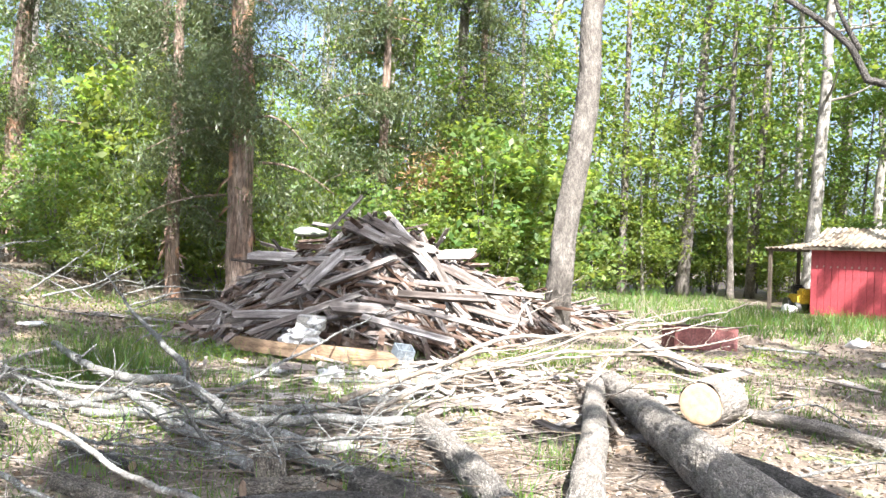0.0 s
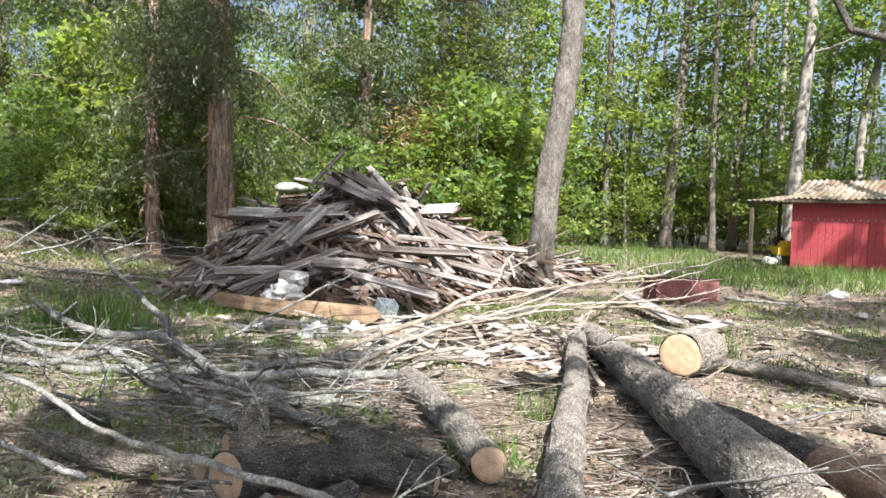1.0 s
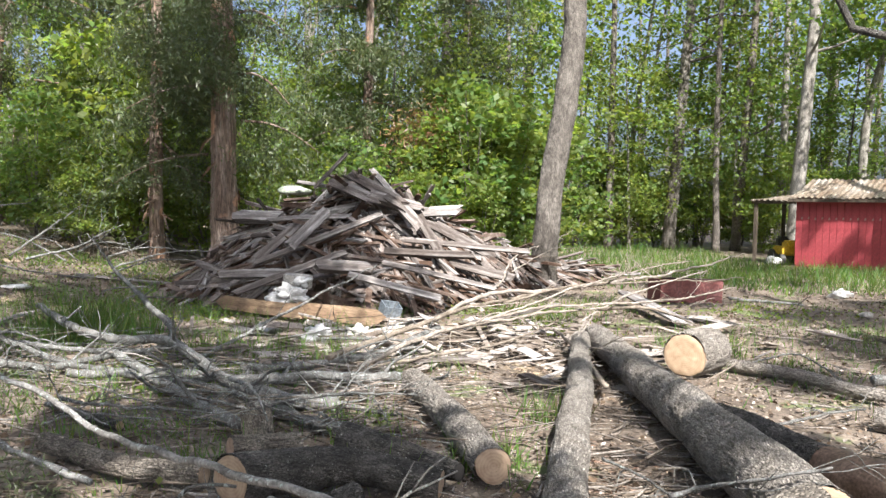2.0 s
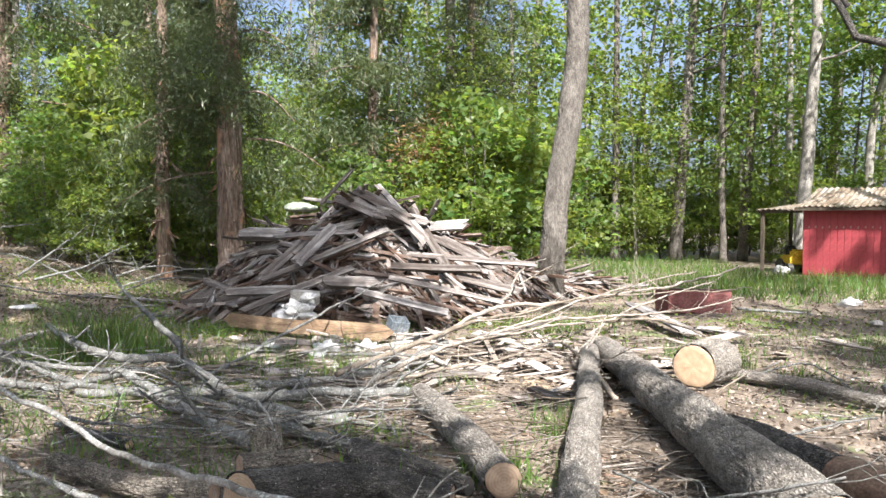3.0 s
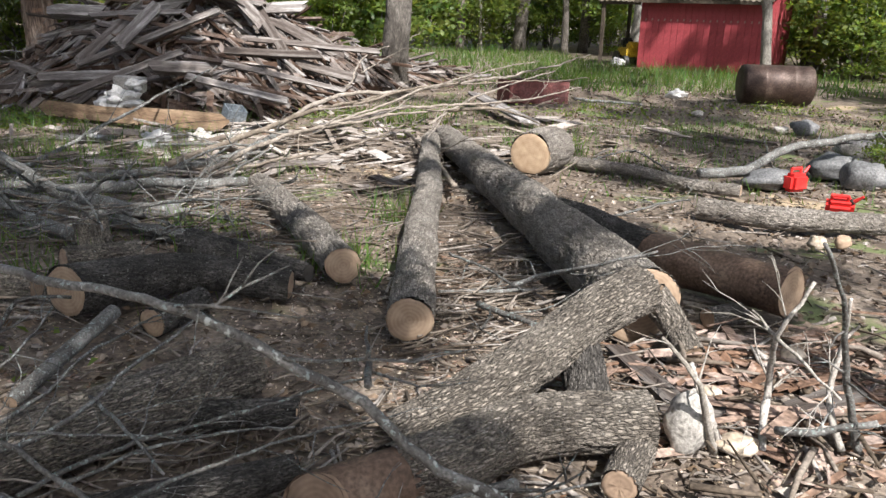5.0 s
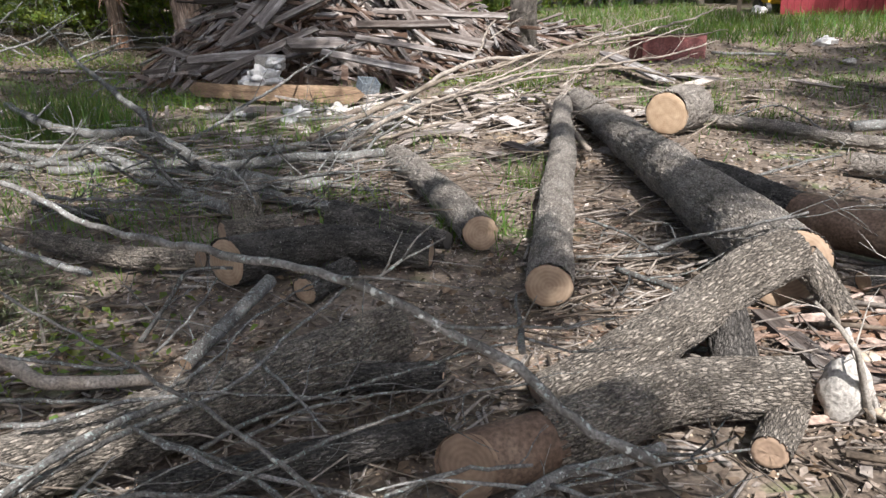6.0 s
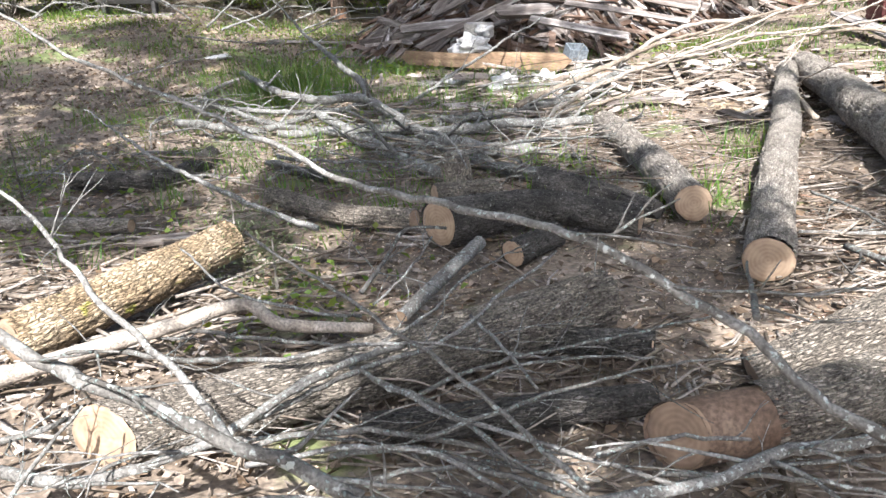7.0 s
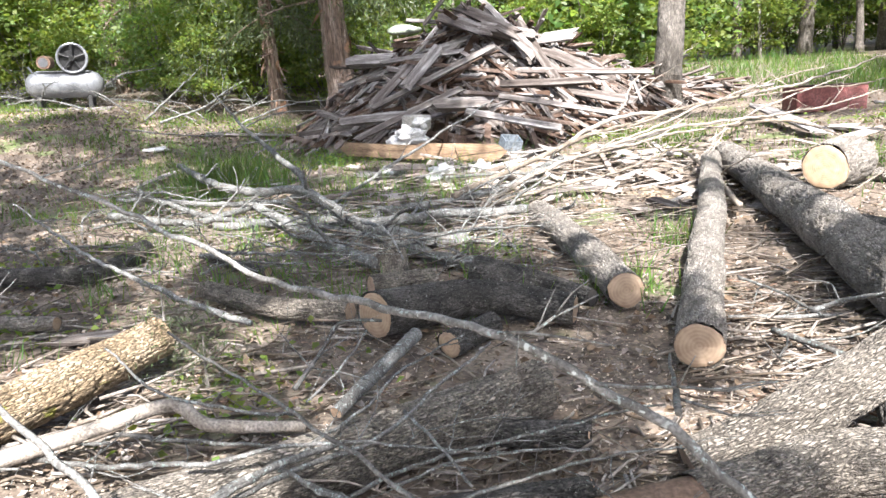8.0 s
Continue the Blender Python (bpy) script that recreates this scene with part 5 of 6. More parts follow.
fallen([(-2.46, 2.65, 0.08), (-2.2, 2.84, 0.12), (-1.87, 2.89, 0.1)], 0.0092, 0.0066, 3, 145, None, GREYB, 0.35)
fallen([(-2.01, 3.21, 0.4), (-1.63, 2.95, 0.3), (-1.3, 3.0, 0.2), (-1.15, 3.13, 0.1)], 0.0053, 0.0079, 2, 146, None, GREYB, 0.35)
# dead brush heaped at the foot of the cedars
br = np.random.default_rng(88)
for i in range(20):
    x, y = br.uniform(-12.5, -5.0), br.uniform(14.8, 17.5)
    z = float(rise(x, y))
    d = np.array([br.uniform(0.8, 2.2) * (1 if br.random() < 0.6 else -1), br.normal() * 0.5, br.uniform(0.1, 0.7)])
    p = np.array([x, y, z + 0.05])
    fallen([tuple(p), tuple(p + d * 0.5 + (0, 0, 0.15)), tuple(p + d)], br.uniform(0.014, 0.03), 0.007, 6, 500 + i, M_STICK, "dead grey branch in the brush under the cedars", 0.8, "fallen_branch", 0.5)
# upright dead stems by the bark scraps
fallen([(1.79, 2.51, 0.02), (1.89, 2.67, 0.2), (1.78, 2.51, 0.5), (1.86, 2.46, 0.7)], 0.016, 0.006, 3, 200, M_BLEACH, STEM, 0.25, "dead_sapling", 0.6)
fallen([(1.79, 2.53, 0.48), (1.78, 2.61, 0.5), (1.73, 2.6, 0.55)], 0.007, 0.004, 3, 201, M_BLEACH, STEM, 0.25, "dead_sapling", 0.6)
fallen([(1.79, 2.53, 0.48), (1.84, 2.4, 0.4), (1.88, 2.26, 0.35)], 0.007, 0.004, 3, 202, M_BLEACH, STEM, 0.25, "dead_sapling", 0.6)
fallen([(1.61, 2.53, 0.02), (1.48, 2.47, 0.3), (1.34, 2.51, 0.5)], 0.016, 0.006, 3, 203, M_BLEACH, STEM, 0.25, "dead_sapling", 0.6)
fallen([(1.66, 2.56, 0.02), (1.57, 2.57, 0.2), (1.52, 2.61, 0.35)], 0.014, 0.008, 3, 204, M_BLEACH, STEM, 0.25, "dead_sapling", 0.6)
fallen([(2.08, 2.46, 0.02), (2.07, 2.55, 0.2), (2.12, 2.6, 0.4), (2.08, 2.54, 0.6)], 0.014, 0.006, 3, 205, M_BLEACH, STEM, 0.25, "dead_sapling", 0.6)
fallen([(2.16, 2.45, 0.02), (2.07, 2.44, 0.3), (1.92, 2.35, 0.6), (1.72, 2.26, 0.9)], 0.016, 0.006, 3, 206, M_STICK, STEM, 0.25, "dead_sapling", 0.6)
fallen([(1.78, 2.43, 0.15), (1.86, 2.34, 0.2), (2.04, 2.26, 0.25)], 0.014, 0.012, 3, 207, M_STICK, STEM, 0.25, "dead_sapling", 0.6)

# tangled limbs of the felled crown between the heap and the near logs
br = np.random.default_rng(188)
for i in range(30):
    x, y = br.uniform(-5.2, -0.9), br.uniform(5.6, 9.6)
    a = -0.65 + br.normal() * 0.55
    ln = br.uniform(0.7, 2.0)
    z = float(rise(x, y)) + abs(br.normal()) * 0.1 + 0.03
    d = np.array([math.cos(a), math.sin(a), br.normal() * 0.06]) * ln
    p = np.array([x, y, z])
    fallen([tuple(p), tuple(p + d * 0.5 + (br.normal() * 0.08, br.normal() * 0.08, 0.05)), tuple(p + d)], br.uniform(0.008, 0.02), 0.005, 6, 560 + i, M_STICK, "grey lichen-spotted limb in the tangled brush", 0.5, "fallen_branch", 0.7)
# sticks strewn side by side before the stripped log
for i in range(16):
    x, y = br.uniform(-1.2, 0.1), br.uniform(1.55, 2.0)
    a = br.normal() * 0.22 - 0.05
    d = np.array([math.cos(a), math.sin(a), br.normal() * 0.05]) * br.uniform(0.6, 1.3)
    p = np.array([x, y, br.uniform(0.06, 0.26)])
    fallen([tuple(p), tuple(p + d * 0.5 + (0, br.normal() * 0.05, 0.03)), tuple(p + d)], br.uniform(0.006, 0.013), 0.004, 2, 600 + i, M_STICK, "lichen-grey stick lying among others before the logs", 0.3, "fallen_branch", 0.3)

# thin brush lying loosely over the near logs
rg = np.random.default_rng(61)
for i in range(3):
    a = np.array([rg.uniform(-1.7, -0.5), rg.uniform(1.75, 2.5), rg.uniform(0.12, 0.4)])
    d = np.array([rg.uniform(0.5, 1.2), rg.normal() * 0.25, rg.normal() * 0.1])
    mid = a + d * 0.5 + (0, 0, 0.06)
    fallen([tuple(a), tuple(mid), tuple(a + d)], rg.uniform(0.005, 0.009), 0.003, 4, 300 + i, None, "thin lichen-grey brush twig lying over logs", 0.3, "brush_branch", 0.3)

# ---- standing trees ----


def standing(name, label, pts, r0, r1, material, category="tree", limbs=(), crown=None, crown_mat=None, bark=0.012, seg=16, step=0.2, seed=0, coarse=4.0, group="", crown_name="crown"):
    """A standing tree: trunk, limbs and a crown of leaves."""
    base = empty(name, (pts[0][0], pts[0][1], float(rise(pts[0][0], pts[0][1])) - 0.05), label, category, group)
    me, Pn, R = trunk_mesh(pts, r0, r1, seg, step, bark, seed, coarse)
    hang("trunk", me, material, base)
    for q, a, b in limbs:
        n = 14
        hang("limb", tube_mesh("limb", [tube_arrays(line(q, n), np.linspace(a, b, n), 8, a * 0.06, 8, seed)]), material, base)
    if crown is not None:
        hang(crown_name, crown, crown_mat, base)
    return base


def shifted(V, at, s=1.0, turn=0.0):
    c, d = math.cos(turn), math.sin(turn)
    W = V * s
    out = W.copy()
    out[..., 0], out[..., 1] = W[..., 0] * c - W[..., 1] * d, W[..., 0] * d + W[..., 1] * c
    return out + np.array(at)


# the leaning oak beside the heap
OAK = [(2.27, 16.53, -0.05), (2.26, 16.0, 1.03), (2.35, 16.0, 2.15), (2.52, 16.0, 3.27), (2.72, 16.0, 4.94), (2.77, 16.0, 6.62), (3.4, 16.2, 9.5), (3.8, 16.4, 14)]
oc, _ = crown_arrays(19, 4.0, 12.0, 50, 120, 0.14, 5)
standing("oak_tree", "tall leaning oak with grey furrowed bark, beside the heap", OAK, 0.26, 0.14, M_OAK, bark=0.022, seg=64, step=0.04, seed=31, coarse=8.0, crown=quads("crown", shifted(oc, (3.2, 16.2, 0))), crown_mat=M_LEAF)
# shaggy cedars
CED = [(-4.15, 16.6, 0.57), (-4.22, 16.6, 1.5), (-4.25, 16.6, 3.12), (-4.25, 16.6, 4.85), (-4.29, 16.6, 6.59), (-4.1, 16.6, 10.5)]
cc, arms = conifer_arrays(12, 3.0, 2.3, 80, 6)
standing("cedar_tree", "tall cedar with red-brown peeling bark and drooping needles", CED, 0.27, 0.16, M_CEDAR, bark=0.03, seg=36, step=0.06, seed=33, coarse=3.0, limbs=[(shifted(a[::4], (-4.15, 16.6, 0)), 0.03, 0.008) for a in arms[:24]], crown=quads("needles", shifted(cc, (-4.15, 16.6, 0))), crown_mat=M_NEEDLE, crown_name="needles")
C2 = [(-6.12, 18.18, 0.27), (-6.05, 17.9, 1.44), (-6.05, 17.9, 2.94), (-6.02, 17.9, 5.06), (-6.0, 17.9, 6.93), (-5.6, 17.9, 9.0)]
cc, arms = conifer_arrays(10, 2.4, 2.0, 64, 8)
standing("cedar_tree", "slender cedar with shredded red bark strips and sparse needles", C2, 0.15, 0.08, M_CEDAR, bark=0.035, seg=28, step=0.05, seed=35, coarse=3.5, limbs=[(shifted(a[::4], (-5.75, 17.9, 0)), 0.025, 0.006) for a in arms[:24]], crown=quads("needles", shifted(cc, (-5.75, 17.9, 0))), crown_mat=M_NEEDLE, crown_name="needles")
for tr, rr_, zz in ((CED, 0.29, 3.2), (C2, 0.16, 4.0)):
    q = np.random.default_rng(int(zz * 10))
    nb = 70
    h = q.uniform(0.5, zz, nb)
    a = q.uniform(0, 6.28, nb)
    cpos = np.stack([np.interp(h, [p[2] for p in tr], [p[0] for p in tr]) + np.cos(a) * rr_ * 0.95, np.interp(h, [p[2] for p in tr], [p[1] for p in tr]) + np.sin(a) * rr_ * 0.95, h], 1)
    hang("peeling_bark", quads("peeling_bark", leaf_quads(cpos, 0.38, q, 0.0, 0.12, 2.2)), M_STRIP, [o for o in bpy.data.objects if o.name.startswith("cedar_tree")][0 if tr is CED else 1], "shredded reddish bark strips")
C3 = [(-11.22, 21.0, 0.69), (-11.32, 21.0, 2.89), (-11.18, 21.0, 5.53), (-11.03, 21.0, 7.73), (-10.4, 21, 11)]
cc, arms = conifer_arrays(12, 3.0, 2.4, 70, 9)
standing("cedar_tree", "old cedar with a dark trunk and drooping boughs", C3, 0.26, 0.15, M_CEDAR, bark=0.02, seg=24, step=0.1, seed=36, limbs=[(shifted(a[::4], (-10.6, 21, 0)), 0.03, 0.008) for a in arms[:20]], crown=quads("needles", shifted(cc, (-10.6, 21, 0))), crown_mat=M_NEEDLE, crown_name="needles")
for at_, sc_, sd_ in (((-8.3, 23, 0.4), 1.0, 11), ((-2.0, 23.5, 0), 1.05, 12), ((0.9, 26.5, 0), 1.15, 14), ((-13.5, 19, 0.9), 0.95, 16)):
    cc, arms = conifer_arrays(12, 2.8, 2.0, 58, sd_, 0.2)
    standing("cedar_tree", "dark cedar with drooping feathery boughs in the wood", [(at_[0], at_[1], at_[2] - 0.1), (at_[0] + 0.1, at_[1], 5), (at_[0] + 0.2, at_[1], 12)], 0.17 * sc_, 0.07, M_CEDAR, bark=0.015, seg=16, step=0.2, seed=sd_, limbs=[(shifted(a[::4], at_), 0.03, 0.008) for a in arms[:16]], crown=quads("needles", shifted(cc, at_, sc_)), crown_mat=M_NEEDLE, crown_name="needles", group="cedars in the wood")

# broad-leaved trees of the wood, a few crowns shared among many
CROWNS = []
for i in range(5):
    V, C = crown_arrays(15.5, 3.4, 3.2, 54, 40, 0.2, 60 + i, 0.45)
    me = quads("crown", V)
    me.materials.append(M_LEAF if i % 3 else M_LIME)
    CROWNS.append((me, C))
SAPS = []
for i in range(5):
    V, C = crown_arrays(3.6, 1.25, 0.3, 44, 56, 0.145, 80 + i, 0.28)
    me = quads("foliage", V)
    me.materials.append(M_LIME if i != 2 else M_LEAF)
    SAPS.append((me, C))


def wood_tree(pts, r0, r1, material, k, s=1.0, label="slender forest tree with a leafy crown", seed=0, limbs=True, up=0.0):
    rg = np.random.default_rng(seed + 500)
    top = pts[-1]
    me, C = CROWNS[k if k == 5 else k % 5]
    b = pts[0]
    base = empty("forest_tree", (b[0], b[1], float(rise(b[0], b[1])) - 0.05), label, "tree", "trees of the wood")
    tm, Pn, R = trunk_mesh(pts, r0, r1, 12, 0.3, 0.01, seed, 4.0, 0.25)
    hang("trunk", tm, material, base)
    turn = rg.uniform(0, 6.28)
    cx = Vector((float(np.mean(Pn[len(Pn) // 2:, 0])), float(np.mean(Pn[len(Pn) // 2:, 1])), b[2] + up))
    m = Matrix.Translation(cx) @ Matrix.Rotation(turn, 4, "Z") @ Matrix.Diagonal((s, s, s, 1))
    hang("crown", me, M_LEAF, base, "", m)
    if limbs:
        for c in C[rg.choice(len(C), 9, replace=False)]:
            e = m @ Vector(c)
            i = int(np.argmin(np.abs(Pn[:, 2] - (e.z - 0.8))))
            p = Pn[i]
            mid = (np.array(p) + np.array(e)) / 2 + (0, 0, -0.15)
            hang("limb", tube_mesh("limb", [tube_arrays(line([tuple(p), tuple(mid), tuple(e)], 8), np.linspace(R[i] * 0.35, 0.012, 8), 6)]), material, base)
    return base


V, C = crown_arrays(15.5, 3.7, 5.5, 38, 150, 0.19, 70, 0.4)
thin = quads("crown", V)
thin.materials.append(M_LEAF)
CROWNS.append((thin, C))
def edge_tree(k, pts, r, mt, lb):
    pts = [(p[0], p[1], p[2] if i else float(rise(p[0], p[1])) - 0.05) for i, p in enumerate(pts)]
    wood_tree(pts, r, r * 0.45, mt, k, 0.95 + 0.12 * ((k * 7) % 3), lb, k, True, 4.0 if "shed" in lb else 1.6)


edge_tree(0, [(9.8, 33.65, -0.05), (9.8, 32.6, 4.44), (10.03, 32.6, 8.08), (10.36, 32.6, 11.94), (11.2, 32.6, 16)], 0.27, M_TRUNK, "straight dark-barked tree behind the grass")
edge_tree(1, [(12.4, 33.09, -0.05), (12.35, 32.0, 6.25), (12.73, 32.0, 11.83), (14, 32, 16)], 0.2, M_TRUNK, "tall dark tree at the wood's edge")
edge_tree(2, [(12.71, 28.5, 0.44), (12.87, 28.5, 2.83), (13.17, 28.5, 7.8), (13.31, 28.5, 10.77), (14.6, 28.5, 15)], 0.26, M_PALE, "tall pale-barked tree behind the shed")
edge_tree(3, [(13.19, 20.8, 0.03), (13.01, 20.8, 1.62), (12.87, 20.8, 3.09), (13.4, 20.8, 9), (13.5, 20.8, 14)], 0.14, M_PALE, "slim pale tree standing before the shed")
edge_tree(4, [(16.14, 22.97, -0.03), (15.5, 22.0, 1.34), (15.61, 22.0, 2.61), (17.2, 22, 9), (17.6, 22, 14)], 0.18, M_PALE, "leaning pale tree beside the shed")
edge_tree(5, [(17.39, 33.0, 0.34), (17.58, 33.0, 5.4), (18.3, 33, 9), (18.6, 33, 15)], 0.2, M_PALE, "pale-barked tree in the wood")
edge_tree(6, [(0.5, 27.0, 1.08), (0.4, 27.0, 6.16), (0.43, 27.0, 9.92), (1.1, 27, 15)], 0.24, M_TRUNK, "dark pine-like trunk behind the heap")
edge_tree(7, [(3.94, 36.0, 0.75), (4.2, 36.0, 8.29), (4.58, 36.0, 12.06), (6, 36, 16)], 0.25, M_PALE, "pale leaning tree deep in the wood")
edge_tree(8, [(9.17, 38.0, 1.13), (9.34, 38.0, 5.63), (10.2, 38, 12)], 0.15, M_PALE, "thin pale trunk in the wood")
edge_tree(9, [(10.28, 40.0, 1.4), (10.3, 40.0, 5.3), (11.3, 40, 12)], 0.13, M_PALE, "thin pale trunk in the wood")
edge_tree(10, [(-14.73, 34.0, 1.41), (-14.75, 34.0, 4.97), (-14.2, 34, 12)], 0.18, M_PALE, "thin pale trunk in the wood")
edge_tree(11, [(-13.79, 33.0, 1.43), (-13.83, 33.0, 5.57), (-13, 33, 12)], 0.16, M_PALE, "thin pale trunk in the wood")
edge_tree(12, [(-12.41, 33.0, 1.47), (-12.44, 33.0, 4.47), (-12, 33, 12)], 0.14, M_PALE, "thin pale trunk in the wood")
edge_tree(13, [(-2.44, 34.0, 0.85), (-2.53, 34.0, 7.24), (-2, 34, 14)], 0.18, M_TRUNK, "dark slender trunk in the wood")
edge_tree(14, [(12.24, 35.0, 0.56), (12.41, 35.0, 6.65), (13.2, 35, 14)], 0.12, M_TRUNK, "thin dark trunk in the wood")
edge_tree(15, [(12.03, 37.0, 0.72), (12.01, 37.0, 6.91), (12.6, 37, 14)], 0.11, M_TRUNK, "thin dark trunk in the wood")
rg = np.random.default_rng(77)
for i in range(26):
    a = radians(-46 + 100 * (i + rg.random()) / 26)
    d = rg.uniform(31, 47)
    x, y = d * math.sin(a), d * math.cos(a)
    if y < 24:
        y = 24 + rg.uniform(0, 6)
    z = float(rise(x, y)) - 0.05
    l = rg.normal(size=2) * 0.5
    wood_tree([(x, y, z), (x + l[0] * 0.4, y, z + 5), (x + l[0], y + l[1], z + 14 + rg.uniform(0, 3))], rg.uniform(0.1, 0.22), 0.06, M_PALE if rg.random() < 0.35 else M_TRUNK, i, rg.uniform(0.85, 1.2), seed=40 + i, limbs=i % 2 == 0)


def sapling(x, y, s, k, label="leafy green understory sapling", name="sapling"):
    z = float(rise(x, y)) - 0.03
    me, C = SAPS[k % 5]
    base = empty(name, (x, y, z), label, "bush", "understory bushes")
    m = Matrix.Translation((x, y, z)) @ Matrix.Rotation(k * 1.7, 4, "Z") @ Matrix.Diagonal((s, s, s, 1))
    hang("foliage", me, M_LIME, base, "", m)
    for c in C[::8]:
        e = m @ Vector(c)
        hang("stem", tube_mesh("stem", [tube_arrays(line([(x, y, z), ((x + e.x) / 2, (y + e.y) / 2, z + (e.z - z) * 0.6), tuple(e)], 6), np.linspace(0.022 * s, 0.006, 6), 5)]), M_TRUNK, base)


for i in range(95):
    a = radians(-47 + 104 * (i + rg.random()) / 95)
    d = rg.uniform(21.5, 36) if a < radians(5) else rg.uniform(33.5, 42)
    if a > radians(31):
        d = rg.uniform(26, 36)
    sapling(d * math.sin(a), d * math.cos(a), rg.uniform(0.7, 1.7) if a < radians(5) else rg.uniform(0.55, 1.25), i)
for i, (x, y, s) in enumerate([(1.0, 20.2, 1.3), (0.1, 20.8, 1.1), (1.7, 21.5, 1.25), (2.6, 22.3, 1.35), (0.6, 20.6, 0.9), (3.4, 23.5, 1.2), (-0.3, 19.6, 0.7), (1.2, 19.4, 0.6), (-5.5, 20.0, 0.8), (-7.0, 19.5, 0.8), (-9.0, 18.6, 0.9), (-11.6, 17.6, 0.9), (-12.8, 16.0, 0.8), (-8.1, 18.2, 0.6), (-3.0, 18.6, 0.8), (-2.0, 19.5, 0.9), (15.5, 20.0, 0.8), (16.6, 18.6, 0.9), (12.6, 13.6, 0.8), (13.4, 15.4, 0.9), (11.6, 11.4, 0.7), (17.0, 22.0, 1.1), (-7.2, 16.6, 0.5), (-10.6, 17.3, 0.5)]):
    sapling(x, y, s, i + 2, "sunlit yellow-green bush beside the clearing")
sapling((13.52, 24.64, -0.0)[0], (13.52, 24.64, -0.0)[1], 0.3, 1, "small vine bush growing against the shed")
sapling((5.95, 7.11, -0.0)[0] + 0.1, (5.95, 7.11, -0.0)[1], 0.22, 3, "low green bush at the clearing's edge")
for i, (at_, h_) in enumerate((((-4.74, 5.51, -0.0), 0.55), ((-5.78, 6.1, -0.0), 0.6), ((-2.15, 4.0, -0.0), 0.4), ((-1.76, 3.61, -0.0), 0.3), ((7.75, 9.26, -0.0), 0.9))):
    cc, arms = conifer_arrays(h_, h_ * 0.55, 0.04, 16, 900 + i, 0.05)
    cc = np.concatenate([cc[::7]])
    sd = empty("cedar_seedling", at_, "small dark green cedar seedling growing by the logs", "seedling", "cedar seedlings")
    c0 = cc[:, :1]
    hang("needles", quads("needles", shifted((cc - c0) * 0.8 + c0 * (0.75, 0.75, 0.9) + (0, 0, 0.08), at_)), M_NEEDLE, sd)
    hang("stem", tube_mesh("stem", [tube_arrays(line([(at_[0], at_[1], at_[2] - 0.03), (at_[0] + 0.02, at_[1], at_[2] + h_)], 6), np.linspace(0.012, 0.004, 6), 6)]), M_TRUNK, sd)
# slim young trees, leafy from the ground up, that fill the wood
YOUNG = []
for i in range(4):
    V, C = crown_arrays(8.5, 1.9, 0.6, 80, 50, 0.15, 130 + i, 0.34)
    me = quads("crown", V)
    me.materials.append(M_LIME if i % 2 else M_LEAF)
    YOUNG.append((me, C))
yr = np.random.default_rng(137)
for i in range(34):
    a = radians(-44 + 92 * (i + yr.random()) / 34)
    d = yr.uniform(33, 44) if a > radians(6) else yr.uniform(25, 40)
    x, y, sc = d * math.sin(a), d * math.cos(a), yr.uniform(0.7, 1.25)
    z = float(rise(x, y)) - 0.05
    base = empty("young_tree", (x, y, z), "slim young tree with bright green leaves down to the ground", "tree", "young trees of the wood")
    lean = yr.normal() * 0.4
    tm, Pn, R = trunk_mesh([(x, y, z), (x + lean * 0.4, y, z + 4 * sc), (x + lean, y, z + 8.4 * sc)], 0.07 * sc, 0.02, 9, 0.4, 0.006, 600 + i)
    hang("trunk", tm, M_PALE if yr.random() < 0.4 else M_TRUNK, base)
    hang("crown", YOUNG[i % 4][0], M_LEAF, base, "", Matrix.Translation((x, y, z)) @ Matrix.Rotation(yr.uniform(0, 6.28), 4, "Z") @ Matrix.Diagonal((sc, sc, sc, 1)))
# dead brown cedar bough
dv = np.random.default_rng(5).normal(size=(1500, 3)) * (0.55, 0.4, 0.45) + (-0.11, 21.0, 3.31)
dead = empty("dead_shrub", (dv[:, 0].mean(), dv[:, 1].mean(), 0), "brown dead shrub among green bushes", "shrub")
hang("dead_needles", quads("dead_needles", leaf_quads(dv, 0.16, np.random.default_rng(6), 0.2, 0.2, 0.4)), M_DEAD, dead)
hang("stem", tube_mesh("stem", [tube_arrays(line([(dv[:, 0].mean(), dv[:, 1].mean(), -0.05), (dv[:, 0].mean() + 0.1, dv[:, 1].mean(), 3.3)], 10), np.linspace(0.05, 0.015, 10), 7)]), M_TRUNK, dead)

# far woods all round, and the unseen trees added on the sunny side for shade
rg = np.random.default_rng(91)
n = 210
a = rg.uniform(0, 2 * np.pi, n)
d = rg.uniform(44, 62, n)
d[np.cos(a) < 0.55] = rg.uniform(34, 55, int((np.cos(a) < 0.55).sum()))
cs = np.repeat(np.stack([d * np.sin(a), d * np.cos(a) + 4, np.zeros(n)], 1), 15, 0)
cs[:, 2] = rg.uniform(0.8, 15, len(cs))
cs[:, :2] += rg.normal(size=(len(cs), 2)) * 2.0
C = np.repeat(cs, 16, 0) + rg.normal(size=(len(cs) * 16, 3)) * (1.2, 1.2, 0.6)
tagged(hang("far_woods", quads("far_woods", leaf_quads(C, 0.42, rg, 0.4, 0.6)), M_LEAF), "dense green woodland foliage in the distance", "woods", kind="stuff")
tb = []
for i in range(n):
    x, y = d[i] * math.sin(a[i]), d[i] * math.cos(a[i]) + 4
    tb.append(tube_arrays(line([(x, y, -0.3), (x + rg.normal() * 0.4, y, 8), (x + rg.normal() * 0.8, y, 17)], 6), np.linspace(rg.uniform(0.12, 0.26), 0.06, 6), 7))
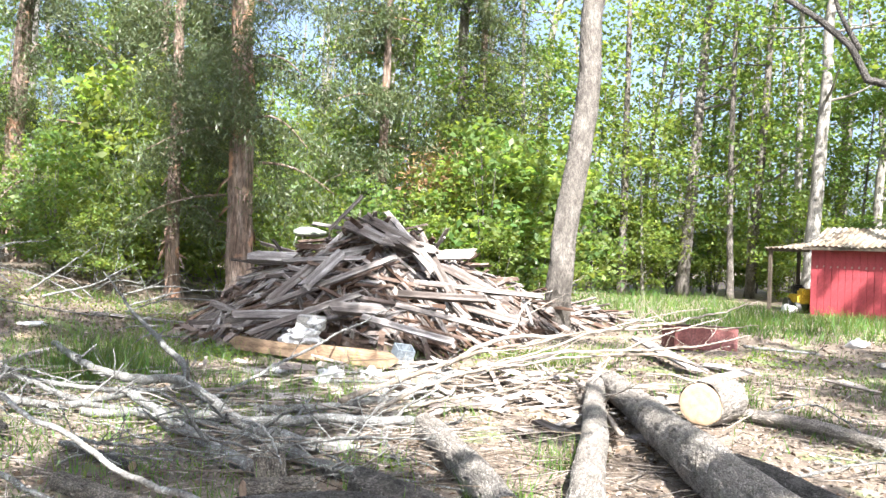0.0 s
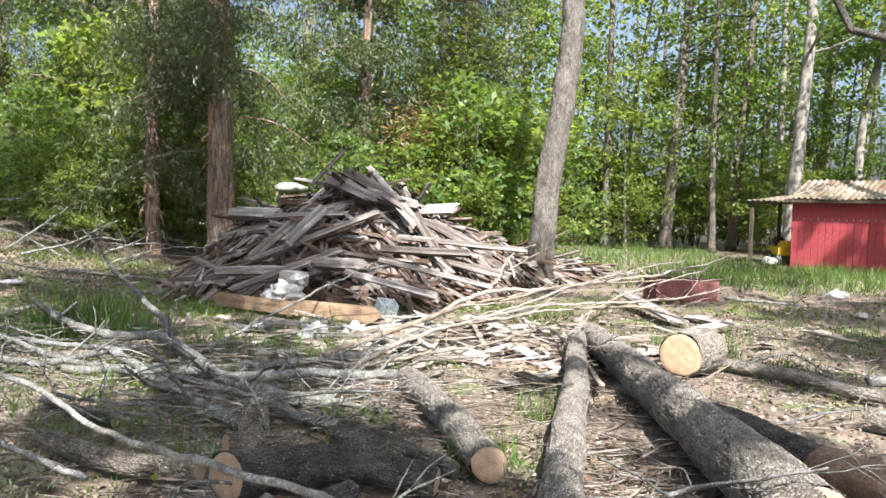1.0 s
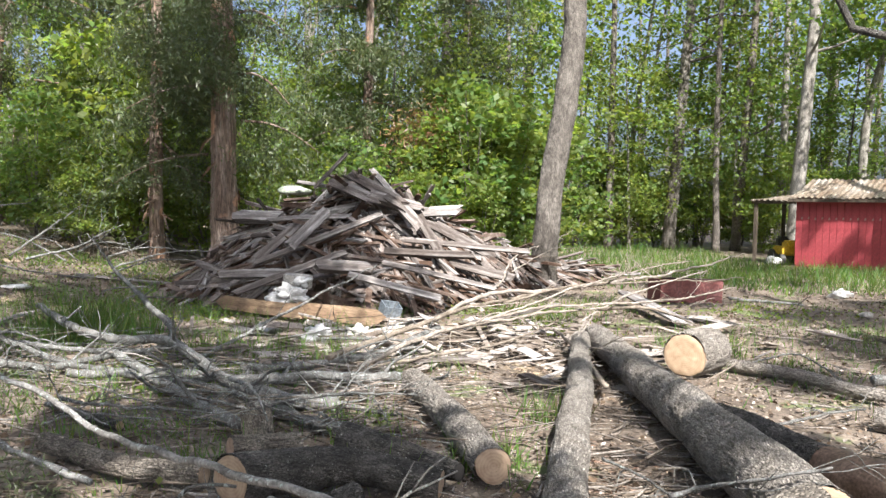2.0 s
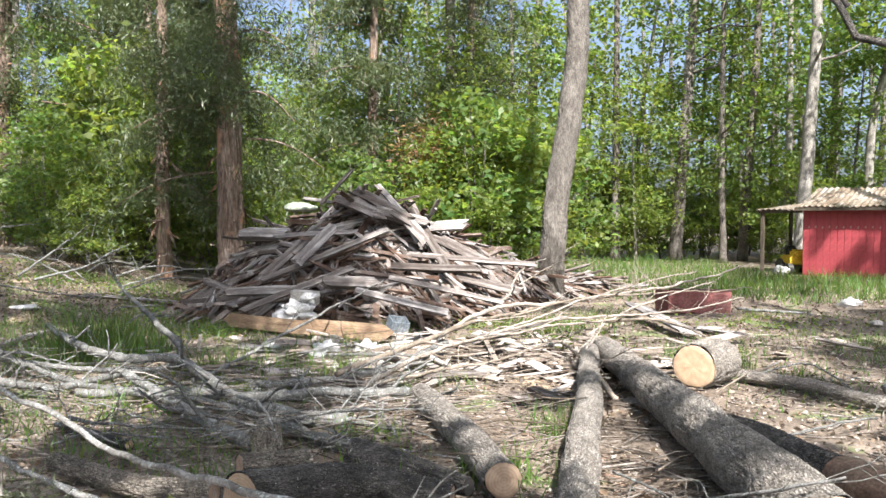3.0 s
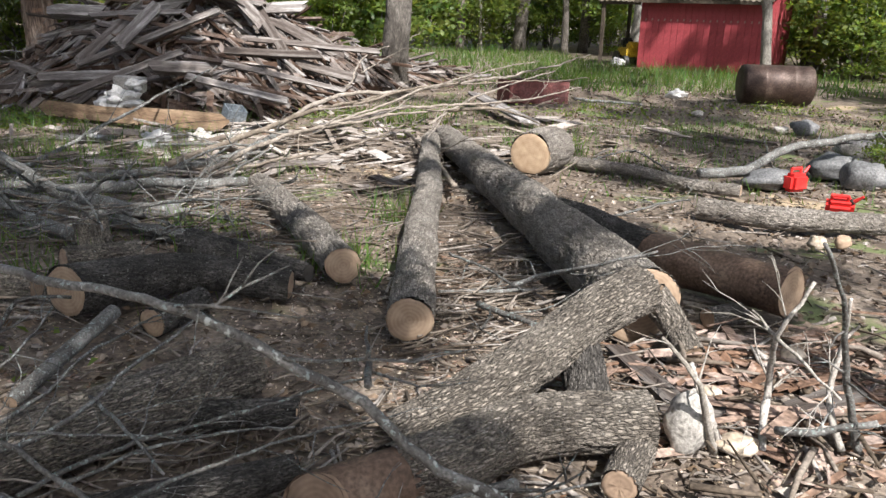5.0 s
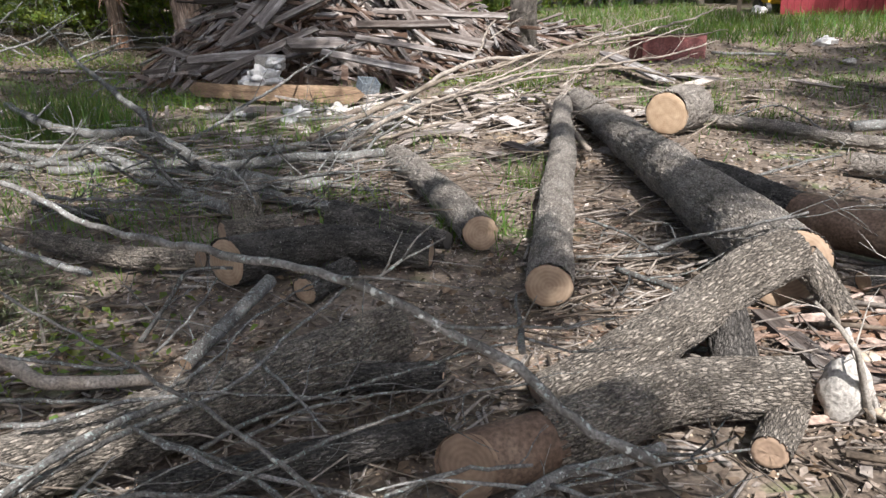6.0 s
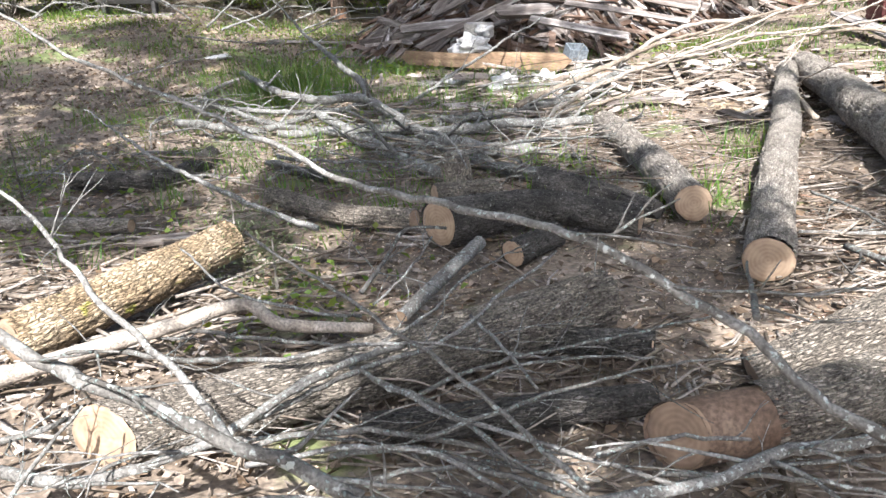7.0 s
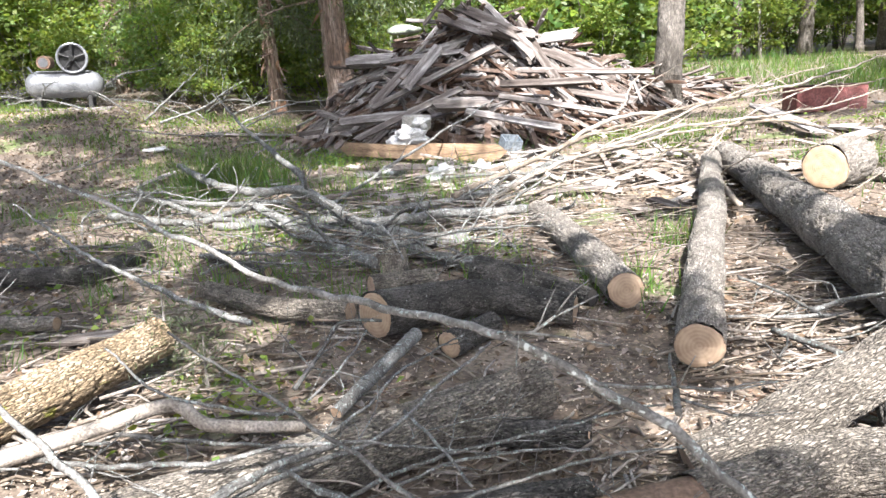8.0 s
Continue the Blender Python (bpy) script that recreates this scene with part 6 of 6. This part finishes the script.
tagged(hang("far_trunks", tube_mesh("far_trunks", tb), M_TRUNK), "grey trunks of the distant wood", "woods", kind="stuff")
for i, (x, y, s) in enumerate(ADDED_SHADE):
    z = float(rise(x, y)) - 0.05
    wood_tree([(x, y, z), (x + 0.2, y + 0.1, 6), (x + 0.3, y, 15)], 0.2, 0.08, M_TRUNK, 5, s, "unseen leafy tree added to shade the clearing", 700 + i)


def added_shade_oaks():
    """Unseen tall oaks added behind the walk; leafy boughs sit sunward of each wanted patch of shade."""
    rg = np.random.default_rng(333)
    ox, oy = toward.x / toward.z, toward.y / toward.z
    kept = [[] for _ in ADDED_OAKS]
    for x, y, r, h in SHADE_BOUGHS:
        c = np.array([x + ox * h, y + oy * h, h])
        i = int(np.argmin([math.hypot(c[0] - a, c[1] - b) for a, b in ADDED_OAKS]))
        kept[i].append((c, r))
    for i, (a, b) in enumerate(ADDED_OAKS):
        base = empty("oak_tree", (a, b, -0.05), "unseen leafy oak added to shade the clearing", "tree", "trees behind the walk")
        tm, Pn, R = trunk_mesh([(a, b, -0.1), (a + 0.1, b - 0.1, 6), (a + 0.2, b, 16)], 0.2, 0.07, 14, 0.3, 0.01, 340 + i)
        hang("trunk", tm, M_TRUNK, base)
        leaves = []
        for c, r in kept[i]:
            n = int(420 * (r / 0.5) ** 2)
            mid = c + rg.normal(size=(7, 3)) * (r * 0.55, r * 0.55, r * 0.3)
            at = mid[rg.integers(0, 7, n)] + rg.normal(size=(n, 3)) * (r * 0.36, r * 0.36, r * 0.2)
            leaves.append(leaf_quads(at, 0.17, rg, 0.5, 0.6))
            k = int(np.argmin(np.abs(Pn[:, 2] - (c[2] - 1.2))))
            q = [tuple(Pn[k]), tuple((Pn[k] + c) / 2 + (0, 0, -0.2)), tuple(c)]
            hang("limb", tube_mesh("limb", [tube_arrays(line(q, 10), np.linspace(0.06, 0.012, 10), 6)]), M_TRUNK, base)
        if leaves:
            hang("crown", quads("crown", np.vstack(leaves)), M_LEAF, base)


added_shade_oaks()
nc, _ = crown_arrays(13, 2.2, 8, 14, 60, 0.16, 72, 0.4)
# limb that reaches over the clearing
NT = (8.2, 5.6)
standing("oak_tree", "oak whose bare limb reaches over the clearing", [(NT[0], NT[1], -0.1), (8.1, 5.7, 4), (8.3, 5.6, 12)], 0.2, 0.1, M_DARK, seed=44, crown=quads("crown", shifted(nc, (8.2, 5.6, 0))), crown_mat=M_LEAF, limbs=[([(8.1, 5.7, 2.2), (4.27, 8.0, 3.37), (3.98, 8.2, 3.86), (3.4, 8.5, 4.39)], 0.07, 0.03), ([(4.08, 8.15, 3.74), (3.89, 8.2, 4.14), (3.79, 8.2, 4.48)], 0.03, 0.015)])

# ---- litter, twigs, chips and grass ----
rg = np.random.default_rng(15)


def scatter(n, cx, cy, sx, sy):
    return rg.normal(size=n) * sx + cx, rg.normal(size=n) * sy + cy


def lay(x, y, up=0.01):
    return np.stack([x, y, rough_ground(x, y) + up], 1)


x, y = rg.uniform(-9, 10, 44000), 1 + 18 * rg.random(44000) ** 1.5
xb, yb = rg.uniform(-15, -4, 16000), rg.uniform(9, 19, 16000)
x, y = np.concatenate([x, xb]), np.concatenate([y, yb])
L = leaf_quads(lay(x, y, 0.02), 0.055, rg, 0.8, 0.6)
tagged(hang("leaf_litter", quads("leaf_litter", L), M_LITTER), "scattered dry brown leaves on the soil", "leaf litter", kind="stuff")
xs, ys = [], []
for cx, cy, sx, sy, n in [(0.4, 4.2, 0.4, 0.4, 900), (0.7, 3.3, 0.5, 0.4, 1200), (1.2, 4.4, 0.5, 0.7, 1500), (2.2, 7.3, 0.6, 0.5, 700), (1.9, 2.7, 0.6, 0.4, 1500), (-1.6, 2.6, 0.6, 0.4, 900), (-1.0, 3.9, 0.5, 0.5, 700), (0.5, 8.3, 1.3, 0.8, 1400), (2.6, 5.8, 1.0, 0.8, 600), (-2.6, 2.9, 0.5, 0.3, 600), (0.2, 2.3, 0.4, 0.3, 500)]:
    a, b = scatter(n, cx, cy, sx, sy)
    xs.append(a)
    ys.append(b)
x, y = np.concatenate(xs), np.concatenate(ys)
L = leaf_quads(lay(x, y, 0.018), 0.014, rg, 0.8, 0.7)
tagged(hang("wood_chips", quads("wood_chips", L), M_CHIP), "pale saw chips strewn round the cut logs", "wood chips", kind="stuff")


TWIGS, DRY = [], []


def twig_field(xs, ys, lo, hi, r, up, into, bias=None):
    for x, y in zip(xs, ys):
        a = rg.uniform(0, 6.28) if bias is None else bias + rg.normal() * 0.5
        ln = rg.uniform(lo, hi)
        q = np.array([x, y, float(rough_ground(x, y)) + abs(rg.normal()) * up + 0.012])
        dd = np.array([math.cos(a), math.sin(a), rg.normal() * 0.08])
        k = rg.normal(size=3) * (0.1, 0.1, 0.03) * ln
        into.append(tube_arrays(np.array([q, q + dd * ln * 0.5 + k, q + dd * ln]), np.array([1.0, 0.8, 0.5]) * r * rg.uniform(0.5, 1.5), 5))


x, y = rg.uniform(-6, 6, 2600), 1.6 + 10 * rg.random(2600) ** 1.3
twig_field(x, y, 0.08, 0.5, 0.005, 0.02, TWIGS)
x, y = scatter(170, -0.6, 6.2, 1.1, 0.65)
twig_field(x, y, 0.4, 1.2, 0.005, 0.05, TWIGS, 0.15)
x, y = scatter(240, -3.0, 7.2, 1.5, 1.0)
twig_field(x, y, 0.3, 1.0, 0.005, 0.1, TWIGS, -0.4)
x, y = scatter(190, 0.6, 9.2, 1.6, 0.9)
twig_field(x, y, 0.2, 0.9, 0.006, 0.07, DRY, 0.4)
x, y = scatter(220, 2.2, 2.9, 0.6, 0.5)
twig_field(x, y, 0.1, 0.45, 0.012, 0.03, TWIGS)
x, y = scatter(130, -2.3, 2.9, 0.8, 0.4)
twig_field(x, y, 0.1, 0.5, 0.011, 0.03, TWIGS, 0.2)
x, y = scatter(420, 0.0, 2.9, 0.8, 0.45)
twig_field(x, y, 0.06, 0.35, 0.006, 0.03, TWIGS)
x, y = scatter(260, 1.1, 4.2, 0.35, 0.7)
twig_field(x, y, 0.1, 0.5, 0.007, 0.03, TWIGS, 0.1)
x, y = scatter(300, -2.8, 4.0, 0.8, 0.6)
twig_field(x, y, 0.08, 0.45, 0.008, 0.03, TWIGS, 0.1)
x, y = scatter(14, -0.9, 2.1, 0.7, 0.25)
twig_field(x, y, 0.3, 0.9, 0.004, 0.1, TWIGS, -0.3)
tagged(hang("twig_litter", tube_mesh("twig_litter", TWIGS), M_TWIG), "small dead twigs and bark strips strewn over the soil", "twigs", kind="stuff")
tagged(hang("dry_twigs", tube_mesh("dry_twigs", DRY), M_DRY), "dry pale twigs heaped by the trunk ends", "twigs", kind="stuff")
# broken board scraps between heap and logs
vs, fs, o = [], [], 0
for i in range(330):
    x, y = rg.normal() * 1.7 + 0.3, rg.normal() * 1.0 + 9.4
    q = SHAPES[int(rg.choice([3, 6, 7, 9, 6, 7]))]
    a = rg.uniform(0, 6.28)
    m = aligned((x, y, float(rough_ground(x, y)) + 0.03 + abs(rg.normal()) * 0.05), (math.cos(a), math.sin(a), rg.normal() * 0.12), (rg.normal() * 0.25, rg.normal() * 0.25, 1)) @ Matrix.Scale(rg.uniform(0.3, 0.8), 4)
    vs += [tuple(m @ v.co) for v in q.vertices]
    fs += [[k + o for k in p.vertices] for p in q.polygons]
    o += len(q.vertices)
me = bpy.data.meshes.new("board_scraps")
me.from_pydata(vs, [], fs)
tagged(hang("board_scraps", me, M_SCRAP), "splintered pale board scraps strewn on the ground", "scrap wood", kind="stuff")
vs, fs, o = [], [], 0
for i in range(320):
    x, y = rg.normal() * 0.5 + 2.3, rg.normal() * 0.35 + 2.9
    q = SHAPES[int(rg.choice([3, 6, 7]))]
    a = rg.uniform(-0.6, 0.6) if i % 2 else rg.uniform(0, 6.28)
    m = aligned((x, y, float(rough_ground(x, y)) + 0.02 + abs(rg.normal()) * 0.03), (math.cos(a), math.sin(a), rg.normal() * 0.1), (rg.normal() * 0.3, rg.normal() * 0.3, 1)) @ Matrix.Scale(rg.uniform(0.1, 0.35), 4)
    vs += [tuple(m @ v.co) for v in q.vertices]
    fs += [[k + o for k in p.vertices] for p in q.polygons]
    o += len(q.vertices)
me = bpy.data.meshes.new("bark_slabs")
me.from_pydata(vs, [], fs)
tagged(hang("bark_slabs", me, M_STRIP), "reddish slabs of peeled bark and split wood", "bark slabs", kind="stuff")


x, y = rg.uniform(-5, 5.5, 5200), 1.7 + 9 * rg.random(5200) ** 1.2
tagged(hang("bark_flakes", quads("bark_flakes", leaf_quads(lay(x, y, 0.02), 0.045, rg, 0.75, 0.45)), M_SCRAP), "grey-brown flakes of bark and splinters on the soil", "bark flakes", kind="stuff")


xs, ys = [], []
for cx, cy, sx, sy, n in [(1.15, 4.4, 0.22, 0.7, 900), (1.0, 3.3, 0.35, 0.25, 500), (2.2, 2.8, 0.6, 0.4, 700), (-2.9, 3.7, 0.6, 0.4, 600), (-1.6, 3.6, 0.5, 0.3, 400), (0.6, 6.2, 0.5, 0.8, 400), (-0.6, 8.0, 1.2, 0.7, 500), (-4.6, 5.2, 0.8, 0.6, 400)]:
    a, b = scatter(n, cx, cy, sx, sy)
    xs.append(a)
    ys.append(b)
x, y = np.concatenate(xs), np.concatenate(ys)
tagged(hang("bark_shreds", quads("bark_shreds", leaf_quads(lay(x, y, 0.015), 0.05, rg, 0.9, 0.2)), M_STRIP), "reddish shreds of peeled bark strewn between the logs", "bark shreds", kind="stuff")


def blades(x, y, h, w):
    n = len(x)
    p = lay(x, y, -0.01)
    a = rg.uniform(0, 6.28, n)
    s = np.stack([np.cos(a), np.sin(a), np.zeros(n)], 1) * (w * rg.uniform(0.6, 1.4, n))[:, None]
    hh = (h * rg.uniform(0.5, 1.3, n))[:, None]
    tip = p + np.stack([rg.normal(size=n) * 0.35, rg.normal(size=n) * 0.35, np.ones(n)], 1) * hh
    return np.stack([p - s, p + s, tip + s * 0.15, tip - s * 0.15], 1)


G = []
for cx, cy, sx, sy, n, h in [(-4.0, 9.6, 0.35, 0.45, 900, 0.45), (-4.6, 9.0, 0.6, 0.5, 300, 0.25), (-2.2, 8.6, 0.3, 0.3, 260, 0.25), (-1.3, 8.4, 0.3, 0.3, 200, 0.22), (-3.0, 6.6, 0.8, 0.5, 420, 0.16), (-1.6, 5.6, 0.7, 0.4, 260, 0.14), (-4.0, 11.8, 1.0, 0.5, 420, 0.2), (0.9, 6.2, 0.12, 0.2, 110, 0.2), (0.4, 5.0, 0.15, 0.2, 110, 0.2), (4.4, 7.6, 0.9, 0.8, 420, 0.12), (5.6, 10.5, 1.2, 0.8, 700, 0.14), (3.2, 9.4, 0.4, 0.5, 240, 0.2), (1.6, 11.6, 0.5, 0.4, 300, 0.3), (-5.6, 13.0, 1.4, 0.8, 420, 0.15), (-1.2, 9.9, 0.4, 0.3, 160, 0.25)]:
    x, y = scatter(n, cx, cy, sx, sy)
    G.append(blades(x, y, np.full(n, h), 0.006))
for i in range(110):
    cx, cy = rg.uniform(-6.5, 0.5), rg.uniform(4.0, 12.5)
    x, y = scatter(34, cx, cy, 0.12, 0.12)
    G.append(blades(x, y, np.full(34, rg.uniform(0.08, 0.24)), 0.005))
for i in range(90):
    cx, cy = rg.uniform(-13, -3.5), rg.uniform(10, 17.5)
    x, y = scatter(60, cx, cy, 0.3, 0.25)
    G.append(blades(x, y, np.full(60, rg.uniform(0.06, 0.2)), 0.008))
for i in range(40):
    cx, cy = rg.uniform(2.6, 9.5), rg.uniform(6, 15)
    x, y = scatter(40, cx, cy, 0.2, 0.2)
    G.append(blades(x, y, np.full(40, rg.uniform(0.06, 0.16)), 0.006))
x, y = rg.uniform(2.6, 16, 11000), rg.uniform(16.5, 33, 11000)
keep = (x < y * 0.62 + 1) & ~((x > 10.4) & (x < 15.2) & (y > 23)) & (x > 2.6 + 0.15 * (y - 16))
x, y = x[keep], y[keep]
G.append(blades(x, y, np.full(len(x), 0.26) * (0.5 + np.abs(np.sin(x * 1.3 + 0.7 * y) * np.cos(0.9 * y - 0.5 * x))), 0.012))
x, y = rg.uniform(6.5, 15, 3000), rg.uniform(15.5, 23, 3000)
G.append(blades(x, y, np.full(len(x), 0.22), 0.012))
tagged(hang("grass", quads("grass", np.vstack(G)), M_GRASS), "fresh green grass in tufts and a sunny meadow strip", "grass", kind="stuff")
W = []
for cx, cy, sx, sy, n in [(1.4, 12.6, 0.6, 0.3, 500), (1.5, 10.6, 0.5, 0.3, 400), (-3.2, 11.7, 0.5, 0.4, 350), (-4.6, 6.2, 0.5, 0.4, 250), (-2.4, 7.6, 0.5, 0.4, 250), (5.2, 12.8, 0.9, 0.4, 350), (-6.2, 15, 1.5, 0.8, 700), (-9.5, 14.6, 1.5, 0.6, 600), (-1.6, 3.5, 0.25, 0.25, 160), (-3.6, 4.6, 0.3, 0.3, 200), (8.8, 13.2, 0.9, 0.5, 400), (12.5, 23.4, 1.4, 0.3, 600)]:
    x, y = scatter(n, cx, cy, sx, sy)
    p = lay(x, y, 0)
    p[:, 2] += np.abs(rg.normal(size=n)) * 0.05
    W.append(leaf_quads(p, 0.06, rg, 0.5, 0.6))
tagged(hang("weeds", quads("weeds", np.vstack(W)), M_LIME), "low broad-leaved weeds in patches", "weeds", kind="stuff")
